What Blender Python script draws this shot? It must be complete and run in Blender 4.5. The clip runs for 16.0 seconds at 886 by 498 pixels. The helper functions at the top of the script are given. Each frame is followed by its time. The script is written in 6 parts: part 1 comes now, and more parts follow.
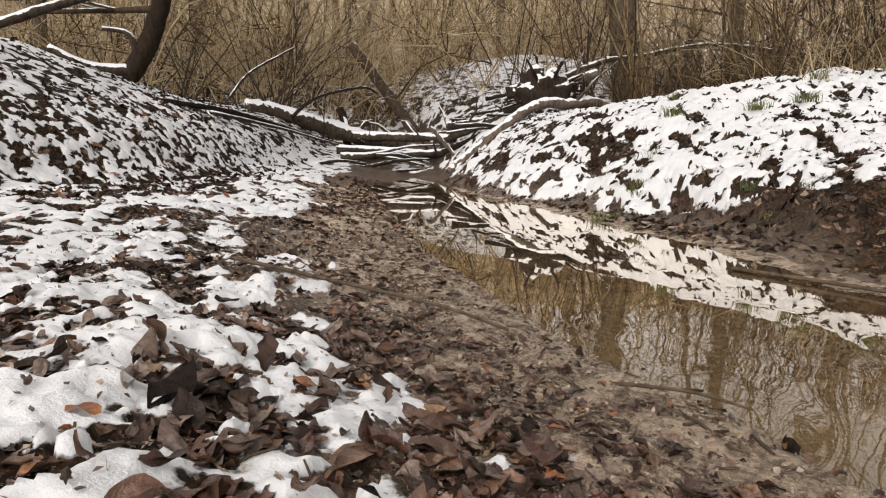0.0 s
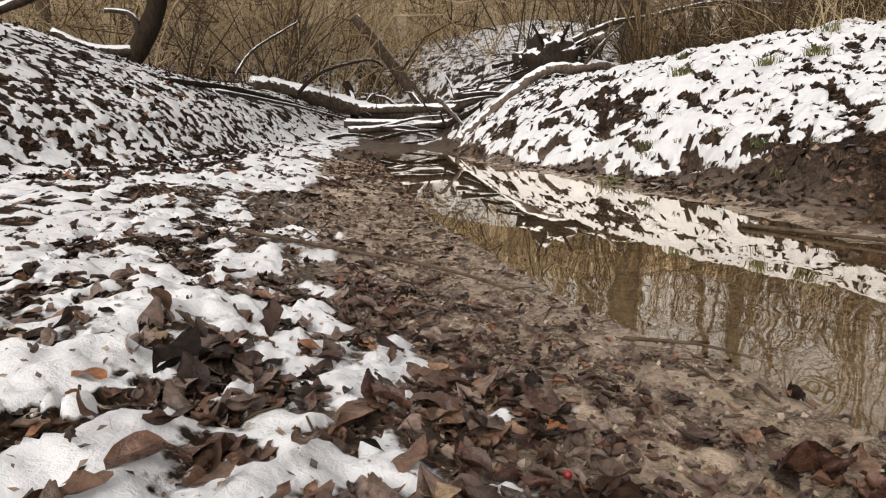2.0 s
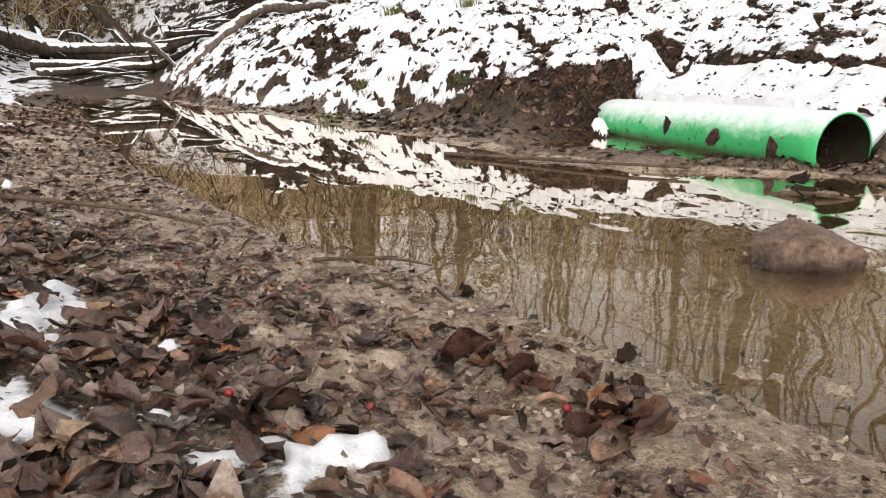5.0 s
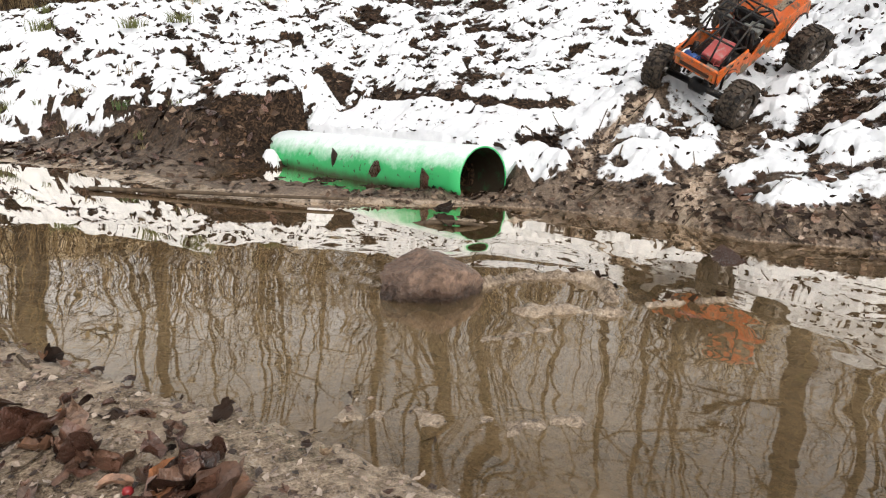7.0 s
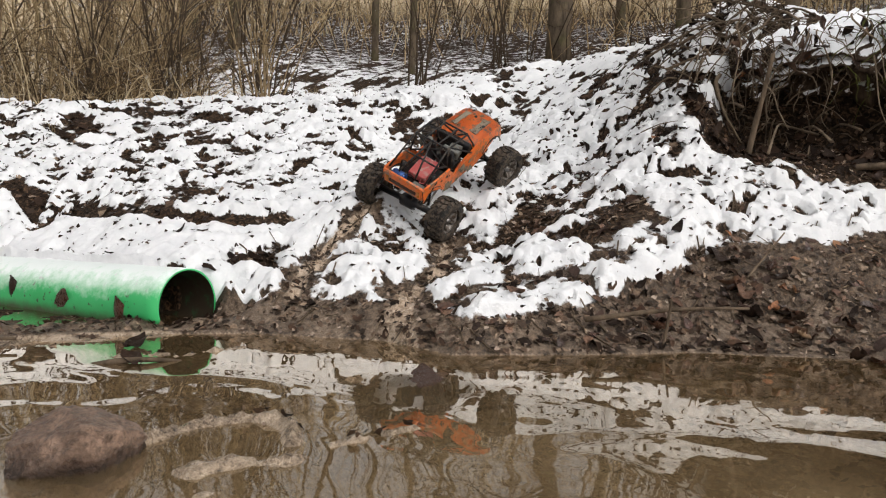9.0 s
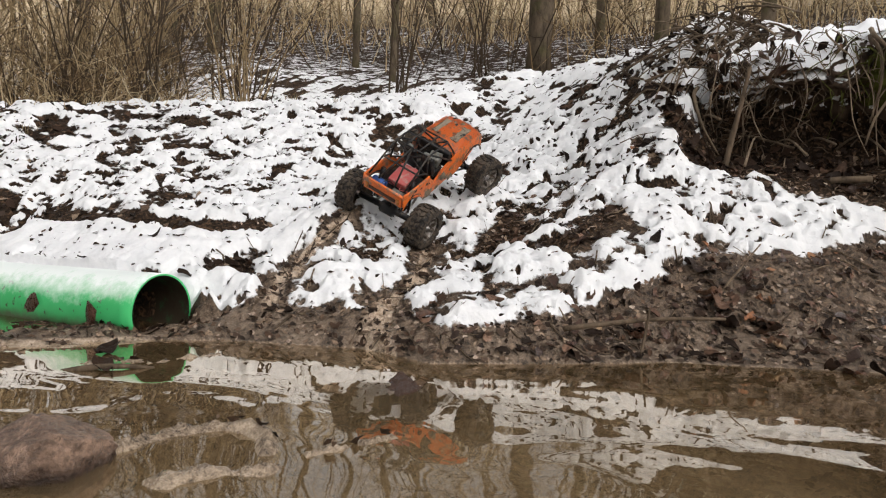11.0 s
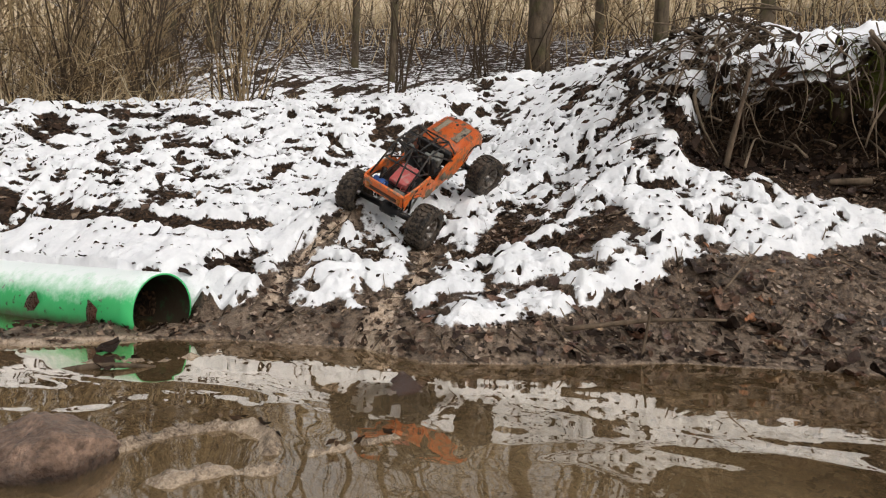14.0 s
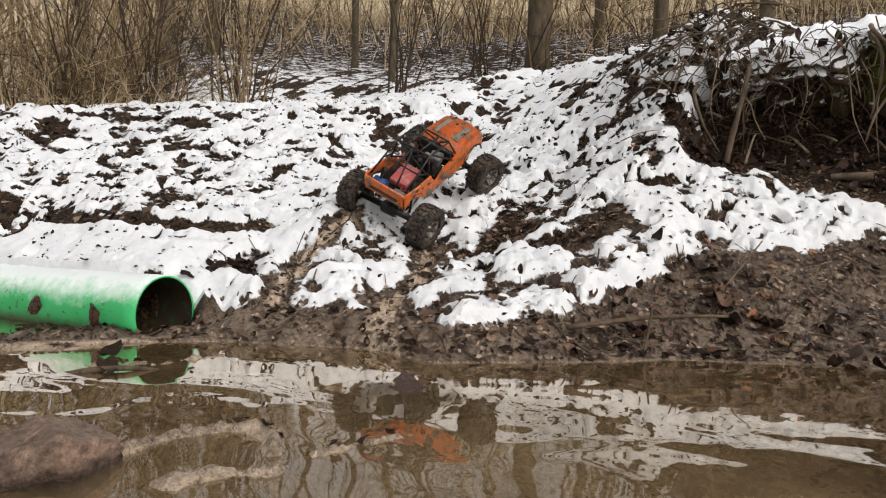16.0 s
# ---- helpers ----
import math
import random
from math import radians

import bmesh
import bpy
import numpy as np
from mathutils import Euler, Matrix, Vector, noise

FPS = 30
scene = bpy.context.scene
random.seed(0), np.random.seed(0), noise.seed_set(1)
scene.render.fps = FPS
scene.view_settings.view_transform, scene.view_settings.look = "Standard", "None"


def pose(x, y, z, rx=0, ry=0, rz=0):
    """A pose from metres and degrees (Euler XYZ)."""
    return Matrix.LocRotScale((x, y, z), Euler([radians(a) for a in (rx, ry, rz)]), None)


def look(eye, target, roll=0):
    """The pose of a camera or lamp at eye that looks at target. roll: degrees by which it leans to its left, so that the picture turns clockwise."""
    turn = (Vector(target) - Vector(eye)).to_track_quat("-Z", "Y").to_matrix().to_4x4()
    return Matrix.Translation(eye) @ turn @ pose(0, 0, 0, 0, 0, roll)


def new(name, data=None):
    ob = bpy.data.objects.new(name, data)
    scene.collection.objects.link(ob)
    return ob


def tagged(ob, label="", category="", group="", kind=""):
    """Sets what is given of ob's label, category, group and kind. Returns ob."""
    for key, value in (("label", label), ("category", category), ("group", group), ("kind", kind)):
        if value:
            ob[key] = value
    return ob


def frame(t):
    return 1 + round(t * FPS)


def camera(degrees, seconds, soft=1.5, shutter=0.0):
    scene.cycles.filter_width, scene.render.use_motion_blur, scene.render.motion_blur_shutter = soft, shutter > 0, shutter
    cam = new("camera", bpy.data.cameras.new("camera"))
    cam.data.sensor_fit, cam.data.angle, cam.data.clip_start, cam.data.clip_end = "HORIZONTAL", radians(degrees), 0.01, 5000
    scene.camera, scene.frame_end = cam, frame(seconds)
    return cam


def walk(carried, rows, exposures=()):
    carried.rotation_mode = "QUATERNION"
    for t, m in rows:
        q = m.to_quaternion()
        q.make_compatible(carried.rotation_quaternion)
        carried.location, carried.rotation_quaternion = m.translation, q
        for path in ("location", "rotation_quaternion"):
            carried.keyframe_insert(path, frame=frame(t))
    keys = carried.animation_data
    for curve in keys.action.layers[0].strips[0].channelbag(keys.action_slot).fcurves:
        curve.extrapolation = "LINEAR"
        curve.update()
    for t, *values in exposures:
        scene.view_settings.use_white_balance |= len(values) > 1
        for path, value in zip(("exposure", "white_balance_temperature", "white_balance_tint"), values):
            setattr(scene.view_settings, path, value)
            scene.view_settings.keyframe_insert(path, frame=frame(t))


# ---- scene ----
cam = camera(64.5, 16.0, 1.15)
PATH = [
    (0, (0.009, 0.003, 0.339), (-0.001, 1.977, 0.017), -0.4),
    (0.5, (0.009, 0.004, 0.331), (-0.068, 1.976, 0.004), -0.8),
    (1, (0.011, 0.006, 0.329), (-0.066, 1.975, -0.015), -1.8),
    (1.5, (0.015, 0.004, 0.326), (-0.053, 1.967, -0.053), -1.7),
    (2, (0.024, 0.001, 0.324), (-0.026, 1.96, -0.073), -2.6),
    (2.5, (0.036, -0.001, 0.326), (0.049, 1.962, -0.056), -3.1),
    (3, (0.056, -0.01, 0.326), (0.219, 1.945, -0.065), -6.6),
    (3.2, (0.05, -0.01, 0.323), (0.23, 1.94, -0.086), -6.8),
    (5.3, (0.108, 0.001, 0.283), (0.837, 1.771, -0.294), -1.5),
    (5.5, (0.118, 0.0, 0.282), (0.91, 1.745, -0.292), -1.4),
    (6, (0.156, -0.01, 0.286), (1.231, 1.597, -0.227), 0.0),
    (6.5, (0.187, -0.012, 0.28), (1.428, 1.47, -0.233), 0.9),
    (7, (0.209, -0.012, 0.285), (1.543, 1.394, -0.207), 1.1),
    (7.5, (0.257, -0.025, 0.293), (1.821, 1.148, -0.134), 2.3),
    (8, (0.297, -0.042, 0.309), (1.948, 1.047, 0.012), 2.4),
    (8.5, (0.301, -0.05, 0.318), (1.993, 0.989, 0.071), 0.4),
    (9, (0.324, -0.064, 0.319), (2.09, 0.853, 0.123), 1.2),
    (9.5, (0.332, -0.067, 0.319), (2.118, 0.817, 0.147), 1.7),
    (10, (0.327, -0.062, 0.319), (2.114, 0.821, 0.153), 1.9),
    (12.5, (0.332, -0.06, 0.316), (2.141, 0.775, 0.131), 2.0),
    (13, (0.33, -0.06, 0.318), (2.138, 0.777, 0.139), 2.2),
    (13.5, (0.327, -0.059, 0.318), (2.131, 0.788, 0.145), 2.5),
    (14, (0.325, -0.054, 0.317), (2.123, 0.805, 0.147), 2.2),
    (14.5, (0.327, -0.055, 0.316), (2.122, 0.809, 0.144), 1.9),
    (15, (0.325, -0.055, 0.318), (2.119, 0.814, 0.15), 1.6),
    (15.5, (0.324, -0.055, 0.318), (2.12, 0.809, 0.151), 1.5),
    (16, (0.325, -0.057, 0.318), (2.12, 0.808, 0.145), 1.5),
]
walk(cam, [(t, look(eye, target, roll)) for t, eye, target, roll in PATH], [(0, 0.36, 6950, 13), (3, 0.38, 6950, 13), (5.5, 0.68, 6650, 12), (7.5, 0.66, 6600, 10), (8, 0.42, 6600, 10), (9.5, 0.34, 6700, 11), (16, 0.34, 6700, 11)])

# ---- light: an overcast winter day ----
world = bpy.data.worlds.new("world")
scene.world = world
world.use_nodes = True
wn, wl = world.node_tree.nodes, world.node_tree.links
sky = wn.new("ShaderNodeTexSky")
sky.sky_type = "NISHITA"
sky.sun_disc = False
sky.sun_elevation = radians(38)
sky.sun_rotation = radians(200)
sky.air_density, sky.dust_density, sky.ozone_density = 1.0, 4.0, 1.0
pale = wn.new("ShaderNodeHueSaturation")
pale.inputs["Saturation"].default_value = 0.12
wl.new(sky.outputs[0], pale.inputs["Color"])
wl.new(pale.outputs[0], wn["Background"].inputs["Color"])
wn["Background"].inputs["Strength"].default_value = 0.15

sun = new("sun", bpy.data.lights.new("sun", "SUN"))
sun.data.energy, sun.data.angle, sun.data.color = 0.5, radians(40), (1.0, 0.97, 0.93)
sun.matrix_world = look((0, 0, 0), (0.27, -0.74, -0.62))

# ---- tools ----
def hash01(i, j, k):
    n = (i * 374761393 + j * 668265263 + k * 1274126177) & 0xFFFFFFFF
    n = ((n ^ (n >> 13)) * 1274126177) & 0xFFFFFFFF
    return ((n ^ (n >> 16)) & 0xFFFF) / 65535.0


def grain(x, y, size, seed=0):
    """Smooth value noise from 0 to 1, at a cell size in metres."""
    u, v = np.asarray(x) / size, np.asarray(y) / size
    i, j = np.floor(u).astype(np.int64), np.floor(v).astype(np.int64)
    f, g = u - i, v - j
    f, g = f * f * (3 - 2 * f), g * g * (3 - 2 * g)
    a = hash01(i, j, seed) * (1 - f) + hash01(i + 1, j, seed) * f
    b = hash01(i, j + 1, seed) * (1 - f) + hash01(i + 1, j + 1, seed) * f
    return a * (1 - g) + b * g


def fbm(x, y, size, octaves=3, seed=0):
    total, weight, k = 0.0, 0.0, 1.0
    for n in range(octaves):
        c, s = math.cos(0.7 * n + seed), math.sin(0.7 * n + seed)
        total = total + k * grain(c * x - s * y, s * x + c * y, size, seed * 17 + n)
        weight, k, size = weight + k, k * 0.55, size * 0.5
    return total / weight


def fbm3(x, y, z, size, octaves=3, seed=0):
    """Noise in space, which doesn't stretch on steep ground."""
    total, weight, k = 0.0, 0.0, 1.0
    for n in range(octaves):
        w = z / size
        h = np.floor(w)
        f = w - h
        f = f * f * (3 - 2 * f)
        low, high = (grain(x + 3.7 * size * q, y - 5.3 * size * q, size, seed * 17 + n) for q in (h, h + 1))
        total = total + k * (low * (1 - f) + high * f)
        weight, k, size = weight + k, k * 0.55, size * 0.5
    return total / weight


def smooth(a, b, v):
    t = np.clip((v - a) / (b - a), 0, 1)
    return t * t * (3 - 2 * t)


def mesh_of(name, verts, faces, material=None, smooth_shade=True):
    me = bpy.data.meshes.new(name)
    me.from_pydata([tuple(v) for v in verts], [], faces)
    if smooth_shade:
        me.polygons.foreach_set("use_smooth", [True] * len(me.polygons))
    for m in (material if isinstance(material, (list, tuple)) else [material]):
        if m:
            me.materials.append(m)
    me.update()
    return me


def part(name, data, material=None, parent=None, label="", smooth_shade=True):
    """Links a bmesh, a mesh or (verts, faces) as one object under its thing."""
    if isinstance(data, bmesh.types.BMesh):
        me = bpy.data.meshes.new(name)
        bmesh.ops.recalc_face_normals(data, faces=data.faces[:])
        data.to_mesh(me)
        data.free()
        me.materials.append(material)
        if smooth_shade:
            me.polygons.foreach_set("use_smooth", [True] * len(me.polygons))
    elif isinstance(data, tuple):
        me = mesh_of(name, data[0], data[1], material, smooth_shade)
    else:
        me = data
    ob = new(name, me)
    if parent:
        ob.parent = parent
    if label:
        tagged(ob, label)
    return ob


def tube(points, radii, sides=6, closed=True, rough=0.0, rng=None):
    """Verts and faces of a tapering tube along a line of points."""
    pts = [Vector(p) for p in points]
    verts, faces = [], []
    normal = None
    for n, p in enumerate(pts):
        d = (pts[min(n + 1, len(pts) - 1)] - pts[max(n - 1, 0)])
        d = d.normalized() if d.length > 1e-9 else Vector((0, 0, 1))
        if normal is None:
            normal = d.orthogonal().normalized()
        else:
            normal = (normal - d * normal.dot(d))
            normal = normal.normalized() if normal.length > 1e-6 else d.orthogonal().normalized()
        side = d.cross(normal)
        for k in range(sides):
            a = 2 * math.pi * k / sides
            r = radii[n] * (1 + (rng.uniform(-rough, rough) if rng else 0))
            verts.append(p + normal * (r * math.cos(a)) + side * (r * math.sin(a)))
    for n in range(len(pts) - 1):
        for k in range(sides):
            a, b = n * sides + k, n * sides + (k + 1) % sides
            faces.append((a, b, b + sides, a + sides))
    if closed:
        faces.append(tuple(range(sides - 1, -1, -1)))
        faces.append(tuple(range((len(pts) - 1) * sides, len(pts) * sides)))
    return verts, faces


def merge(pieces):
    verts, faces = [], []
    for v, f in pieces:
        o = len(verts)
        verts += list(v)
        faces += [tuple(i + o for i in q) for q in f]
    return verts, faces


def bent(points, steps=4):
    """A smooth line through a few points."""
    pts = [Vector(p) for p in points]
    out = []
    for n in range(len(pts) - 1):
        p0, p1, p2, p3 = pts[max(n - 1, 0)], pts[n], pts[n + 1], pts[min(n + 2, len(pts) - 1)]
        for k in range(steps):
            t = k / steps
            out.append(0.5 * (2 * p1 + (p2 - p0) * t + (2 * p0 - 5 * p1 + 4 * p2 - p3) * t**2 + (3 * p1 - p0 - 3 * p2 + p3) * t**3))
    out.append(pts[-1])
    return out


def box_bm(sx, sy, sz, bevel=0.0, at=(0, 0, 0), turn=None):
    bm = bmesh.new()
    bmesh.ops.create_cube(bm, size=1.0)
    m = Matrix.Translation(at) @ (turn or Matrix()) @ Matrix.Diagonal((sx, sy, sz, 1))
    bmesh.ops.transform(bm, matrix=m, verts=bm.verts[:])
    if bevel:
        bmesh.ops.bevel(bm, geom=bm.edges[:], offset=bevel, segments=2, affect="EDGES", profile=0.6)
    return bm

# ---- materials ----
class Nodes:
    def __init__(self, name):
        self.mat = bpy.data.materials.new(name)
        self.mat.use_nodes = True
        self.tree = self.mat.node_tree
        self.bsdf = self.tree.nodes["Principled BSDF"]
        self.out = self.tree.nodes["Material Output"]

    def add(self, kind, **values):
        node = self.tree.nodes.new(kind)
        for key, value in values.items():
            node.inputs[key.replace("_", " ")].default_value = value
        return node

    def link(self, a, b):
        self.tree.links.new(a, b)

    def place(self):
        return self.add("ShaderNodeNewGeometry").outputs["Position"]

    def own(self):
        return self.add("ShaderNodeTexCoord").outputs["Object"]

    def noise(self, vector, scale, detail=4.0, rough=0.6, warp=0.0):
        n = self.add("ShaderNodeTexNoise", Scale=scale, Detail=detail, Roughness=rough, Distortion=warp)
        self.link(vector, n.inputs["Vector"])
        return n.outputs["Fac"]

    def ramp(self, fac, *stops):
        n = self.add("ShaderNodeValToRGB")
        while len(n.color_ramp.elements) < len(stops):
            n.color_ramp.elements.new(0.5)
        for e, (at, c) in zip(n.color_ramp.elements, stops):
            e.position = at
            e.color = (*c, 1) if isinstance(c, (tuple, list)) else (c, c, c, 1)
        self.link(fac, n.inputs["Fac"])
        return n.outputs["Color"]

    def mix(self, fac, a, b):
        n = self.tree.nodes.new("ShaderNodeMix")
        n.data_type = "RGBA"
        for socket, v in ((n.inputs[0], fac), (n.inputs[6], a), (n.inputs[7], b)):
            if isinstance(v, (int, float)):
                socket.default_value = v
            elif isinstance(v, (tuple, list)):
                socket.default_value = (*v, 1)
            else:
                self.link(v, socket)
        return n.outputs[2]

    def sum(self, op, a, b):
        n = self.tree.nodes.new("ShaderNodeMath")
        n.operation = op
        for socket, v in zip(n.inputs, (a, b)):
            if isinstance(v, (int, float)):
                socket.default_value = v
            else:
                self.link(v, socket)
        return n.outputs[0]

    def bump(self, height, strength, distance, under=None):
        n = self.add("ShaderNodeBump", Strength=strength, Distance=distance)
        self.link(height, n.inputs["Height"])
        if under:
            self.link(under, n.inputs["Normal"])
        return n.outputs["Normal"]

    def set(self, **values):
        for key, v in values.items():
            socket = self.bsdf.inputs[key.replace("_", " ")]
            if isinstance(v, (int, float)):
                socket.default_value = v
            elif isinstance(v, (tuple, list)):
                socket.default_value = (*v, 1) if len(v) == 3 else v
            else:
                self.link(v, socket)
        return self.mat


def ground_material():
    n = Nodes("ground")
    p = n.place()
    keep = n.add("ShaderNodeAttribute")
    keep.attribute_name = "snow"
    wet = n.add("ShaderNodeAttribute")
    wet.attribute_name = "wet"
    coarse, fine = n.noise(p, 14, 5, 0.65), n.noise(p, 90, 5, 0.7)
    tiny = n.noise(p, 420, 3, 0.6)
    mash = n.sum("ADD", n.sum("MULTIPLY", coarse, 0.35), n.sum("ADD", n.sum("MULTIPLY", fine, 0.4), n.sum("MULTIPLY", tiny, 0.25)))
    mud = n.ramp(mash, (0.40, (0.010, 0.007, 0.005)), (0.47, (0.080, 0.055, 0.037)), (0.54, (0.205, 0.147, 0.102)), (0.62, (0.40, 0.305, 0.225)))
    silt = n.ramp(mash, (0.38, (0.03, 0.02, 0.013)), (0.44, (0.31, 0.225, 0.155)), (0.52, (0.58, 0.45, 0.335)), (0.60, (0.74, 0.615, 0.485)))
    tall = n.add("ShaderNodeSeparateXYZ")
    n.link(p, tall.inputs[0])
    bar = n.ramp(n.sum("ADD", tall.outputs[2], n.sum("MULTIPLY", n.noise(p, 16, 5, 0.7), 0.06)), (0.055, 0.9), (0.10, 0.0))
    sandy = n.ramp(wet.outputs["Fac"], (0.68, 0.0), (0.85, 0.9))
    bar = n.sum("MULTIPLY", bar, sandy)
    slush = n.ramp(n.sum("MULTIPLY", wet.outputs["Fac"], 0.5), (0.50, 0.0), (0.56, 0.95))
    drowned = n.ramp(n.sum("ADD", tall.outputs[2], n.sum("MULTIPLY", coarse, 0.01)), (0.018, 1.0), (0.034, 0.0))
    soaked = n.ramp(mash, (0.38, (0.03, 0.021, 0.014)), (0.45, (0.22, 0.160, 0.108)), (0.53, (0.44, 0.34, 0.242)), (0.61, (0.60, 0.485, 0.365)))
    mud = n.mix(n.sum("MAXIMUM", bar, slush), mud, n.mix(n.sum("MULTIPLY", drowned, n.ramp(wet.outputs["Fac"], (0.9, 0.0), (0.99, 1.0))), silt, soaked))
    litter = n.ramp(n.noise(p, 60, 2, 0.5, 1.5), (0.3, (0.007, 0.005, 0.004)), (0.52, (0.032, 0.021, 0.014)), (0.75, (0.14, 0.083, 0.048)))
    wide = n.add("ShaderNodeAttribute")
    wide.attribute_name = "wide"
    fallow = n.ramp(n.noise(p, 3.5, 6, 0.7), (0.3, (0.20, 0.155, 0.095)), (0.5, (0.54, 0.425, 0.275)), (0.72, (0.72, 0.60, 0.42)))
    far = n.add("ShaderNodeAttribute")
    far.attribute_name = "far"
    earth = n.mix(far.outputs["Fac"], n.mix(n.sum("MINIMUM", wet.outputs["Fac"], 1.0), litter, mud), fallow)
    white = n.ramp(n.noise(p, 25, 4), (0.3, (0.69, 0.705, 0.725)), (0.7, (0.82, 0.828, 0.838)))
    lump = n.noise(p, 38, 3, 0.55)
    edge = n.sum("ADD", keep.outputs["Fac"], n.sum("MULTIPLY", n.sum("SUBTRACT", lump, 0.5), 0.75))
    edge = n.sum("ADD", edge, n.sum("MULTIPLY", n.sum("SUBTRACT", fine, 0.5), 0.20))
    edge = n.sum("ADD", edge, n.sum("MULTIPLY", n.sum("SUBTRACT", tiny, 0.5), 0.08))
    speck = n.sum("ADD", n.sum("MULTIPLY", n.sum("SUBTRACT", n.noise(p, 11.0, 6, 0.75), 0.5), 3.4), 0.0)
    edge = n.sum("ADD", edge, n.sum("MULTIPLY", speck, wide.outputs["Fac"]))
    facing = n.add("ShaderNodeSeparateXYZ")
    n.link(n.add("ShaderNodeNewGeometry").outputs["Normal"], facing.inputs[0])
    edge = n.sum("SUBTRACT", edge, n.ramp(facing.outputs[2], (0.05, 0.6), (0.25, 0.0)))
    cover = n.ramp(edge, (0.44, 0.0), (0.56, 1.0))
    colour = n.mix(cover, earth, white)
    shine = n.mix(cover, n.mix(bar, n.mix(wet.outputs["Fac"], (0.8,) * 3, n.ramp(coarse, (0.35, 0.18), (0.7, 0.55))), n.ramp(coarse, (0.4, 0.14), (0.65, 0.42))), (0.8,) * 3)
    relief = n.sum("ADD", n.sum("MULTIPLY", coarse, 0.4), n.sum("ADD", n.sum("MULTIPLY", fine, 0.7), n.sum("MULTIPLY", tiny, 0.2)))
    soft_snow = n.sum("ADD", n.sum("MULTIPLY", coarse, 0.5), n.sum("ADD", n.sum("MULTIPLY", fine, 0.32), n.sum("MULTIPLY", tiny, 0.03)))
    relief = n.sum("ADD", n.mix(cover, relief, soft_snow), n.sum("MULTIPLY", cover, 0.35))
    n.set(Base_Color=colour, Roughness=shine, Normal=n.bump(relief, 0.7, 0.018), Specular_IOR_Level=n.mix(cover, n.mix(bar, n.mix(wet.outputs["Fac"], (0.08,) * 3, (0.45,) * 3), (0.55,) * 3), (0.12,) * 3))
    return n.mat


def water_material():
    """Thin muddy water: a glossy skin with slow ripples over a veil of silt through which the bed shows."""
    n = Nodes("muddy_water")
    p = n.place()
    stretch = n.add("ShaderNodeMapping")
    stretch.inputs["Scale"].default_value = (1.0, 0.6, 1.0)
    n.link(p, stretch.inputs["Vector"])
    q = stretch.outputs[0]
    body = n.ramp(n.noise(p, 3.0, 4), (0.3, (0.22, 0.150, 0.074)), (0.7, (0.34, 0.240, 0.128)))
    ripple = n.sum("ADD", n.noise(q, 5.5, 1, 0.3, 1.2), n.sum("MULTIPLY", n.noise(q, 17, 1, 0.4, 1.0), 0.06))
    where = n.add("ShaderNodeSeparateXYZ")
    n.link(p, where.inputs[0])
    stir = n.ramp(n.sum("MULTIPLY", n.sum("ADD", where.outputs[1], n.sum("MULTIPLY", n.noise(p, 2.5, 2), 0.4)), 0.5), (0.50, 1.0), (0.85, 0.10))
    normal = n.bump(n.sum("MULTIPLY", ripple, stir), 0.15, 0.02)
    thick = n.add("ShaderNodeBsdfDiffuse")
    n.link(body, thick.inputs["Color"])
    clear = n.add("ShaderNodeBsdfTransparent", Color=(0.92, 0.82, 0.66, 1))
    under = n.tree.nodes.new("ShaderNodeMixShader")
    n.link(n.ramp(n.noise(p, 2.2, 4, 0.6), (0.35, 0.50), (0.65, 0.84)), under.inputs[0])
    n.link(thick.outputs[0], under.inputs[1])
    n.link(clear.outputs[0], under.inputs[2])
    gloss = n.add("ShaderNodeBsdfGlossy", Roughness=0.012, Color=(1.0, 0.94, 0.86, 1))
    n.link(normal, gloss.inputs["Normal"])
    fres = n.add("ShaderNodeFresnel", IOR=1.55)
    n.link(normal, fres.inputs["Normal"])
    top = n.tree.nodes.new("ShaderNodeMixShader")
    n.link(n.sum("MAXIMUM", n.sum("MINIMUM", n.sum("SUBTRACT", n.sum("MULTIPLY", fres.outputs[0], 2.4), 0.08), 0.92), 0.04), top.inputs[0])
    n.link(under.outputs[0], top.inputs[1])
    n.link(gloss.outputs[0], top.inputs[2])
    n.link(top.outputs[0], n.out.inputs["Surface"])
    n.tree.nodes.remove(n.bsdf)
    return n.mat


def bark_material(name, dark, light, snow=0.0, scale=1.0, moss=0.0):
    """Bark, with snow that lies on what faces up."""
    n = Nodes(name)
    p = n.place()
    stretch = n.add("ShaderNodeMapping")
    stretch.inputs["Scale"].default_value = (1.0, 1.0, 0.35)
    n.link(p, stretch.inputs["Vector"])
    a, b = n.noise(stretch.outputs[0], 40 * scale, 5, 0.7), n.noise(p, 9 * scale, 4)
    colour = n.ramp(a, (0.3, dark), (0.7, light))
    if moss:
        colour = n.mix(n.ramp(b, (0.5, 0.0), (0.65, moss)), colour, (0.075, 0.085, 0.02))
    if snow:
        up = n.add("ShaderNodeSeparateXYZ")
        n.link(n.add("ShaderNodeNewGeometry").outputs["Normal"], up.inputs[0])
        lie = n.sum("ADD", up.outputs[2], n.sum("MULTIPLY", n.sum("SUBTRACT", n.noise(p, 22 * scale, 3), 0.5), 1.3))
        fac = n.ramp(lie, (0.98 - snow * 0.6, 0.0), (1.06 - snow * 0.6, 1.0)) if snow < 1.5 else 1.0
        colour = n.mix(fac, colour, (0.86, 0.88, 0.91))
    n.set(Base_Color=colour, Roughness=0.85, Normal=n.bump(a, 0.6, 0.01), Specular_IOR_Level=0.12)
    return n.mat


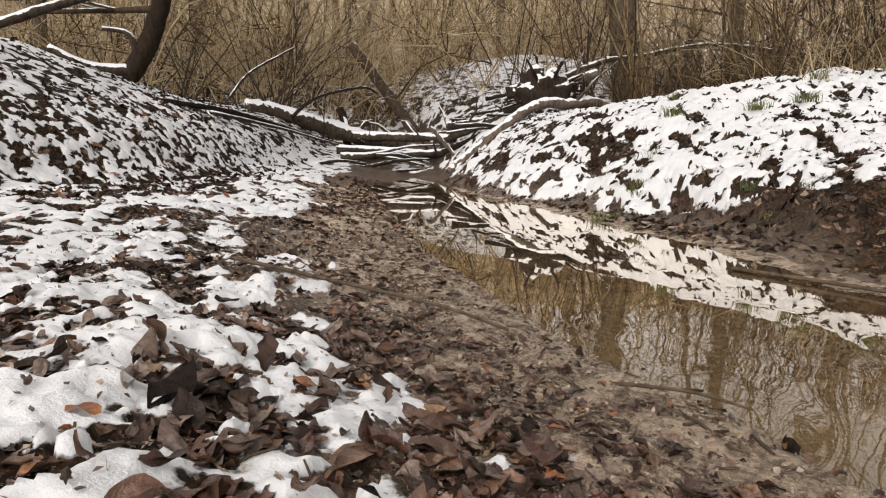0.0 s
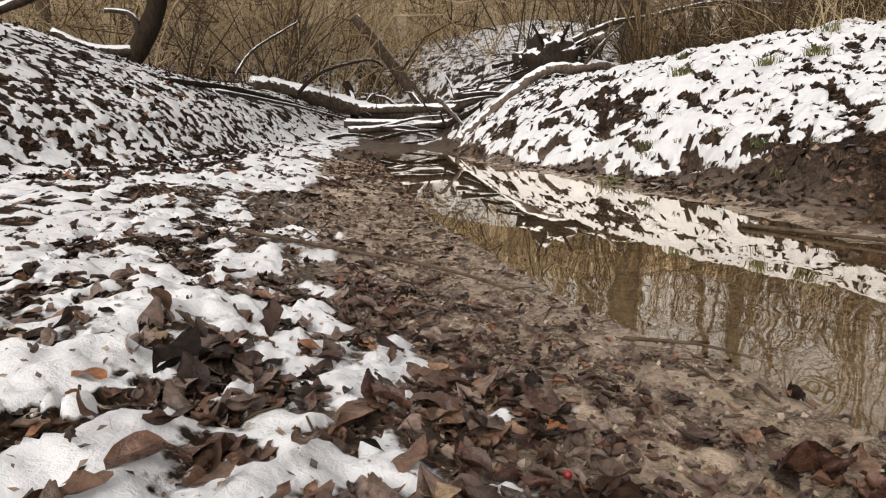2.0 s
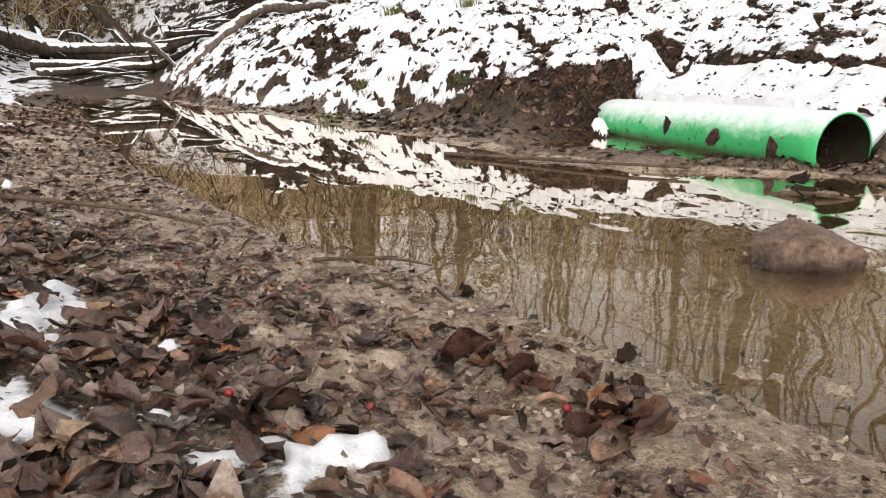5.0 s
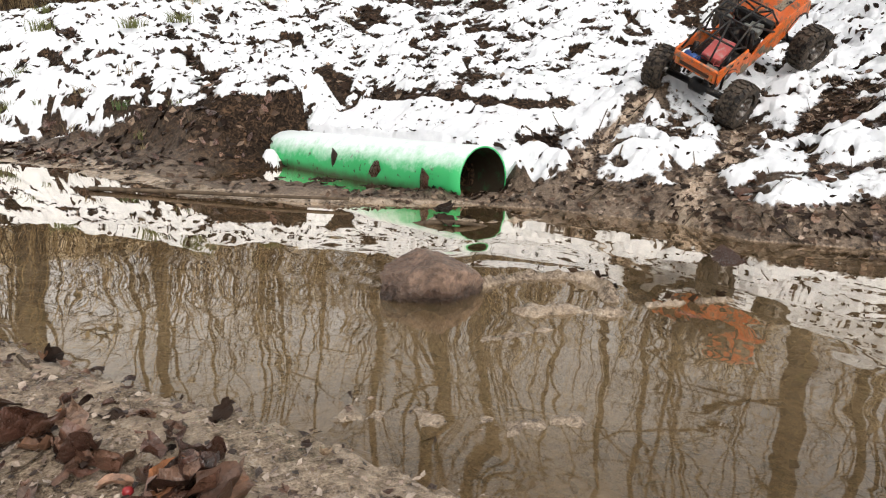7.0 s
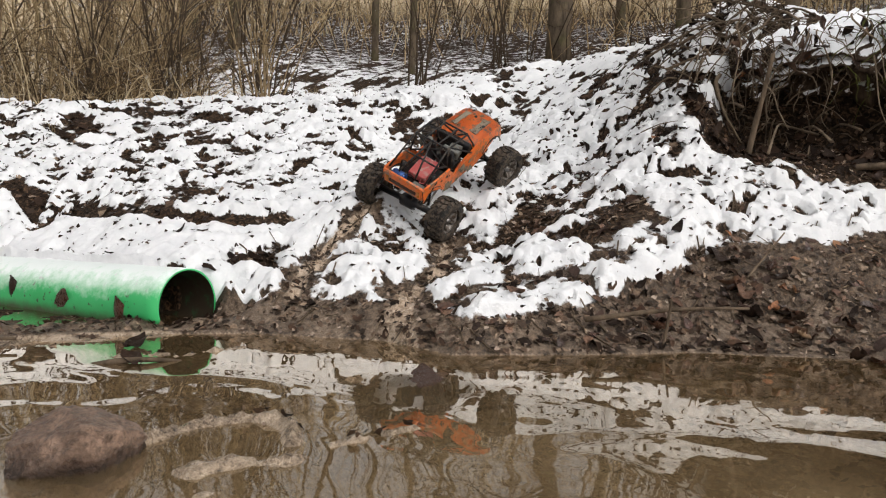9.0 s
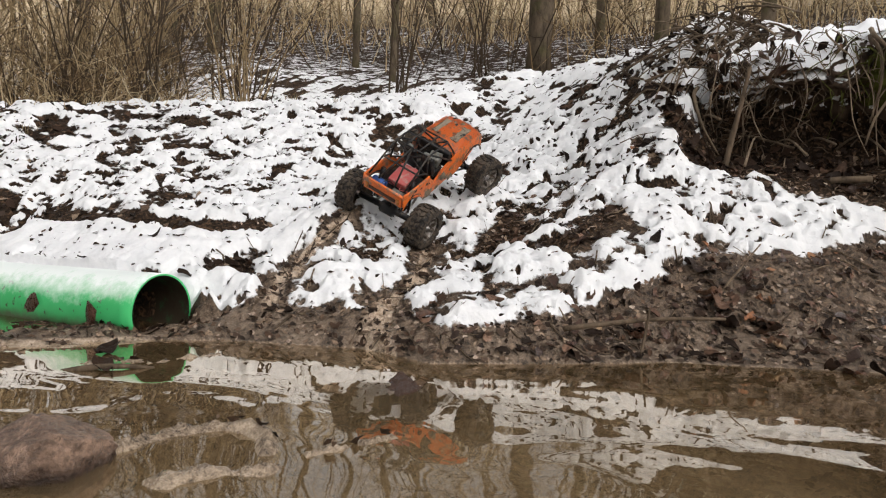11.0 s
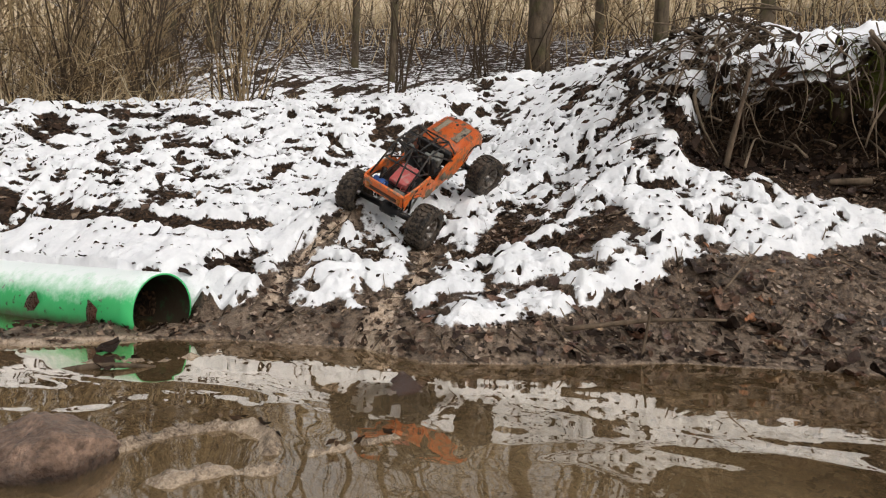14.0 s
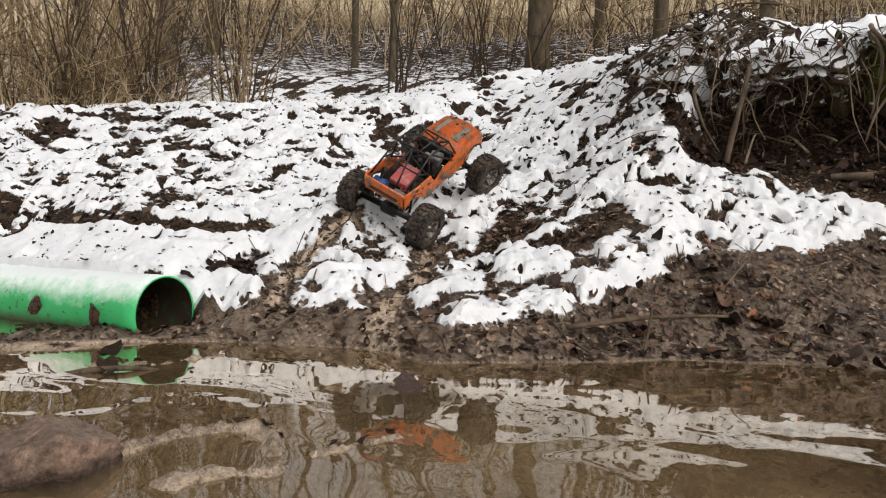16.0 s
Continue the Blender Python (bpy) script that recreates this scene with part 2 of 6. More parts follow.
def leaf_material(name, stops, rough=0.55, veins=0.6, spec=0.18):
    """Dead leaves: each one has its own tone."""
    n = Nodes(name)
    p = n.place()
    own = n.add("ShaderNodeNewGeometry").outputs["Random Per Island"]
    ob = n.add("ShaderNodeObjectInfo").outputs["Random"]
    tone = n.ramp(n.sum("FRACT", n.sum("ADD", own, ob), 0.0), *stops)
    vein = n.noise(p, 130, 4, 0.7)
    colour = n.mix(n.ramp(vein, (0.4, veins), (0.7, 0.0)), tone, (0.02, 0.012, 0.008))
    blot = n.ramp(n.noise(p, 34, 4, 0.65), (0.46, 0.0), (0.64, min(veins, 0.45)))
    colour = n.mix(blot, colour, (0.035, 0.02, 0.013))
    n.set(Base_Color=colour, Roughness=n.ramp(vein, (0.35, max(rough - 0.12, 0.1)), (0.65, min(rough + 0.2, 1.0))), Normal=n.bump(vein, 0.6, 0.005), Specular_IOR_Level=spec)
    return n.mat


def plain_material(name, colour, rough=0.5, metal=0.0, dirt_or_shade=0.0, dirt_or_shade_colour=(0.09, 0.06, 0.04), scale=40, spec=0.5):
    n = Nodes(name)
    p = n.own()
    a = n.noise(p, scale, 5, 0.7)
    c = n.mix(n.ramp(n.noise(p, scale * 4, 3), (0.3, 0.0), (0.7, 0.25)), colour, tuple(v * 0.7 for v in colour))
    # Blotches of a second colour: dirt, and in the pipe's lining its shade.
    if dirt_or_shade:
        c = n.mix(n.ramp(a, (0.62 - 0.3 * dirt_or_shade, 0.0), (0.74 - 0.3 * dirt_or_shade, 1.0)), c, dirt_or_shade_colour)
    n.set(Base_Color=c, Roughness=n.ramp(a, (0.3, max(rough - 0.1, 0.03)), (0.7, min(rough + 0.15, 1.0))), Metallic=metal, Normal=n.bump(a, 0.15, 0.002), Specular_IOR_Level=spec)
    return n.mat


GROUND = ground_material()
WATER = water_material()
BARK_DARK = bark_material("dark_wet_bark", (0.010, 0.007, 0.005), (0.045, 0.031, 0.021), 0.30)
BARK_SNOWY = bark_material("snow_covered_bark", (0.020, 0.015, 0.011), (0.10, 0.075, 0.055), 1.0)
BARK_GREY = bark_material("grey_bark", (0.030, 0.022, 0.015), (0.13, 0.095, 0.068), 0.5)
BARK_BARE = bark_material("weathered_wood", (0.05, 0.037, 0.028), (0.21, 0.165, 0.13), 0.75)
TWIG_TAN = bark_material("tan_twigs", (0.15, 0.105, 0.055), (0.38, 0.28, 0.16))
TWIG_DARK = bark_material("dark_twigs", (0.025, 0.018, 0.012), (0.085, 0.06, 0.04), 0.3)
TRUNK_FAR = bark_material("woodland_bark", (0.042, 0.032, 0.022), (0.15, 0.115, 0.08), 0.0, 0.5, 0.3)
LEAF_BROWN = leaf_material("wet_brown_leaf", ((0.0, (0.014, 0.008, 0.006)), (0.2, (0.06, 0.030, 0.020)), (0.5, (0.155, 0.083, 0.056)), (0.85, (0.29, 0.170, 0.112)), (0.95, (0.42, 0.16, 0.06)), (1.0, (0.55, 0.40, 0.25))), 0.38, 0.6, 0.28)
LEAF_DARK = leaf_material("black_wet_leaf", ((0.0, (0.004, 0.003, 0.0025)), (0.5, (0.016, 0.010, 0.007)), (0.85, (0.050, 0.029, 0.019)), (1.0, (0.13, 0.075, 0.048))), 0.5, 0.6, 0.10)
THICKET = leaf_material("winter_thicket", ((0.0, (0.08, 0.055, 0.03)), (0.2, (0.28, 0.195, 0.105)), (0.55, (0.50, 0.38, 0.225)), (0.9, (0.64, 0.51, 0.32)), (1.0, (0.74, 0.65, 0.46))), 0.8, 0.1)
THICKET_DARK = leaf_material("dark_thicket", ((0.0, (0.018, 0.012, 0.008)), (0.5, (0.075, 0.048, 0.024)), (0.85, (0.19, 0.125, 0.06)), (1.0, (0.42, 0.30, 0.15))), 0.8, 0.1)
LEAF_PALE = leaf_material("faded_pink_brown_leaf", ((0.0, (0.07, 0.045, 0.034)), (0.3, (0.20, 0.135, 0.105)), (0.7, (0.36, 0.262, 0.212)), (0.93, (0.50, 0.385, 0.31)), (1.0, (0.50, 0.22, 0.10))), 0.34, 0.6, 0.30)
LEAF_RED = leaf_material("wet_red_brown_leaf", ((0.0, (0.020, 0.009, 0.006)), (0.5, (0.115, 0.050, 0.033)), (0.85, (0.24, 0.12, 0.078)), (1.0, (0.36, 0.21, 0.13))), 0.26, 0.6, 0.55)

# ---- the ground: one sheet with the stream's bed, both banks and the valley ----
LEFT_Y = (-6, -0.5, 0.0, 0.4, 0.6, 0.8, 1.05, 1.6, 2.0, 2.9, 3.7, 4.7, 6.0, 9.0)
LEFT_X = (0.9, 0.64, 0.57, 0.49, 0.42, 0.35, 0.23, 0.06, -0.05, -0.2, -0.35, -0.5, -0.45, -0.9)
RIGHT_Y = (-6, -0.6, -0.25, 0.13, 0.3, 0.5, 0.67, 0.93, 1.07, 1.28, 1.5, 1.75, 2.0, 2.3, 2.8, 3.3, 4.0, 4.9, 6.0, 9.0)
RIGHT_X = (2.3, 1.9, 1.86, 1.7, 1.57, 1.45, 1.49, 1.38, 1.29, 1.06, 0.94, 0.90, 0.90, 0.88, 0.69, 0.53, 0.2, 0.0, -0.1, -0.4)
BANK_D = (0.0, 0.08, 0.2, 0.35, 0.6, 0.9, 1.2, 1.6, 2.0, 2.5, 3.4, 6.0)
BANK_Y = (-0.6, 0.1, 0.6, 1.2, 2.3, 3.5, 5.0)
BANK_Z = (
    (0, 0.03, 0.09, 0.19, 0.34, 0.80, 0.90, 0.94, 0.98, 1.0, 1.05, 1.2),
    (0, 0.03, 0.10, 0.20, 0.36, 0.62, 0.80, 0.90, 0.95, 0.98, 1.0, 1.2),
    (0, 0.06, 0.10, 0.13, 0.20, 0.29, 0.42, 0.58, 0.76, 0.86, 0.80, 0.95),
    (0, 0.03, 0.08, 0.12, 0.17, 0.21, 0.27, 0.45, 0.66, 0.80, 0.75, 0.9),
    (0, 0.02, 0.05, 0.13, 0.22, 0.28, 0.40, 0.56, 0.67, 0.69, 0.60, 0.8),
    (0, 0.04, 0.12, 0.21, 0.37, 0.49, 0.58, 0.62, 0.60, 0.54, 0.48, 0.7),
    (0, 0.05, 0.15, 0.26, 0.40, 0.48, 0.50, 0.48, 0.45, 0.42, 0.42, 0.6),
)


FLAT_Y = (1.05, 1.3, 1.5, 2.0, 2.3, 2.55, 2.8, 3.3, 4.0, 4.6)
FLAT_X = (1.30, 1.02, 0.87, 0.82, 0.74, 0.64, 0.56, 0.44, 0.16, 0.02)
SILT_BARS = (
    (((0.79, 0.64), (0.90, 0.62), (0.95, 0.612), (1.0, 0.583), (1.017, 0.54), (1.005, 0.496), (0.965, 0.47)), 0.035, 0.007),
    (((0.85, 0.508), (0.90, 0.476), (0.92, 0.44)), 0.06, 0.004),
    (((0.739, 0.479), (0.787, 0.463), (0.84, 0.452)), 0.04, -0.001),
    (((0.99, 0.423), (1.03, 0.40), (1.09, 0.372)), 0.035, 0.001),
    (((1.12, 1.0), (1.2, 0.9), (1.3, 0.86)), 0.07, 0.001),
    (((0.54, 0.44), (0.60, 0.36), (0.66, 0.3)), 0.08, -0.002),
)


def right_bank(d, y):
    table = np.array([np.interp(np.clip(d, 0, 6), BANK_D, row) for row in BANK_Z])
    place = np.clip(np.interp(y, BANK_Y, range(len(BANK_Y))), 0, len(BANK_Y) - 1.001)
    k = place.astype(int)
    f = place - k
    f = f * f * (3 - 2 * f)
    n = np.arange(len(d))
    return table[k, n] * (1 - f) + table[k + 1, n] * f


def lie(x, y):
    """The height of the bare land, the share of snow and how wet it is."""
    x, y = np.asarray(x, float).ravel(), np.asarray(y, float).ravel()
    wave = 0.035 * (fbm(x, y, 0.25, 3, 5) - 0.5) * smooth(9, 5, y)
    left, right = np.interp(y, LEFT_Y, LEFT_X) + wave, np.interp(y, RIGHT_Y, RIGHT_X) - wave
    dl, dr = left - x, x - right
    # The bed, which rises a little upstream, and the muddy shores.
    deep = np.minimum(-dl, -dr)
    rise = 0.16 * smooth(5.2, 7.0, y) + 0.5 * smooth(7, 14, y)
    bed = -0.055 * smooth(0.0, 0.35, deep) - 0.004 + 0.034 * (fbm(x, y, 0.13, 4, 2) - 0.5) * smooth(0, 0.2, deep)
    flat = np.interp(dl, (0, 0.15, 0.4, 0.7, 1.2, 3.0), (0, 0.014, 0.045, 0.092, 0.12, 0.16))
    foot = np.interp(y, (-4, 2.6, 3.4, 4.3, 6.0, 9.0), (-2.4, -1.75, -1.36, -1.17, -1.0, -1.2))
    e = np.clip(foot - x, 0, None)
    crest = np.interp(y, (-3, 3, 4.4, 5.2, 6, 7, 9, 12), (1.7, 1.5, 1.2, 0.85, 0.5, 0.36, 0.3, 0.3))
    hill = crest * (1 - np.exp(-0.85 * e / crest)) * smooth(0.0, 0.35, e)
    bank = right_bank(dr, y)
    # Scarps eaten into the bank.
    cut = dr - 0.735 - 0.10 * (fbm(x, y, 0.22, 3, 8) - 0.5)
    along = smooth(1.12, 1.3, y) * smooth(2.3, 1.95, y)
    scarp = 0.026 * smooth(-0.05, 0.06, cut) * along
    face = 0.07 * smooth(0.15, 0.26, dr + 0.1 * (fbm(x, y, 0.22, 3, 9) - 0.5)) * smooth(1.9, 2.1, y) * smooth(3.4, 2.7, y)
    z = np.where(dl > 0, flat + hill, np.where(dr > 0, bank + scarp * smooth(1.6, 0.9, dr) + face * smooth(1.3, 0.5, dr), bed))
    # The muddy step at the pipe, and the flooded silt bars.
    pad = smooth(1.02, 1.10, y) * smooth(2.05, 1.85, y) * smooth(1.40, 1.30, x) * (dr > 0)
    z = z + pad * (0.004 + 0.012 * fbm(x, y, 0.07, 3, 14) - z)
    inside = (np.abs(x - 1.386) < 0.068) & (y > 1.09) & (y < 1.96)
    mouth = smooth(np.where(x > 1.39, 0.15, 0.085), 0.06, np.abs(x - 1.39)) * smooth(0.95, 1.05, y) * (y < 1.2)
    z = z + mouth * np.minimum(0.003 - z, 0)
    z = np.where(inside, np.minimum(z, -0.022), z)
    wetbed = (dl <= 0) & (dr <= 0)
    out = x - np.interp(y, FLAT_Y, FLAT_X) - 0.09 * (fbm(x, y, 0.16, 3, 65) - 0.5)
    flat_top = np.where((y > 1.05) & (y < 4.6), 0.10 * np.clip(out, -0.5, 0.12), -1.0) + 0.010 * (fbm(x, y, 0.05, 3, 66) - 0.4)
    z = np.where(wetbed & (flat_top > z), flat_top, z)
    for path, wide_r, top in SILT_BARS:
        near_d = np.full(len(x), 9.0)
        for (ax, ay), (bx, by) in zip(path[:-1], path[1:]):
            t = np.clip(((x - ax) * (bx - ax) + (y - ay) * (by - ay)) / ((bx - ax) ** 2 + (by - ay) ** 2 + 1e-9), 0, 1)
            near_d = np.minimum(near_d, np.hypot(x - ax - t * (bx - ax), y - ay - t * (by - ay)))
        bar = top + 0.003 + 0.026 * (fbm(x, y, 0.05, 4, 15) - 0.5) + 0.016 * (fbm(x, y, 0.018, 3, 67) - 0.5) - 0.05 * (near_d / wide_r) ** 1.5
        z = np.where(wetbed & (bar > z), bar, z)
    for bx, by, bh in ((1.95, 0.998, 0.040), (2.21, 0.955, 0.050), (2.22, 0.73, 0.034), (1.95, 0.775, -0.010)):
        z = z + bh * np.exp(-((x - bx) ** 2 + (y - by) ** 2) / 0.0055)
    z = z + 0.05 * np.exp(-((x - 2.3) ** 2 + (y - 0.92) ** 2) / 0.085)
    z = z + 0.06 * np.exp(-(((y - 1.03) / 0.13) ** 2)) * smooth(1.7, 1.9, x) * smooth(2.6, 2.2, x)
    # The mound above the undercut, and the hollow under its lip.
    mound = 0.19 * np.exp(-(((x - 3.15) / 0.55) ** 2) - ((y - 0.45) / 0.42) ** 2) + 0.13 * np.exp(-(((x - 4.0) / 0.6) ** 2) - ((y - 1.0) / 0.55) ** 2)
    z = z + mound
    under = smooth(0.26, 0.08, y + 0.08 * (fbm(x, y, 0.1, 3, 36) - 0.5)) * smooth(2.15, 2.3, x) * smooth(2.70, 2.63, x)
    z = z + under * np.minimum(0.34 + 0.22 * (x - 2.25) + 0.02 * y - z, 0)
    z = z + rise
    # The valley's sides.
    r = np.hypot(x - 0.5, y - 1.0)
    far = 0.55 + 0.13 * np.clip(r - 6, 0, 8) + 0.30 * np.clip(r - 13, 0, 26) + 0.02 * np.clip(r - 39, 0, 400)
    side = smooth(1.0, 3.5, x) * np.maximum(smooth(7, 3, y), smooth(0.60, 0.82, np.arctan2(x, y)))
    far = far + side * (0.35 + 0.16 * np.clip(r - 4, 0, 7))
    far = far + 0.5 * (fbm(x, y, 3.0, 3, 4) - 0.5)
    knoll = np.exp(-(((x - 1.0) / 1.6) ** 2) - ((y - 9.3) / 1.1) ** 2)
    far = far + 0.55 * knoll
    z = z + (far - z) * smooth(5.5 - 1.6 * side, 9.0 - 2.5 * side, r)
    dry = smooth(0.0, 0.06, np.maximum(dl, dr))
    near = smooth(7, 4, r)
    z = z + near * dry * (0.035 * (fbm(x, y, 0.35, 2, 11) - 0.5) + 0.034 * (fbm(x, y, 0.07, 4, 12) - 0.5))
    clods = smooth(0.02, 0.12, dr) * smooth(0.42, 0.26, dr) * smooth(1.8, 2.1, y) * smooth(4.2, 3.4, y)
    z = z + clods * (0.05 * (fbm(x, y, 0.09, 4, 63) - 0.5) + 0.03 * np.abs(fbm(x, y, 0.045, 3, 64) - 0.5))
    z = np.where((dl > 0) & (near > 0), np.maximum(z, 0.003 + 0.012 * smooth(0, 0.1, dl) * fbm(x, y, 0.03, 3, 35)), z)
    # Snow: patches with holes, by how each stretch is covered.
    slant = smooth(0.02, 0.4, e) * (dl > 0) + np.exp(-(((x - 2.75) / 0.4) ** 2) - ((y - 0.33) / 0.3) ** 2) * (dr > 0)
    body = np.where(dr > 0, 1.2 * (bank + mound + scarp), 0.0)
    far_y = y - 0.38 * np.clip(y - 2.2, 0, None)
    hole = np.where(dr > 0, fbm3(x, far_y, body, 0.06, 4, 21), np.where(e > 0.15, fbm3(x, y, 1.3 * hill, 0.032, 3, 21), fbm(x, y, 0.055, 4, 21)))
    patch = fbm(x, y, 0.42, 3, 22)
    want_l = smooth(0.22, 0.5, dl + 0.35 * (patch - 0.5)) * (0.555 + 0.01 * smooth(0.95, 1.7, y)) - 0.085 * smooth(0.05, 0.5, e) + 0.07 * smooth(3.2, 4.6, y)
    for hx, hy, hr, hd in ((-0.30, 0.49, 0.11, 0.24), (-0.10, 0.50, 0.05, 0.12), (-0.067, 0.64, 0.06, 0.18), (-0.165, 0.87, 0.07, 0.15), (0.147, 0.389, 0.063, 0.42), (0.05, 0.47, 0.026, 0.40), (0.055, 0.61, 0.018, 0.5), (0.02, 0.42, 0.03, 0.22), (-0.05, 0.85, 0.06, 0.2)):
        want_l = want_l + hd * np.exp(-((x - hx) ** 2 + (y - hy) ** 2) / hr**2)
    want_l = want_l - 0.14 * np.exp(-(((x + 0.1) / 0.35) ** 2 + ((y - 0.98) / 0.10) ** 2))
    low = np.interp(y, (-0.5, 0.1, 0.35, 0.5, 0.75, 1.0, 1.85, 1.92, 1.98, 2.06, 2.2, 2.6, 2.75, 3.0, 3.3, 5), (0.4, 0.26, 0.10, 0.03, 0.04, 0.06, 0.12, 0.44, 0.46, 0.27, 0.22, 0.15, 0.08, 0.02, 0.0, 0.02))
    want_r = smooth(0.0, 0.08, dr - low + 0.16 * (patch - 0.5)) * np.interp(y, (-0.3, 0.3, 0.7, 1.9, 2.4, 4, 6), (0.56, 0.58, 0.625, 0.66, 0.68, 0.68, 0.55))
    want_r = want_r - 0.75 * along * smooth(-0.05, -0.015, cut) * smooth(0.05, 0.015, cut) * smooth(0.36, 0.5, fbm(x, y, 0.16, 3, 18))
    for hx, hy, hr, hd in ((2.06, 0.57, 0.085, 0.45), (2.02, 0.34, 0.07, 0.4), (2.5, 0.81, 0.06, 0.4), (2.36, 0.80, 0.05, 0.35), (0.79, 3.5, 0.09, 0.5), (1.98, 1.22, 0.05, 0.3)):
        want_r = want_r - hd * np.exp(-((x - hx) ** 2 + (y - hy) ** 2) / hr**2)
    want_r = want_r - 0.5 * smooth(0.14, 0.0, y + 0.15 * (patch - 0.5)) * smooth(0.60, 0.70, dr) * smooth(0.98, 0.9, dr)
    want_r = want_r + 0.10 * np.exp(-(((x - 2.45) / 0.22) ** 2) - ((y - 0.36) / 0.2) ** 2)
    want_r = want_r + 0.35 * np.exp(-(((x - 1.52) / 0.06) ** 2) - ((y - 1.07) / 0.06) ** 2) * (dr > 0.04)
    want_r = want_r - 0.8 * under * smooth(2.33, 2.42, x)
    want = np.where(dl > 0, want_l, np.where(dr > 0, want_r, -1.0))
    jam = smooth(5.5, 6.0, y) * (dl <= 0) * (dr <= 0)
    want = want + jam * (0.5 - want)
    want = want + (0.39 - want) * smooth(5.5, 8.5, r)
    want = want - 0.04 * side * smooth(4.8, 6.5, r) * smooth(3.9, 4.3, x)
    want = want - 0.2 * smooth(14, 20, r) + 0.25 * knoll
    wide = np.maximum(np.maximum(smooth(6.5, 9, r), smooth(3.9, 4.6, x)), smooth(0.1, 0.4, knoll))
    gap = smooth(0.60, 0.70, np.where(dr > 0, fbm3(x, far_y, body, 0.075, 3, 27), fbm3(x, y, 1.3 * hill, 0.075, 3, 27)))
    gap = np.maximum(gap, 0.8 * smooth(0.66, 0.74, fbm3(x, far_y, body, 0.032, 2, 29)) * (dr > 0)) * smooth(0.44, 0.54, want) * (0.55 + 0.9 * fbm(x, y, 0.5, 2, 28))
    snow = -1.1 * gap * (1 - smooth(0.1, 0.4, knoll)) + 0.5 + (want - 0.5) * 1.5 + ((hole - 0.5) * (1.6 + 1.1 * slant) + (patch - 0.5) * (0.9 - 0.7 * slant)) * (1 - wide)
    snow = np.where(want < 0.06, -1.0, snow)
    # Slush churned up by the wheels.
    churn = np.zeros(len(x))
    for ax, ay, bx, by, tw in ((1.88, 0.975, 1.79, 1.01, 0.036), (1.79, 1.01, 1.646, 0.983, 0.042), (1.646, 0.983, 1.53, 0.93, 0.036), (1.93, 0.75, 1.70, 0.672, 0.036), (1.70, 0.672, 1.61, 0.69, 0.045), (1.61, 0.69, 1.47, 0.62, 0.05)):
        t = np.clip(((x - ax) * (bx - ax) + (y - ay) * (by - ay)) / ((bx - ax) ** 2 + (by - ay) ** 2), 0, 1)
        off = np.hypot(x - ax - t * (bx - ax), y - ay - t * (by - ay)) + 0.03 * (hole - 0.5)
        churn = np.maximum(churn, np.exp(-((off / tw) ** 2)))
    snow = snow - 0.62 * churn
    z = z - 0.004 * churn * (dr > 0) + 0.014 * churn * (fbm(x, y, 0.025, 2, 37) - 0.4) * (dr > 0)
    # Snow drifted against the back of the pipe.
    axis = 0.041 - 0.0297 * (y - 1.096)
    ramp = axis + 0.05 + 0.62 * np.clip(x - 1.452, 0, 1) + 0.03 * (fbm(x, y, 0.12, 3, 34) - 0.5) * smooth(1.46, 1.52, x)
    behind = (x > 1.452) * smooth(1.16, 1.3, y) * smooth(2.25, 1.78, y) * smooth(1.95, 1.75, x)
    z = z + behind * np.minimum(ramp - z, 0)
    drift = (x > 1.452) * smooth(1.70, 1.5, x) * smooth(1.0, 1.22, y) * smooth(1.93, 1.80, y)
    drift = np.where(y < 1.25, drift * smooth(1.455, 1.50, x), drift)
    z = np.where(drift > 0.02, np.maximum(z, drift * (axis + 0.047 + 0.45 * np.clip(x - 1.455, 0, 0.09) + 0.010 * (fbm(x, y, 0.06, 2, 33) - 0.5))), z)
    snow = np.where(drift > 0.02, np.maximum(snow, smooth(0.0, 0.3, drift) * (0.80 + 0.5 * (hole - 0.5))), snow)
    against = (x > 1.40) & (x <= 1.452) & (y > 1.25) & (y < 1.83)
    z = np.where(against, axis + np.sqrt(np.clip(0.0776**2 - (x - 1.384) ** 2, 0, None)), z)
    snow = np.where(against, 0.9, snow)
    sill = 0.065 * np.exp(-(((x - 1.475) / 0.030) ** 2) - ((y - 1.065) / 0.04) ** 2)
    z = np.where(sill > 0.004, np.maximum(z, sill), z)
    hollow = np.exp(-((x - 1.61) ** 2 + (y - 1.12) ** 2) / 0.048**2)
    snow = snow - 1.6 * hollow
    z = z - 0.03 * hollow
    snow = np.where((pad > 0.35) | (inside & ~against) | ((mouth > 0.25) & (x < 1.475)), -1.0, snow)
    for hx, hy, hr in ((1.275, 1.86, 0.026), (1.25, 1.80, 0.014)):
        lump = np.exp(-((x - hx) ** 2 + (y - hy) ** 2) / hr**2)
        snow, z = np.where(lump > 0.3, np.maximum(snow, 0.3 + 0.7 * lump + 0.5 * (hole - 0.5)), snow), z + 0.022 * lump
    thick = smooth(0.46, 0.95, snow)
    z = z + thick * np.where(dl > 0, 0.004 + 0.018 * fbm(x, y, 0.035, 3, 31), 0.012 + 0.022 * fbm(x, y, 0.055, 3, 31)) * near
    z = z - 0.012 * smooth(0.3, -0.2, snow) * smooth(0.45, 0.6, want) * near
    wet = smooth(0.75, 0.25, np.maximum(dl, dr * np.interp(y, (0.3, 0.6), (1.2, 2.4)))) * smooth(8, 6, r)
    wet = wet * (1 - 0.5 * smooth(0.06, 0.2, dr) * smooth(1.9, 2.2, y))
    wet = np.where(dr > 0, 0.71 * wet, wet)
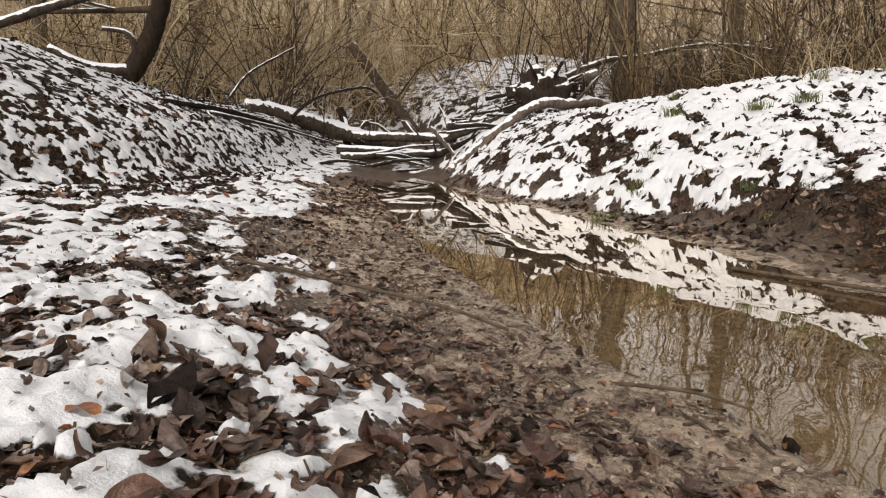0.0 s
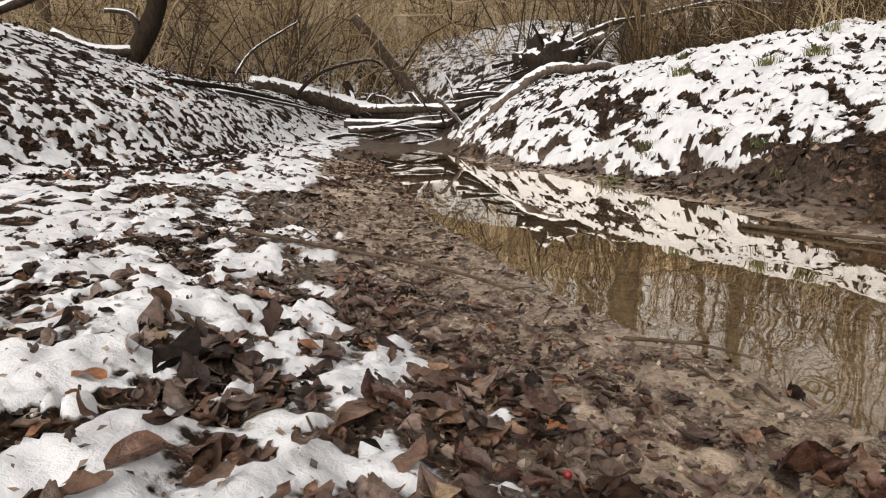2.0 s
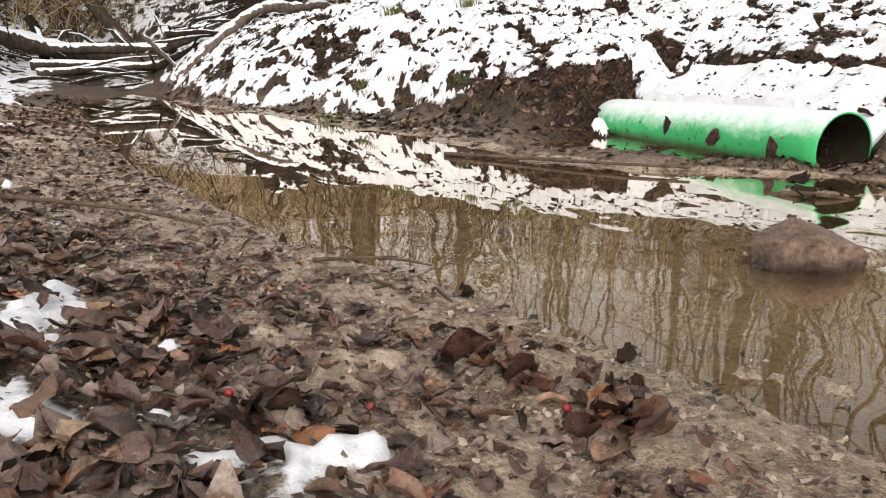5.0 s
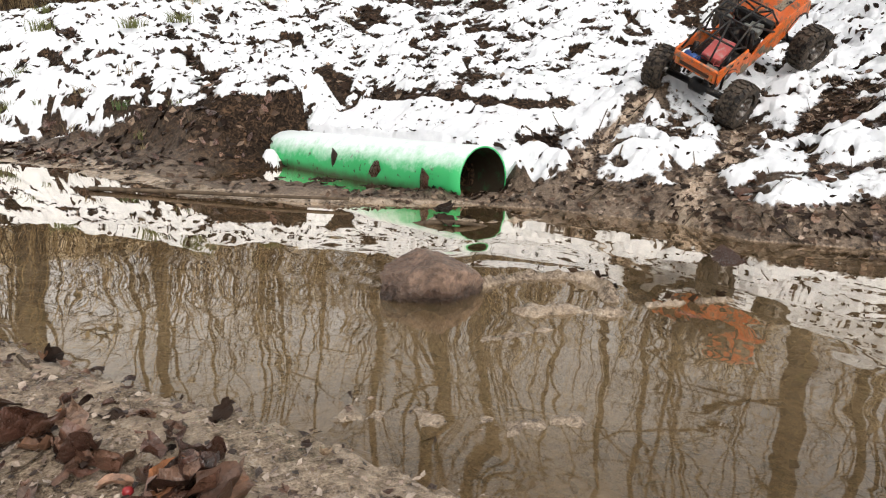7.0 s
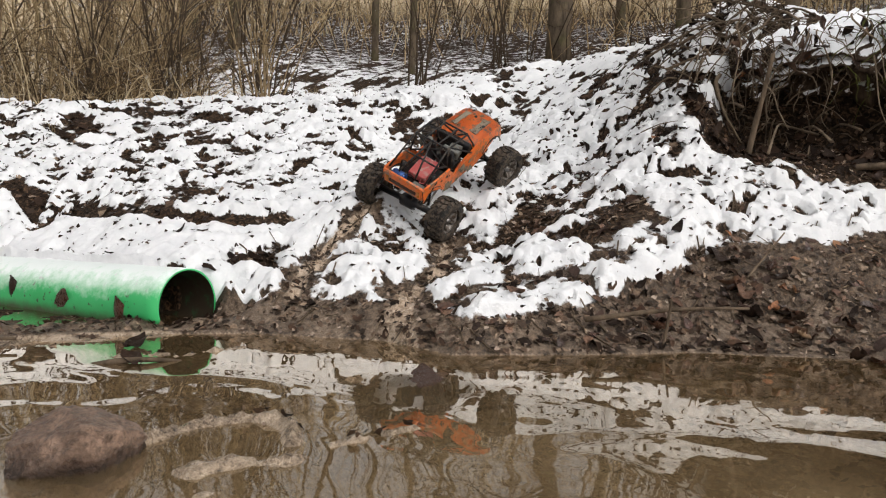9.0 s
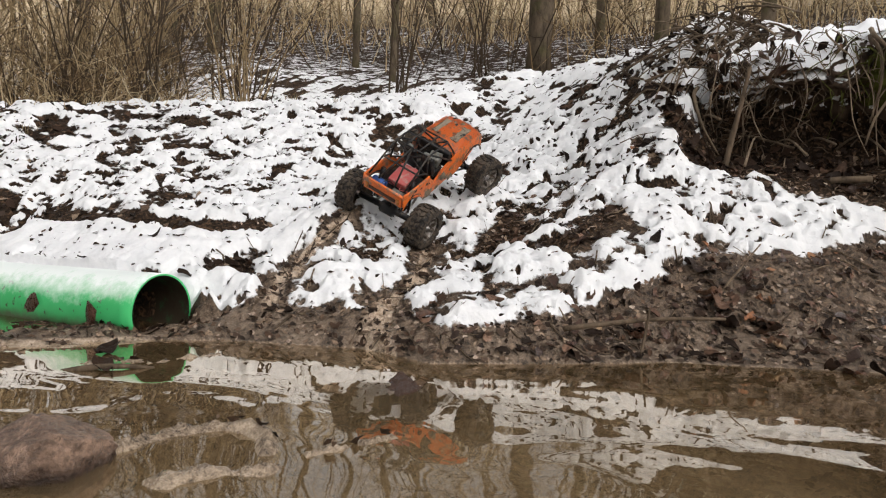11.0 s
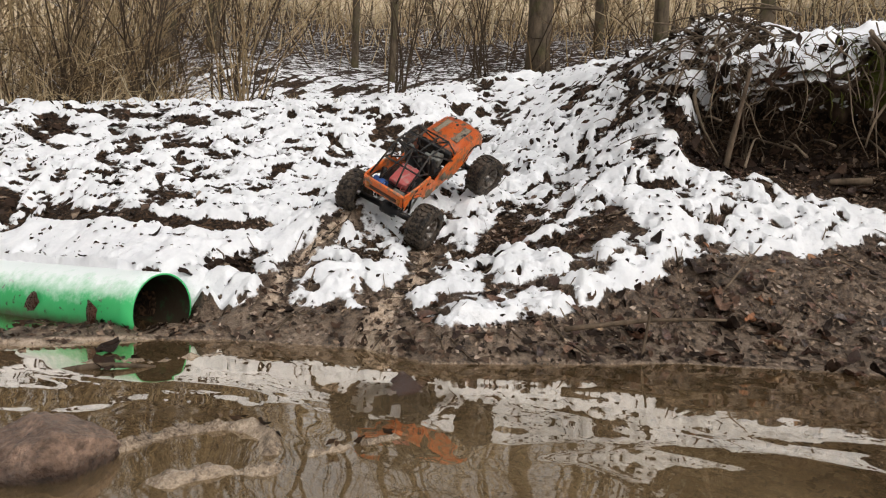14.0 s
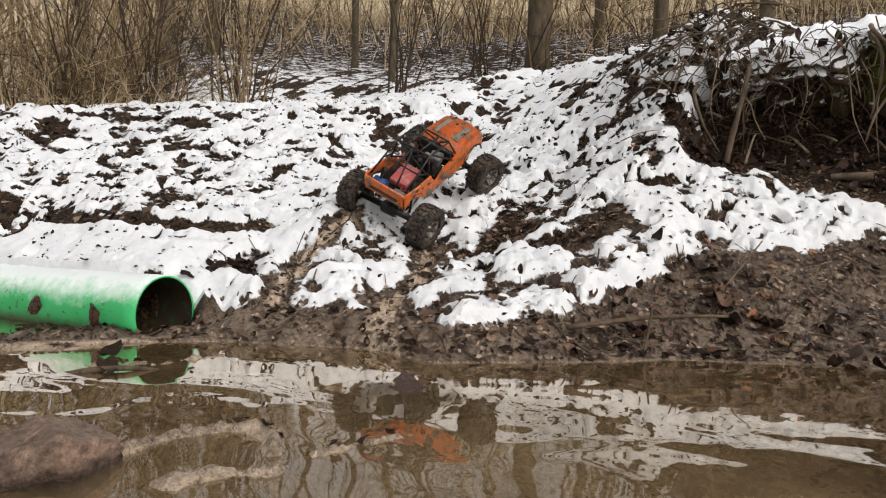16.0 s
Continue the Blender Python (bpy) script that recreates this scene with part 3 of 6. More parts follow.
    wet = np.maximum(wet * (1 - hollow), 1.3 * churn * (dr > 0))
    wet = wet * (1 - 0.45 * smooth(4.0, 5.0, y))
    return z, snow, wet, wide, smooth(11 + 6 * side, 16 + 8 * side, r)


def height(x, y):
    return float(lie([x], [y])[0][0])


def slope(x, y, d=0.12):
    """The upward normal of the land."""
    z = lie([x + d, x - d, x, x], [y, y, y + d, y - d])[0]
    return Vector((z[1] - z[0], z[3] - z[2], 2 * d)).normalized()


def lines(parts):
    out = [parts[0][0]]
    for start, end, step, growth in parts:
        while out[-1] < end - 1e-6:
            out.append(out[-1] + step)
            step *= growth
    return np.array(out)


back = lambda a: -a[::-1]
gx = np.concatenate([back(lines([(1.9, 3.4, 0.03, 1.0), (3.4, 400, 0.04, 1.08)]))[:-1], lines([(-1.9, 3.5, 0.02, 1.0), (3.5, 400, 0.03, 1.08)])])
gy = np.concatenate([back(lines([(0.5, 3.2, 0.04, 1.0), (3.2, 400, 0.05, 1.10)]))[:-1], lines([(-0.5, 5.5, 0.02, 1.0), (5.5, 7.5, 0.03, 1.0), (7.5, 400, 0.04, 1.08)])])


def sheet(xs, ys):
    """One stretch of land: its points, with height, snow, wetness, spread and distance, row by row."""
    X, Y = np.meshgrid(xs, ys)
    return np.stack([X.ravel(), Y.ravel(), *lie(X, Y)], -1).reshape(len(ys), len(xs), 7)


def cells(rows, cols, start):
    ids = start + np.arange(rows * cols).reshape(rows, cols)
    return np.stack([ids[:-1, :-1], ids[:-1, 1:], ids[1:, 1:], ids[1:, :-1]], -1)


coarse = sheet(gx, gy)
points, quads, count = [coarse.reshape(-1, 7)], [], coarse.shape[0] * coarse.shape[1]
keep_cell = np.ones((len(gy) - 1, len(gx) - 1), bool)
for x0, x1, y0, y1, cut in ((-0.78, 0.46, 0.2, 1.9, 4), (1.16, 3.0, -0.5, 2.3, 4), (0.46, 1.16, 0.2, 1.2, 2), (0.46, 1.16, 1.2, 3.6, 2), (-1.88, -0.78, 1.9, 5.3, 2), (-0.78, 0.46, 1.9, 4.0, 2), (1.16, 2.2, 2.3, 3.6, 2)):
    i0, i1, j0, j1 = (int(np.argmin(np.abs(a - v))) for a, v in ((gx, x0), (gx, x1), (gy, y0), (gy, y1)))
    fx = np.interp(np.arange((i1 - i0) * cut + 1) / cut, np.arange(i1 - i0 + 1), gx[i0:i1 + 1])
    fy = np.interp(np.arange((j1 - j0) * cut + 1) / cut, np.arange(j1 - j0 + 1), gy[j0:j1 + 1])
    fine = sheet(fx, fy)
    # Its rim keeps to the coarse grid, so that the sheet stays whole.
    for k in range(2, 7):
        for row, edge in ((0, j0), (-1, j1)):
            fine[row, :, k] = np.interp(fx, gx[i0:i1 + 1], coarse[edge, i0:i1 + 1, k])
        for col, edge in ((0, i0), (-1, i1)):
            fine[:, col, k] = np.interp(fy, gy[j0:j1 + 1], coarse[j0:j1 + 1, edge, k])
    keep_cell[j0:j1, i0:i1] = False
    points.append(fine.reshape(-1, 7))
    quads.append(cells(len(fy), len(fx), count).reshape(-1, 4))
    count += len(fx) * len(fy)
quads.append(cells(len(gy), len(gx), 0)[keep_cell])
points, quads = np.concatenate(points), np.concatenate(quads)
used = np.zeros(len(points), bool)
used[quads] = True
quads = (np.cumsum(used) - 1)[quads]
points = points[used]
me = bpy.data.meshes.new("ground")
me.vertices.add(len(points))
me.vertices.foreach_set("co", points[:, :3].astype(np.float32).ravel())
me.loops.add(quads.size)
me.loops.foreach_set("vertex_index", quads.astype(np.int32).ravel())
me.polygons.add(len(quads))
me.polygons.foreach_set("loop_start", np.arange(0, quads.size, 4, dtype=np.int32))
me.polygons.foreach_set("use_smooth", np.ones(len(quads), dtype=bool))
me.materials.append(GROUND)
me.update()
for k, key in enumerate(("snow", "wet", "wide", "far")):
    layer = me.attributes.new(key, "FLOAT", "POINT")
    layer.data.foreach_set("value", np.ascontiguousarray(points[:, 3 + k]).astype(np.float32))
me.validate()
ground = tagged(new("ground", me), "snow-patched muddy stream banks covered in wet dead leaves", "ground", kind="structure")

# ---- the stream ----
wx, wy = np.arange(-2.0, 3.2, 0.1), np.arange(-6.0, 7.2, 0.1)
WX, WY = np.meshgrid(wx, wy)
wi = np.arange(len(wx) * len(wy)).reshape(len(wy), len(wx))
wq = np.stack([wi[:-1, :-1], wi[:-1, 1:], wi[1:, 1:], wi[1:, :-1]], -1).reshape(-1, 4).tolist()
stream = new("water", mesh_of("water", np.stack([WX.ravel(), WY.ravel(), 0 * WX.ravel()], -1).tolist(), wq, WATER))
tagged(stream, "shallow brown muddy stream water reflecting the snowy bank", "water", kind="structure")

# ---- the pipe, the stones and what lies in the water ----
def pipe_material():
    n = Nodes("green_plastic")
    p = n.place()
    a = n.noise(p, 30, 5, 0.7)
    colour = n.ramp(n.noise(p, 6, 3), (0.3, (0.030, 0.40, 0.12)), (0.7, (0.055, 0.52, 0.18)))
    colour = n.mix(n.ramp(n.noise(p, 55, 4), (0.62, 0.0), (0.68, 0.9)), colour, (0.05, 0.04, 0.02))
    geo = n.add("ShaderNodeNewGeometry")
    up = n.add("ShaderNodeSeparateXYZ")
    n.link(geo.outputs["Normal"], up.inputs[0])
    where = n.add("ShaderNodeSeparateXYZ")
    n.link(p, where.inputs[0])
    low = n.ramp(n.sum("ADD", where.outputs[2], n.sum("MULTIPLY", a, 0.035)), (0.020, 0.85), (0.044, 0.0))
    colour = n.mix(low, colour, (0.05, 0.036, 0.02))
    frost = n.sum("ADD", up.outputs[2], n.sum("MULTIPLY", n.sum("SUBTRACT", n.noise(p, 34, 5, 0.7), 0.5), 1.0))
    frost = n.sum("ADD", frost, n.sum("MULTIPLY", where.outputs[1], 0.10))
    colour = n.mix(n.ramp(frost, (0.36, 0.0), (1.25, 0.9)), colour, (0.86, 0.89, 0.90))
    n.set(Base_Color=colour, Roughness=n.ramp(a, (0.3, 0.28), (0.7, 0.5)), Normal=n.bump(a, 0.12, 0.003), Specular_IOR_Level=0.5)
    return n.mat


def drain_pipe(lining=False):
    rings, sides, r, wall = 22, 40, 0.080, 0.0045
    bm = bmesh.new()
    prof = []
    for k in range(rings + 1):
        prof.append((k / rings * 0.83, r * (1.0 + 0.004 * math.sin(k * 1.7))))
    prof += [(0.85, r * 0.97), (0.875, r * 0.88), (0.895, r * 0.7), (0.905, r * 0.4), (0.908, r * 0.05)]
    inner = [(s, q - wall) for s, q in prof[:rings + 1]]
    ring = inner if lining else prof[::-1] + [(-0.0005, r - wall * 0.5), (0.0, r - wall)]
    loops = []
    for s, q in ring:
        loops.append([bm.verts.new((q * math.cos(2 * math.pi * k / sides), s, q * math.sin(2 * math.pi * k / sides))) for k in range(sides)])
    for a, b in zip(loops[:-1], loops[1:]):
        for k in range(sides):
            bm.faces.new((a[k], a[(k + 1) % sides], b[(k + 1) % sides], b[k]))
    return bm


drain = tagged(new("drain_pipe"), "green plastic drain pipe half buried in snow and mud", "pipe")
part("pipe_wall", drain_pipe(), pipe_material(), drain)
# The lining's near-black colour stands in for the shade inside the pipe.
part("inside_wall", drain_pipe(True), plain_material("shade_dark_plastic", (0.02, 0.06, 0.025), 0.6, 0.0, 0.9, (0.03, 0.022, 0.014), 30, 0.2), drain, "inside of the pipe, coloured dark for its shade")


def snow_cap():
    """Snow that has slid onto the pipe's back and top, thinning to nothing towards its edge."""
    bm, rows, cols = bmesh.new(), 70, 22
    grid = []
    for i in range(rows + 1):
        s = 0.24 + 0.56 * i / rows
        line = []
        for j in range(cols + 1):
            q = j / cols
            edge = np.interp(s, (0.24, 0.35, 0.5, 0.8), (55, 70, 80, 74)) + 22 * (float(fbm(s, 0.0, 0.09, 3, 51)) - 0.5) + 16 * (float(fbm(s, 0.5, 0.025, 2, 52)) - 0.5)
            a = radians(-5 + (edge + 5) * q)
            thin = min((1 - q) / 0.35, 1.0, (s - 0.235) / 0.1, (0.805 - s) / 0.1)
            r = 0.0795 + max(thin, 0) ** 0.6 * (0.012 + 0.012 * (float(fbm(s, q * 0.15, 0.04, 3, 53)) - 0.4))
            r = r if q < 0.999 else 0.079
            line.append(bm.verts.new((r * math.cos(a), s, r * math.sin(a))))
        grid.append(line)
    for p, q in zip(grid[:-1], grid[1:]):
        for j in range(cols):
            bm.faces.new((p[j], p[j + 1], q[j + 1], q[j]))
    return bm


def snow_material():
    n = Nodes("wet_snow")
    p = n.place()
    a = n.noise(p, 60, 5, 0.65)
    n.set(Base_Color=n.ramp(a, (0.3, (0.80, 0.83, 0.84)), (0.7, (0.90, 0.91, 0.92))), Roughness=0.7, Normal=n.bump(a, 0.5, 0.006), Specular_IOR_Level=0.2)
    return n.mat


part("snow_cap", snow_cap(), snow_material(), drain, "layer of wet snow on the pipe")
drain.matrix_world = pose(1.384, 1.096, 0.041, -1.7, 0, 0.3)


def stone(name, size, seed, material, lumps=0.22, facets=14):
    """A weathered stone: a ball cut by random planes, then roughened."""
    rng = random.Random(int(seed * 10))
    planes = []
    for _ in range(facets):
        n = Vector((rng.gauss(0, 1), rng.gauss(0, 1), rng.gauss(0, 0.8))).normalized()
        planes.append((n, rng.uniform(0.31, 0.44)))
    bm = bmesh.new()
    bmesh.ops.create_icosphere(bm, subdivisions=5, radius=0.5)
    for v in bm.verts:
        c = v.co.copy()
        for n, d in planes:
            over = c.dot(n) - d
            if over > 0:
                c -= n * over * 0.96
        k = 1 + lumps * (noise.noise(c * 2.2 + Vector((seed, 0, 0))) + 0.5 * noise.noise(c * 5 + Vector((0, seed, 0)))) + 0.05 * noise.noise(c * 14) + 0.03 * noise.noise(c * 30)
        c *= k
        c.z = max(c.z, -0.36)
        v.co = Vector((c.x * size[0], c.y * size[1], c.z * size[2]))
    return part(name, bm, material)


def stone_material(name, dark, light):
    n = Nodes(name)
    p = n.own()
    a, b = n.noise(p, 22, 6, 0.7), n.noise(p, 140, 4, 0.7)
    c = n.mix(n.ramp(b, (0.45, 0.0), (0.65, 0.6)), n.ramp(a, (0.3, dark), (0.7, light)), tuple(v * 0.35 for v in dark))
    tall = n.add("ShaderNodeSeparateXYZ")
    n.link(n.place(), tall.inputs[0])
    soaked = n.ramp(n.sum("ADD", tall.outputs[2], n.sum("MULTIPLY", a, 0.02)), (0.016, 0.85), (0.034, 0.0))
    c = n.mix(soaked, c, tuple(v * 0.5 for v in dark))
    n.set(Base_Color=c, Roughness=n.mix(soaked, n.ramp(a, (0.3, 0.25), (0.7, 0.55)), (0.16,) * 3), Normal=n.bump(n.sum("ADD", a, n.sum("MULTIPLY", b, 0.5)), 1.0, 0.022))
    return n.mat


STONE = stone_material("red_brown_stone", (0.07, 0.040, 0.027), (0.46, 0.305, 0.22))
STONE_RED = stone_material("sunken_stone", (0.10, 0.045, 0.028), (0.20, 0.10, 0.06))
rock = tagged(stone("stone", (0.150, 0.122, 0.112), 3.0, STONE, 0.10), "wet reddish-brown rounded stone standing in the stream", "stone")
rock.matrix_world = pose(0.812, 0.652, 0.008, 0, 4, -24)
rock = tagged(stone("stone", (0.15, 0.11, 0.05), 8.0, STONE_RED), "flat reddish stone just under the muddy water", "stone")
rock.matrix_world = pose(1.30, 0.47, -0.012, 0, 0, 30)



# ---- leaves ----
def leaf_shape(length, width, lobes, curl, bend, rng, crumple=0.07, rows=8, cols=5):
    """Verts and faces of one dead leaf, along x: an oval or lobed blade, folded along its rib, curled and wavy."""
    verts, faces = [], []
    ph = [rng.uniform(0, 6.283) for _ in range(6)]
    skew, twist = rng.uniform(-0.25, 0.25), rng.uniform(-0.9, 0.9)
    peak = rng.uniform(0.75, 1.15)
    for k in range(rows):
        t = k / (rows - 1)
        w = width * max(math.sin(math.pi * min(max(t, 0.03), 0.975) ** peak), 0.06) ** 0.6
        if lobes:
            w *= 0.84 + 0.24 * math.cos(2 * math.pi * 2.5 * t + ph[0])
        lift = bend * (t - 0.3) ** 2 * length
        for c in range(cols):
            s = 2 * c / (cols - 1) - 1
            side = w * 0.5 * (1 + (0.12 if lobes else 0.07) * math.sin(7 * t + ph[1 if s < 0 else 2]))
            a = curl * abs(s) ** 1.3 * (1 + 0.5 * math.sin(3 * t + ph[3]))
            wave = width * crumple * (math.sin(5.5 * t + 2.2 * s + ph[4]) + 0.8 * math.sin(9 * t - 3 * s + ph[5]) * abs(s))
            y, z = s * side * math.cos(a), abs(s) * side * math.sin(a) + wave
            r = twist * (t - 0.4)
            verts.append((length * (t - 0.5), y * math.cos(r) - z * math.sin(r) + skew * width * (t - 0.5) ** 2, lift + y * math.sin(r) + z * math.cos(r)))
    for k in range(rows - 1):
        for c in range(cols - 1):
            a = k * cols + c
            faces.append((a, a + 1, a + cols + 1, a + cols))
    return verts, faces


leaf_rng = random.Random(5)
LEAVES, LEAVES_FAR = [], []
for k in range(20):
    long = leaf_rng.uniform(0.036, 0.062)
    kind = (long * leaf_rng.uniform(0.42, 0.72), k % 3 == 0, leaf_rng.uniform(-0.6, 1.0) if k % 4 else 1.9, leaf_rng.uniform(-0.7, 1.1))
    seed = leaf_rng.randrange(9999)
    LEAVES.append(leaf_shape(long, *kind, random.Random(seed), 0.10))
    LEAVES_FAR.append(leaf_shape(long, *kind, random.Random(seed), 0.10, 5, 3))


def turned(rng, normal, tilt):
    """A random turn on the slope."""
    q = Vector((0, 0, 1)).rotation_difference(normal)
    return q.to_matrix() @ Euler((rng.uniform(-tilt, tilt), rng.uniform(-tilt, tilt), rng.uniform(0, 6.283))).to_matrix()


def litter(count, area, keep, tilt, size, seed, sink=0.0):
    """Places for leaves: rows of place, turn, shape and size."""
    rng = random.Random(seed)
    xs = np.array([rng.uniform(area[0], area[1]) for _ in range(count)])
    ys = np.array([rng.uniform(area[2], area[3]) for _ in range(count)])
    z, snow, wet = lie(xs, ys)[:3]
    zx, zy = lie(xs + 0.06, ys)[0], lie(xs, ys + 0.06)[0]
    out = []
    for n in range(count):
        if z[n] < 0.003 or rng.random() > keep(xs[n], ys[n], snow[n], wet[n]):
            continue
        normal = Vector(((z[n] - zx[n]) / 0.06, (z[n] - zy[n]) / 0.06, 1)).normalized()
        t = tilt * (1.0 if snow[n] > 0.45 else 0.75) * (1 - 0.6 * wet[n])
        s = rng.uniform(*size) * (0.6 if xs[n] < 0.7 and ys[n] < 2.5 and np.interp(ys[n], LEFT_Y, LEFT_X) - xs[n] < 0.30 else 1.0)
        out.append((Vector((xs[n], ys[n], z[n] + rng.uniform(0.002, 0.009) - sink)), turned(rng, normal, t), rng.randrange(len(LEAVES)), s))
    return out


def spread(places):
    """One mesh of many leaves."""
    near, far = ([(np.array(v), np.array(f)) for v, f in kinds] for kinds in (LEAVES, LEAVES_FAR))
    verts, faces, o = [], [], 0
    for p, m, k, s in places:
        v, f = (near if p.y < 1.7 and p.x < 0.8 else far)[k]
        verts.append(v * s @ np.array(m).T + np.array(p))
        faces.append(f + o)
        o += len(v)
    return np.concatenate(verts), np.concatenate(faces)


def quick_mesh(name, verts, quads, material):
    me = bpy.data.meshes.new(name)
    me.vertices.add(len(verts))
    me.vertices.foreach_set("co", np.asarray(verts, np.float32).ravel())
    me.loops.add(quads.size)
    me.loops.foreach_set("vertex_index", np.asarray(quads, np.int32).ravel())
    me.polygons.add(len(quads))
    me.polygons.foreach_set("loop_start", np.arange(0, quads.size, quads.shape[1], dtype=np.int32))
    me.polygons.foreach_set("use_smooth", np.ones(len(quads), dtype=bool))
    me.materials.append(material)
    me.update()
    me.validate()
    return me


def left_keep(x, y, snow, wet):
    near = 1.0 if y < 1.2 else 0.8
    edge = np.interp(y, LEFT_Y, LEFT_X) - x
    return (0.07 if snow > 0.5 else 0.85) * near * (0.5 if wet > 0.5 else 1.0) * (0.25 if edge < 0.15 else 0.65 if edge < 0.26 else 1.0)


brown = litter(4600, (-1.2, 0.55, 0.12, 2.2), left_keep, 0.38, (0.25, 0.70), 11)
brown += litter(2600, (-1.9, 0.2, 2.2, 5.2), lambda x, y, s, w: 0.2 if s > 0.5 else 0.8, 0.5, (0.5, 1.0), 12)
brown += litter(450, (1.4, 2.5, -0.5, 0.6), lambda x, y, s, w: 0.04 if s > 0.5 else 0.55, 0.45, (0.3, 0.8), 13)
black_shore = litter(1100, (1.4, 2.5, -0.5, 0.6), lambda x, y, s, w: 0.05 if s > 0.5 else 0.6, 0.4, (0.25, 0.6), 20)
face = litter(1500, (0.7, 1.6, 1.9, 3.5), lambda x, y, s, w: 0.03 if s > 0.5 else 0.7, 0.5, (0.3, 0.8), 25)
black = litter(600, (2.4, 3.0, -0.7, 0.40), lambda x, y, s, w: 0.35 if s > 0.5 else 0.9, 0.9, (0.5, 1.1), 18)
black += litter(230, (2.3, 2.6, 0.08, 0.42), lambda x, y, s, w: 0.25 if s > 0.5 else 0.8, 0.9, (0.35, 0.8), 23)
black += litter(60, (1.555, 1.665, 1.065, 1.175), lambda x, y, s, w: 0.9 if s < 0.5 else 0.0, 0.9, (0.4, 0.8), 22)
black += litter(520, (2.35, 3.2, 0.12, 0.75), lambda x, y, s, w: 0.25 if s > 0.5 else 0.8, 0.9, (0.4, 0.9), 21)
black += litter(5200, (1.3, 3.9, 0.0, 3.2), lambda x, y, s, w: 0.10 if s > 0.5 else 0.85, 0.6, (0.3, 0.75), 14, 0.004)
black += litter(4200, (0.2, 2.6, 2.2, 5.6), lambda x, y, s, w: 0.22 if s > 0.5 else 0.8, 0.6, (0.5, 1.0), 15, 0.004)
black += litter(8000, (-4.0, -1.1, 2.4, 7.2), lambda x, y, s, w: 0.5, 0.7, (0.45, 0.95), 16)
black += litter(1100, (-0.9, 0.4, 0.15, 1.8), left_keep, 0.5, (0.4, 0.9), 17)


def crumbs(count, area, keep, size, seed, material, label, lowest=0.002, highest=9.0):
    """Bits of leaf, bark and soil that lie flat: too many to count."""
    rng = np.random.default_rng(seed)
    x, y = rng.uniform(area[0], area[1], count), rng.uniform(area[2], area[3], count)
    z, snow = lie(x, y)[:2]
    ok = (z > lowest) & (z < highest) & (rng.random(count) < np.where(snow > 0.5, keep[0], keep[1]))
    x, y, z = x[ok], y[ok], z[ok]
    n = len(x)
    zx, zy = lie(x + 0.03, y)[0], lie(x, y + 0.03)[0]
    normal = np.stack([(z - zx) / 0.03, (z - zy) / 0.03, np.ones(n)], -1) + rng.normal(0, 0.35, (n, 3))
    normal /= np.linalg.norm(normal, axis=1, keepdims=True)
    a = rng.normal(0, 1, (n, 3))
    a -= normal * (a * normal).sum(1, keepdims=True)
    a /= np.linalg.norm(a, axis=1, keepdims=True)
    b = np.cross(normal, a)
    s, q = rng.uniform(size[0], size[1], (n, 1)), rng.uniform(0.25, 0.9, (n, 1))
    mid = np.stack([x, y, z + 0.003], -1)
    ring = [mid + a * s, mid + b * s * q + normal * s * rng.uniform(-0.2, 0.5, (n, 1)), mid - a * s * rng.uniform(0.5, 1, (n, 1)), mid - b * s * q * rng.uniform(0.4, 1, (n, 1))]
    verts = np.stack(ring, 1).reshape(-1, 3)
    ob = new("leaf_crumbs", quick_mesh("leaf_crumbs", verts, np.arange(4 * n).reshape(n, 4), material))
    tagged(ob, label, "leaf litter", kind="stuff")


CRUMB = leaf_material("leaf_crumbs", ((0.0, (0.014, 0.009, 0.007)), (0.22, (0.13, 0.084, 0.060)), (0.5, (0.43, 0.315, 0.238)), (0.8, (0.56, 0.44, 0.345)), (1.0, (0.66, 0.54, 0.43))), 0.3, 0.4, 0.5)
CRUMB_DARK = leaf_material("dark_leaf_crumbs", ((0.0, (0.008, 0.006, 0.004)), (0.35, (0.055, 0.034, 0.022)), (0.7, (0.20, 0.128, 0.085)), (1.0, (0.46, 0.34, 0.24))), 0.5)
crumbs(9000, (0.1, 1.9, -0.3, 1.6), (0.0, 0.9), (0.0015, 0.005), 44, CRUMB, "sunken bits of leaf on the stream's bed", -0.06, 0.002)
crumbs(9000, (0.1, 1.9, -0.3, 1.6), (0.0, 0.9), (0.003, 0.013), 45, CRUMB_DARK, "dark sunken leaves on the stream's bed", -0.06, -0.006)
crumbs(56000, (-0.9, 0.6, 0.1, 2.4), (0.14, 0.9), (0.0012, 0.006), 41, CRUMB, "small bits of leaf and bark pressed into wet mud")
crumbs(26000, (1.0, 2.7, -0.5, 1.3), (0.015, 0.8), (0.003, 0.012), 42, CRUMB_DARK, "small bits of leaf on the muddy shore below the bank")
crumbs(7000, (1.2, 2.6, -0.5, 1.3), (0.0, 0.7), (0.002, 0.009), 46, CRUMB, "pale bits of leaf and twig on the muddy shore")
crumbs(9000, (1.3, 3.6, -0.2, 3.0), (0.5, 0.0), (0.003, 0.010), 47, LEAF_DARK, "dark bits of leaf lying on the snowy bank")
crumbs(14000, (-0.6, 2.2, 1.4, 5.2), (0.03, 0.8), (0.006, 0.02), 43, CRUMB_DARK, "small bits of leaf and soil along the eroded bank")
red = litter(1500, (-0.2, 0.42, 0.25, 1.6), lambda x, y, s, w: 0.05 if s > 0.5 else (0.25 if np.interp(y, LEFT_Y, LEFT_X) - x < 0.15 else 0.8), 0.45, (0.25, 0.68), 24)
red += black_shore[::2] + face[::2]
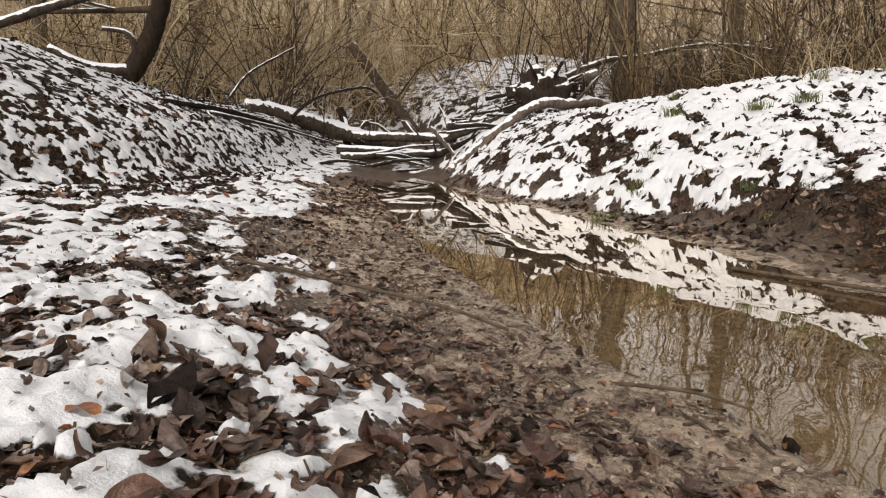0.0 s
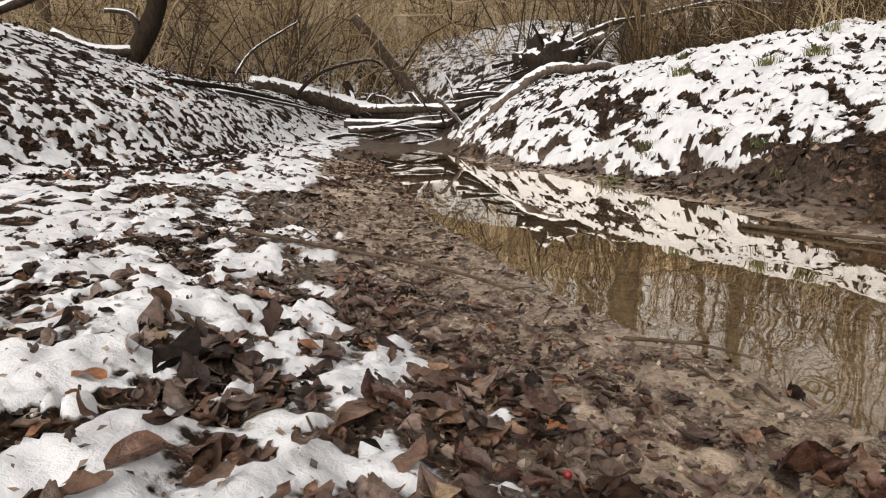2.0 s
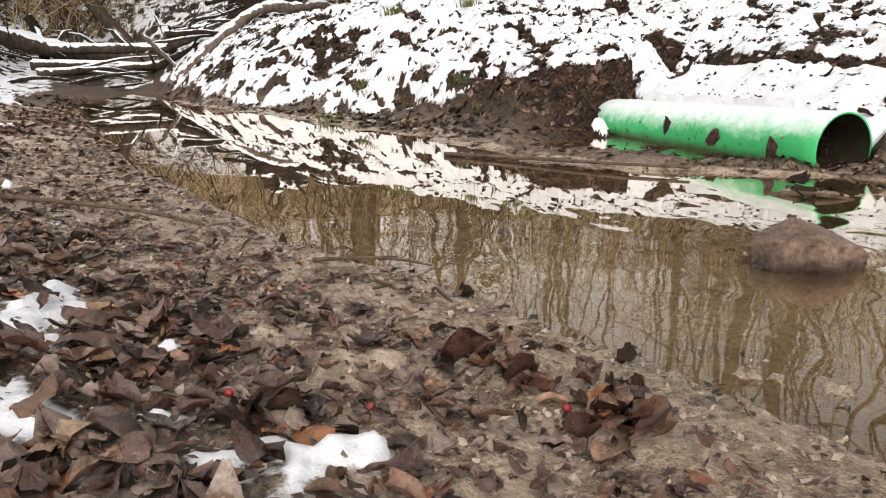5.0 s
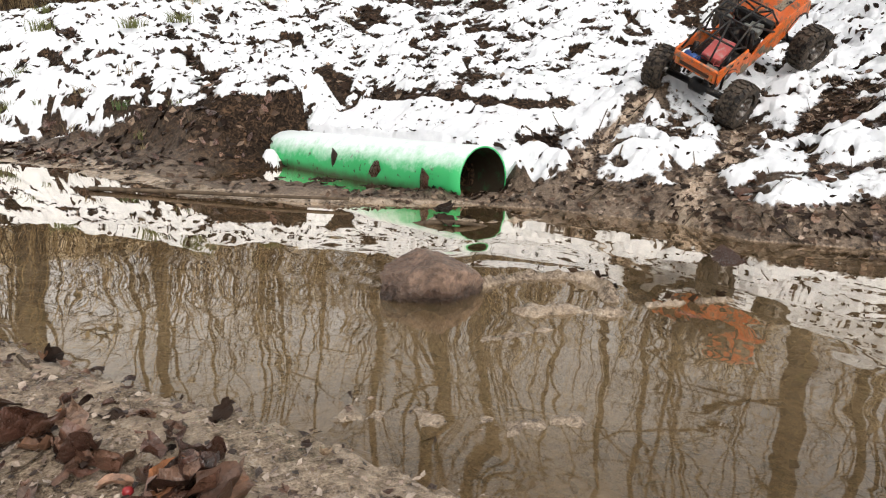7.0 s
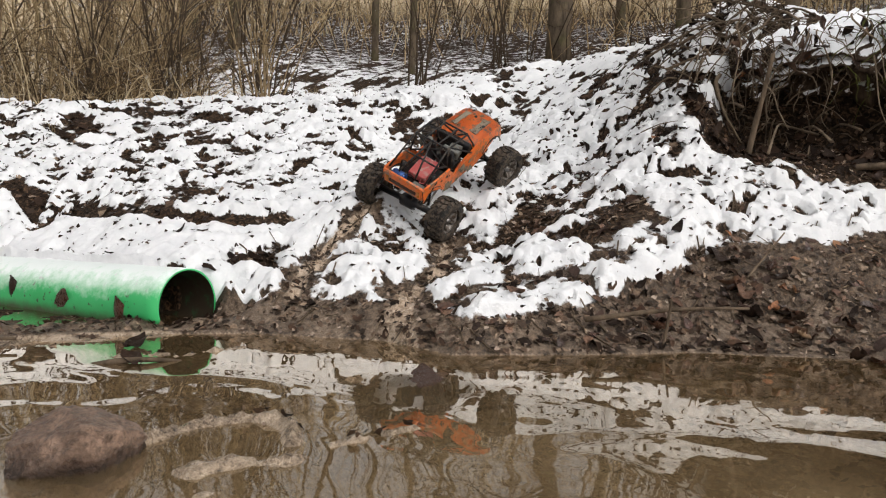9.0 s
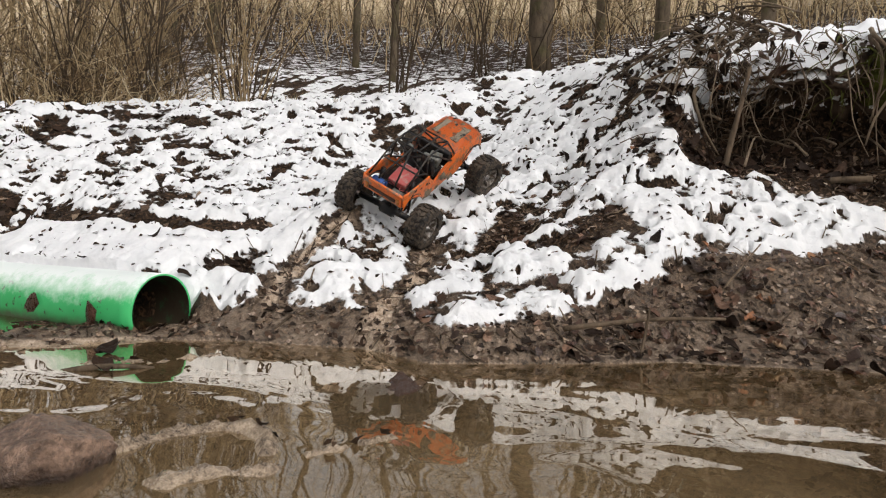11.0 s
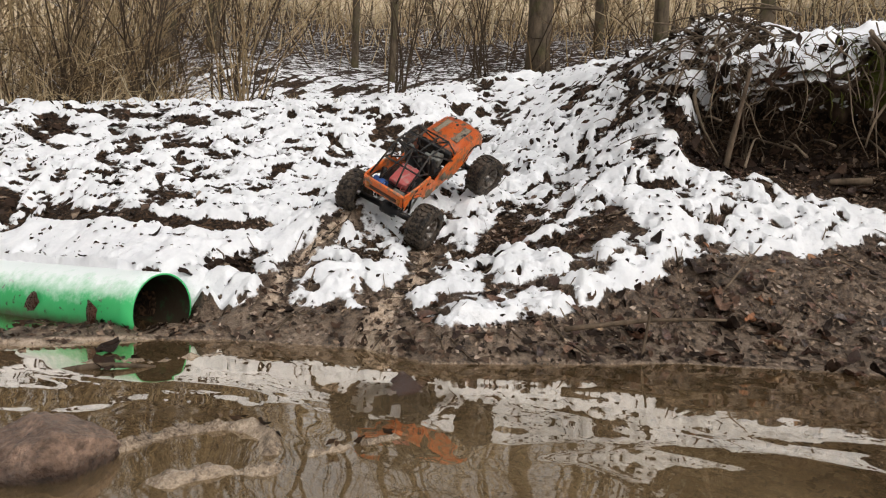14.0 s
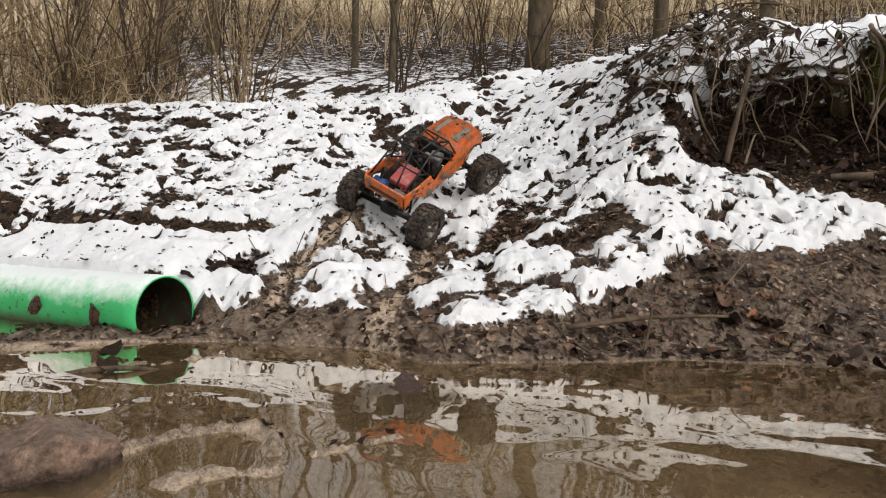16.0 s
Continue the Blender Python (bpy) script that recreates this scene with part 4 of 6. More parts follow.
black += black_shore[1::2] + face[1::2]
tagged(new("leaf_litter", quick_mesh("leaf_litter", *spread(red), LEAF_RED)), "glossy wet red-brown leaves on the muddy bank", "leaf litter", kind="stuff")
pale = litter(1500, (-0.5, 0.40, 0.24, 1.15), lambda x, y, s, w: 0.03 if s > 0.5 else 0.85 * float(smooth(0.05, 0.24, np.interp(y, LEFT_Y, LEFT_X) - x)), 0.22, (0.4, 0.95), 26)
tagged(new("leaf_litter", quick_mesh("leaf_litter", *spread(pale), LEAF_PALE)), "flat faded pinkish-brown leaves matted on the muddy bank", "leaf litter", kind="stuff")
rng = random.Random(19)
for _ in range(420):
    p = Vector((2.56 + rng.gauss(0, 0.035), rng.uniform(-0.8, 0.16), rng.uniform(0.62, 0.75)))
    m = Euler((rng.uniform(-1.5, 1.5), rng.uniform(-1.5, 1.5), rng.uniform(0, 6.283))).to_matrix()
    (black if rng.random() < 0.75 else brown).append((p, m, rng.randrange(len(LEAVES)), rng.uniform(0.5, 1.1)))
tagged(new("leaf_litter", quick_mesh("leaf_litter", *spread(brown), LEAF_BROWN)), "wet brown fallen leaves strewn over mud and snow", "leaf litter", kind="stuff")
tagged(new("leaf_litter", quick_mesh("leaf_litter", *spread(black), LEAF_DARK)), "blackened wet leaves poking out of the snow", "leaf litter", kind="stuff")

# Two oak leaves and a pale one stuck to the pipe.
for px, pz, py, turn_z, mat, size in ((-0.078, -0.014, 1.212, 84, LEAF_RED, 1.15), (-0.078, -0.012, 1.405, 50, LEAF_RED, 1.35), (-0.078, 0.006, 1.58, 100, LEAF_BROWN, 0.9)):
    v, f = leaf_shape(0.066, 0.046, False, -0.5, -0.4, random.Random(2))
    ob = part("leaf", (v, f), mat)
    out_n = Vector((px, 0, pz)).normalized()
    ob.matrix_world = Matrix.Translation(Vector((1.384, py, 0.041)) + out_n * 0.0845) @ Vector((0, 0, 1)).rotation_difference(out_n).to_matrix().to_4x4() @ pose(0, 0, 0, 0, 0, turn_z + 90) @ Matrix.Diagonal((size, size, 0.5, 1))
    tagged(ob, "dark wet leaf stuck to the green pipe" if mat is LEAF_RED else "pale brown leaf stuck to the green pipe", "leaf")

# ---- the radio-controlled crawler ----
ORANGE = plain_material("orange_lexan", (0.74, 0.155, 0.022), 0.36, 0.0, 0.42, (0.19, 0.13, 0.085), 44)
BLACK_TUBE = plain_material("black_nylon", (0.010, 0.010, 0.011), 0.42, 0.0, 0.3, (0.10, 0.075, 0.055), 60, 0.3)
RUBBER = plain_material("muddy_rubber", (0.016, 0.0145, 0.013), 0.7, 0.0, 0.62, (0.085, 0.066, 0.05), 70, 0.25)
RIM = plain_material("muddy_grey_rim", (0.30, 0.28, 0.26), 0.45, 0.3, 0.75, (0.085, 0.066, 0.05), 60)
STEEL = plain_material("dull_steel", (0.35, 0.34, 0.33), 0.35, 1.0, 0.3)
RED_CASE = plain_material("faded_red_case", (0.50, 0.10, 0.095), 0.45, 0.0, 0.35, (0.42, 0.26, 0.23), 50)
BLUE_CASE = plain_material("blue_motor", (0.03, 0.10, 0.32), 0.3, 0.3, 0.15)
LAMP_GLASS = plain_material("grey_lamp", (0.30, 0.31, 0.32), 0.15, 0.0, 0.2)
GRILLE_BLACK = plain_material("black_grille", (0.02, 0.02, 0.02), 0.5)
MUD_CAKE = plain_material("drying_mud", (0.22, 0.18, 0.135), 0.85, 0.0, 0.4, (0.10, 0.075, 0.055), 70, 0.15)
GREY_SHELL = plain_material("grey_plastic", (0.16, 0.165, 0.15), 0.5, 0.0, 0.4, (0.10, 0.08, 0.06), 60)


def tyre_mesh(r=0.067, w=0.056):
    prof = [(-0.5, 0.62), (-0.52, 0.76), (-0.5, 0.88), (-0.38, 0.935), (0, 0.95), (0.38, 0.935), (0.5, 0.88), (0.52, 0.76), (0.5, 0.62), (0.3, 0.58), (-0.3, 0.58)]
    sides, verts, faces = 40, [], []
    for k in range(sides):
        a = 2 * math.pi * k / sides
        verts += [(q * r * math.cos(a), s * w, q * r * math.sin(a)) for s, q in prof]
    n = len(prof)
    for k in range(sides):
        for i in range(n):
            a, b = k * n + i, k * n + (i + 1) % n
            c, d = ((k + 1) % sides) * n + (i + 1) % n, ((k + 1) % sides) * n + i
            faces.append((a, b, c, d))
    pieces = [(verts, faces)]
    for k in range(22):
        for s, lean, depth in ((-0.40, 0.35, 0.05), (-0.13, -0.25, 0.06), (0.13, 0.25, 0.06), (0.40, -0.35, 0.05)):
            a0 = 2 * math.pi * (k + (0.5 if abs(s) < 0.2 else 0.0)) / 22
            v = []
            for dq in (0.90, 0.95 + depth):
                for ds, da in ((-0.11, -0.09), (0.11, -0.09), (0.11, 0.09), (-0.11, 0.09)):
                    a = a0 + da + ds * lean
                    q = dq - (0.05 if abs(s) > 0.3 and dq > 0.92 and abs(s + ds) > 0.45 else 0)
                    v.append((q * r * math.cos(a), (s + ds) * w, q * r * math.sin(a)))
            pieces.append((v, [(0, 1, 5, 4), (1, 2, 6, 5), (2, 3, 7, 6), (3, 0, 4, 7), (4, 5, 6, 7)]))
    return merge(pieces)


def rim_mesh(r=0.041, w=0.046):
    prof = [(-0.5, 1.0), (-0.46, 1.06), (-0.4, 1.0), (0.4, 0.98), (0.46, 1.06), (0.5, 1.0), (0.42, 0.88), (0.2, 0.78), (0.16, 0.35), (0.3, 0.3), (0.32, 0.0)]
    sides, verts, faces = 28, [], []
    for k in range(sides):
        a = 2 * math.pi * k / sides
        verts += [(q * r * math.cos(a), s * w, q * r * math.sin(a)) for s, q in prof]
    n = len(prof)
    for k in range(sides):
        for i in range(n - 1):
            a, b = k * n + i, k * n + i + 1
            c, d = ((k + 1) % sides) * n + i + 1, ((k + 1) % sides) * n + i
            faces.append((a, b, c, d))
    pieces = [(verts, faces)]
    for k in range(6):
        a = math.pi * k / 3
        pieces.append(tube([(0.3 * r * math.cos(a), 0.2 * w, 0.3 * r * math.sin(a)), (0.92 * r * math.cos(a), 0.40 * w, 0.92 * r * math.sin(a))], [0.0045, 0.0055], 5))
    return merge(pieces)


def panel(outline, y0, y1):
    """A plate with a given side view (x, z) between two planes of y; y may lean by height."""
    verts, faces, n = [], [], len(outline)
    for y in (y0, y1):
        verts += [(x, y, z) for x, z in outline]
    faces.append(tuple(range(n)))
    faces.append(tuple(range(2 * n - 1, n - 1, -1)))
    for k in range(n):
        faces.append((k, k + n, (k + 1) % n + n, (k + 1) % n))
    return verts, faces


def arch(cx, cz, r, a0, a1, steps=9):
    return [(cx + r * math.cos(radians(a0 + (a1 - a0) * k / (steps - 1))), cz + r * math.sin(radians(a0 + (a1 - a0) * k / (steps - 1)))) for k in range(steps)]


def splash(points, seed, size=0.012):
    """A flat, knobbly cake of mud round each of a few points on the bodywork."""
    rng, pieces = random.Random(seed), []
    for p in points:
        bm_v, n = [], 9
        r = size * rng.uniform(0.5, 1.3)
        for k in range(n):
            a = 2 * math.pi * k / n
            q = r * rng.uniform(0.55, 1.25)
            bm_v.append((p[0] + q * math.cos(a) * 1.4, p[1] + q * math.sin(a) * p[3], p[2] + q * math.sin(a) * (1 - p[3])))
        out = (0, 0, 0.003) if p[3] > 0.5 else (0, math.copysign(0.003, p[1]), 0)
        bm_v.append(tuple(c + d for c, d in zip(p, out)))
        pieces.append((bm_v, [(k, (k + 1) % n, n) for k in range(n)]))
    return merge(pieces)


def crawler():
    """Built at a tenth-scale crawler's full size, standing level with its nose along x."""
    body_m = Matrix.Translation((0, 0, 0.1)) @ pose(0, 0, 0, 5.0, -1.0, 0) @ Matrix.Translation((0, 0, -0.1))
    car = tagged(new("rc_crawler"), "mud-spattered orange radio-controlled rock crawler with black roll cage", "toy car")
    rear, front = -0.178, 0.178
    # Side panels: bed, low door sill, front wing.
    outline = [(-0.214, 0.136), (-0.221, 0.183), (-0.19, 0.187), (-0.085, 0.184), (-0.05, 0.150), (0.028, 0.146), (0.052, 0.188), (0.10, 0.196), (0.20, 0.193), (0.226, 0.186), (0.232, 0.140)]
    outline += [(0.226, 0.136)] + arch(front - 0.004, 0.100, 0.064, 30, 158) + [(0.10, 0.118), (0.07, 0.104), (-0.07, 0.102), (-0.115, 0.125)] + arch(rear + 0.006, 0.098, 0.062, 20, 140)
    for side in (-1, 1):
        bm = bmesh.new()
        v, f = panel(outline, side * 0.0700, side * 0.0725)
        vs = [bm.verts.new(p) for p in v]
        for q in f:
            bm.faces.new([vs[i] for i in q])
        bmesh.ops.triangulate(bm, faces=[q for q in bm.faces if len(q.verts) > 4])
        bmesh.ops.subdivide_edges(bm, edges=[e for e in bm.edges if e.calc_length() > 0.03], cuts=2)
        for vert in bm.verts:
            if vert.co.x > 0.05:
                vert.co.y *= 1 - 0.4 * (vert.co.x - 0.05) ** 1.2
            vert.co.y *= 1 + 0.09 * math.cos((vert.co.z - 0.14) * 26) - 0.12 * math.exp(-((vert.co.x + 0.01) / 0.05) ** 2)
        panel_ob = part("side_panel", bm, ORANGE, car, smooth_shade=False)
        for c, r in ((rear + 0.006, 0.0635), (front - 0.004, 0.0655)):
            part("wheel_arch", tube([(x, side * 0.0755, z) for x, z in arch(c, 0.099, r, 22, 150, 12)], [0.003] * 12, 6), BLACK_TUBE, panel_ob, "black wheel arch edge")
        rng = random.Random(8 + side)
        for k in range(9):
            part("mud_spot", splash([(rng.uniform(-0.10, 0.12), side * 0.0765, rng.uniform(0.11, 0.15), 0.0)], 5 + 20 * k + side, 0.013), MUD_CAKE, panel_ob)
        for k in range(5):
            part("decal", splash([(rng.uniform(-0.19, -0.08), side * 0.0772, rng.uniform(0.16, 0.178), 0.0)], 9 + 20 * k + side, 0.006), BLACK_TUBE, panel_ob)
    bm, rows = bmesh.new(), []
    for x, z, w in ((0.054, 0.193, 0.071), (0.075, 0.201, 0.0715), (0.12, 0.205, 0.071), (0.17, 0.203, 0.069), (0.212, 0.198, 0.067), (0.228, 0.189, 0.066), (0.232, 0.178, 0.065)):
        rows.append([bm.verts.new((x, w * s, z + 0.006 * (1 - abs(s) ** 3) - 0.008 * max(abs(s) - 0.85, 0) / 0.15 + (0.003 if abs(s) < 0.4 else 0))) for s in (-1, -0.93, -0.8, -0.42, -0.36, 0, 0.36, 0.42, 0.8, 0.93, 1)])
    for a, b in zip(rows[:-1], rows[1:]):
        for k in range(10):
            bm.faces.new((a[k], b[k], b[k + 1], a[k + 1]))
    bmesh.ops.solidify(bm, geom=bm.faces[:], thickness=0.003)
    hood = part("bonnet", bm, ORANGE, car)
    rng = random.Random(21)
    for y in (-0.034, 0.034):
        bm = box_bm(0.088, 0.026, 0.006, 0.002, (0.140, y, 0.2085))
        bmesh.ops.subdivide_edges(bm, edges=bm.edges[:], cuts=2)
        for v in bm.verts:
            v.co += Vector((0, 0, 0.0015 * noise.noise(v.co * 120))) + Vector((0.004 * noise.noise(v.co * 90), 0.004 * noise.noise(v.co * 70 + Vector((5, 0, 0))), 0))
        part("vent", bm, MUD_CAKE, hood, "mud-caked bonnet vent")
    for k in range(14):
        part("mud_spot", splash([(rng.uniform(0.07, 0.20), rng.uniform(-0.055, 0.055), 0.2125, 1.0)], 31 + k, 0.006), MUD_CAKE if k % 3 else BLACK_TUBE, hood)
    nose = part("nose", box_bm(0.008, 0.128, 0.044, 0.003, (0.230, 0, 0.160)), ORANGE, car)
    part("grille", box_bm(0.006, 0.110, 0.024, 0.002, (0.2345, 0, 0.164)), GRILLE_BLACK, nose, "black grille")
    for y in (-0.042, 0.042):
        part("headlight", box_bm(0.006, 0.024, 0.018, 0.003, (0.2375, y, 0.165)), LAMP_GLASS, nose, "square grey headlight")
    part("front_bumper", tube([(0.236, -0.055, 0.122), (0.246, -0.03, 0.116), (0.246, 0.03, 0.116), (0.236, 0.055, 0.122)], [0.005] * 4, 8), BLACK_TUBE, car)
    tail = part("tailgate", box_bm(0.005, 0.142, 0.042, 0.002, (-0.219, 0, 0.163), Matrix.Rotation(radians(-5), 4, "Y")), ORANGE, car)
    part("recess", box_bm(0.003, 0.100, 0.011, 0.001, (-0.2222, 0, 0.158)), plain_material("dark_recess", (0.05, 0.018, 0.008), 0.5), tail, "dark recessed strip")
    for y in (-0.058, 0.058):
        part("tail_light", box_bm(0.003, 0.010, 0.020, 0.001, (-0.2228, y, 0.160)), plain_material("amber_lens", (0.45, 0.16, 0.03), 0.25), tail)
    rail = [(-0.216, 0.0745), (-0.15, 0.077), (-0.085, 0.0745)]
    for s in (-1, 1):
        part("bed_rail", tube([(x, s * y, 0.187) for x, y in rail], [0.0042] * 3, 6), ORANGE, car)
    part("bed_rail", tube([(-0.221, -0.073, 0.186), (-0.221, 0.073, 0.186)], [0.0045] * 2, 6), ORANGE, car)
    # Chassis and what is carried in it.
    chassis = part("chassis", merge([tube([(-0.20, s * 0.03, 0.118), (-0.1, s * 0.045, 0.098), (0.1, s * 0.045, 0.098), (0.21, s * 0.03, 0.120)], [0.006] * 4, 6) for s in (-1, 1)]), BLACK_TUBE, car)
    part("skid_plate", box_bm(0.13, 0.07, 0.006, 0.002, (0, 0, 0.092)), BLACK_TUBE, chassis)
    part("bed_floor", box_bm(0.15, 0.13, 0.004, 0.001, (-0.135, 0, 0.138)), BLACK_TUBE, chassis)
    part("firewall", box_bm(0.004, 0.130, 0.060, 0.001, (0.056, 0, 0.160)), BLACK_TUBE, chassis)
    part("gearbox", box_bm(0.055, 0.05, 0.045, 0.008, (0.02, 0, 0.12)), GRILLE_BLACK, chassis)
    part("battery", box_bm(0.088, 0.062, 0.022, 0.004, (-0.118, -0.004, 0.165), Matrix.Rotation(radians(-4), 4, "Y") @ Matrix.Rotation(radians(6), 4, "Z")), RED_CASE, car, "faded red battery case")
    part("motor", tube([(-0.190, 0.014, 0.160), (-0.190, 0.016, 0.160), (-0.190, 0.058, 0.160), (-0.190, 0.060, 0.160)], [0.013, 0.016, 0.016, 0.012], 16), BLUE_CASE, car, "blue motor can")
    part("servo", box_bm(0.022, 0.040, 0.020, 0.003, (-0.192, -0.035, 0.156)), GREY_SHELL, car, "grey electronics box")
    for k, (x, y, z, wide) in enumerate(((-0.20, -0.01, 0.172, 0.03), (-0.165, -0.05, 0.168, 0.025), (-0.06, 0.02, 0.17, 0.03))):
        ring = [(x + wide * math.cos(a) * 0.7, y + wide * math.sin(a), z + 0.008 * math.sin(2 * a + k)) for a in [0.45 * i for i in range(11)]]
        part("wire", tube(ring, [0.0016] * 11, 5), RED_CASE if k == 1 else BLACK_TUBE, car, "loose wire")
    for y in (-0.034, 0.034):
        seat = part("seat", box_bm(0.050, 0.044, 0.020, 0.006, (-0.005, y, 0.146)), BLACK_TUBE, car, "black bucket seat")
        part("backrest", box_bm(0.018, 0.046, 0.074, 0.007, (-0.036, y, 0.182), Matrix.Rotation(radians(-16), 4, "Y")), BLACK_TUBE, seat)
        part("headrest", box_bm(0.014, 0.026, 0.020, 0.006, (-0.049, y, 0.225), Matrix.Rotation(radians(-16), 4, "Y")), GREY_SHELL, seat)
    part("receiver_box", box_bm(0.045, 0.040, 0.030, 0.005, (0.012, -0.028, 0.176), Matrix.Rotation(radians(12), 4, "Z")), GREY_SHELL, car, "grey-green receiver box")
    part("dashboard", box_bm(0.020, 0.128, 0.030, 0.005, (0.046, 0, 0.185)), BLACK_TUBE, car)
    wheel_ring = [(0.030 + 0.006 * math.sin(a), 0.034 + 0.017 * math.cos(a), 0.198 + 0.016 * math.sin(a)) for a in [2 * math.pi * k / 14 for k in range(15)]]
    part("steering_wheel", tube(wheel_ring, [0.0025] * 15, 5), BLACK_TUBE, car)
    # The cage.
    top, hoop_f, hoop_r = 0.258, 0.018, -0.088
    tubes = []
    for s in (-1, 1):
        tubes.append([(0.062, s * 0.068, 0.194), (hoop_f, s * 0.060, top - 0.002), (hoop_r, s * 0.060, top), (-0.205, s * 0.066, 0.190)])
        tubes.append([(hoop_r, s * 0.060, top), (-0.094, s * 0.070, 0.186)])
        tubes.append([(hoop_r + 0.012, s * 0.060, top), (0.046, s * 0.072, 0.176)])
        tubes.append([(hoop_f, s * 0.024, top), (hoop_r, s * 0.024, top + 0.001)])
        tubes.append([(-0.15, s * 0.064, 0.222), (-0.094, s * 0.068, 0.200)])
    for a, b in (((hoop_f, 0.060, top), (hoop_f, -0.060, top)), ((hoop_r, 0.060, top), (hoop_r, -0.060, top)), ((-0.03, 0.060, top), (-0.03, -0.060, top)), ((hoop_r, 0.060, top), (-0.094, -0.068, 0.190)), ((hoop_r, -0.060, top), (-0.094, 0.068, 0.190)), ((-0.145, 0.063, 0.224), (-0.145, -0.063, 0.224)), ((hoop_r, 0.0, top), (-0.205, 0.03, 0.190)), ((hoop_r, 0.0, top), (-0.205, -0.03, 0.190)), ((hoop_f, 0.060, top), (0.064, 0.0, 0.198)), ((hoop_f, -0.060, top), (0.064, 0.0, 0.198)), ((0.062, 0.068, 0.194), (0.062, -0.068, 0.194))):
        tubes.append([a, b])
    cage = None
    for line in tubes:
        bar = tube(line, [0.0030] * len(line), 7)
        if cage is None:
            cage = part("roll_cage", bar, BLACK_TUBE, car, "black tubular roll cage")
        else:
            part("cage_tube", bar, BLACK_TUBE, cage)
    for ob in car.children:
        ob.matrix_basis = body_m @ ob.matrix_basis
    # Axles, links, shocks and wheels.
    for cx in (rear, front):
        axle = part("axle", tube([(cx, -0.112, 0.068), (cx, -0.03, 0.068), (cx, -0.022, 0.068), (cx, 0.022, 0.068), (cx, 0.03, 0.068), (cx, 0.112, 0.068)], [0.010, 0.010, 0.021, 0.021, 0.010, 0.010], 10), BLACK_TUBE, car)
        inward = 1 if cx < 0 else -1
        for s in (-1, 1):
            part("link", tube([(cx, s * 0.06, 0.062), (cx + inward * 0.14, s * 0.035, 0.092)], [0.004] * 2, 6), STEEL, axle)
            part("shock", tube([(cx + inward * 0.012, s * 0.066, 0.078), (cx + inward * 0.03, s * 0.060, 0.124), (cx + inward * 0.03, s * 0.060, 0.125), (cx + inward * 0.044, s * 0.056, 0.172)], [0.004, 0.004, 0.009, 0.009], 8), BLACK_TUBE, axle)
    tyre_me = mesh_of("tyre", *tyre_mesh(0.069, 0.058), RUBBER, False)
    rim_me = mesh_of("rim", *rim_mesh(0.039, 0.046), RIM)
    for cx, s, steer in ((rear, -1, 0), (rear, 1, 0), (front, -1, -12), (front, 1, -12)):
        wheel = part("wheel", tube([(0, -0.02, 0), (0, 0.02, 0)], [0.008, 0.008], 8), STEEL, car)
        wheel.matrix_basis = pose(cx, s * 0.135, 0.068, 0, 0, steer + (180 if s < 0 else 0)) @ pose(0, 0, 0, 0, 37 * s + 50 * cx, 0)
        part("tyre", tyre_me, parent=wheel, label="muddy black lugged rubber tyre")
        part("rim", rim_me, parent=wheel, label="grey plastic rim clogged with mud")
    return car


crawler().matrix_world = pose(2.088, 0.866, 0.286, 25.0, -28.0, -12.0) @ Matrix.Scale(0.84, 4)

# ---- fallen wood, trees and thickets ----
def branch(name, points, r0, r1, material, label, category, sides=9, steps=4, rough=0.10, seed=1, twigs=0, parent=None, under=True):
    """A log or limb along a bent line, with knobs and a few side twigs as parts."""
    rng = random.Random(seed)
    line = bent(points, steps)
    n = len(line)
    radii = [r0 + (r1 - r0) * k / (n - 1) for k in range(n)]
    ob = part(name, tube(line, radii, sides, True, rough, rng), material, parent)
    if label:
        tagged(ob, label, category)
    for _ in range(twigs):
        k = rng.randrange(n // 4, n)
        p = line[k]
        d = Vector((rng.uniform(-1, 1), rng.uniform(-1, 1), rng.uniform(-0.1, 1))).normalized()
        size = rng.uniform(0.15, 0.5)
        q = p + d * size * 0.6 + Vector((0, 0, rng.uniform(-0.05, 0.1)))
        part("twig", tube([p, q, q + d * size * 0.5 + Vector((0, 0, -0.04))], [radii[k] * 0.35, radii[k] * 0.25, 0.002], 5), material, ob)
    return ob


# Each fallen log: its line, start and end radius, bark and label.
LOGS_ACROSS = (
    (((-1.75, 6.30, 0.58), (-1.55, 6.45, 0.55), (-1.2, 6.6, 0.45), (-0.77, 6.8, 0.31), (-0.4, 6.95, 0.24)), 0.085, 0.07, BARK_SNOWY, "thick fallen trunk with snow along its top"),
    (((0.03, 5.28, 0.06), (0.27, 5.40, 0.25), (0.51, 5.48, 0.44), (0.67, 5.56, 0.535), (0.81, 5.64, 0.58), (1.0, 5.71, 0.57), (1.18, 5.78, 0.59), (1.36, 5.86, 0.53)), 0.036, 0.046, BARK_BARE, "bent pale fallen log leaning on the snowy bank"),
    (((-0.85, 6.56, 0.33), (-0.34, 6.44, 0.32), (0.10, 6.3, 0.30)), 0.05, 0.035, BARK_SNOWY, "snowy log lying across the stream"),
    (((-0.95, 6.22, 0.22), (-0.49, 6.26, 0.20), (0.0, 6.3, 0.15)), 0.04, 0.03, BARK_SNOWY, "snowy branch lying across the stream"),
    (((-0.9, 6.10, 0.16), (-0.43, 6.16, 0.17), (0.05, 6.15, 0.19)), 0.035, 0.03, BARK_SNOWY, "snow-topped branch in the log jam"),
)
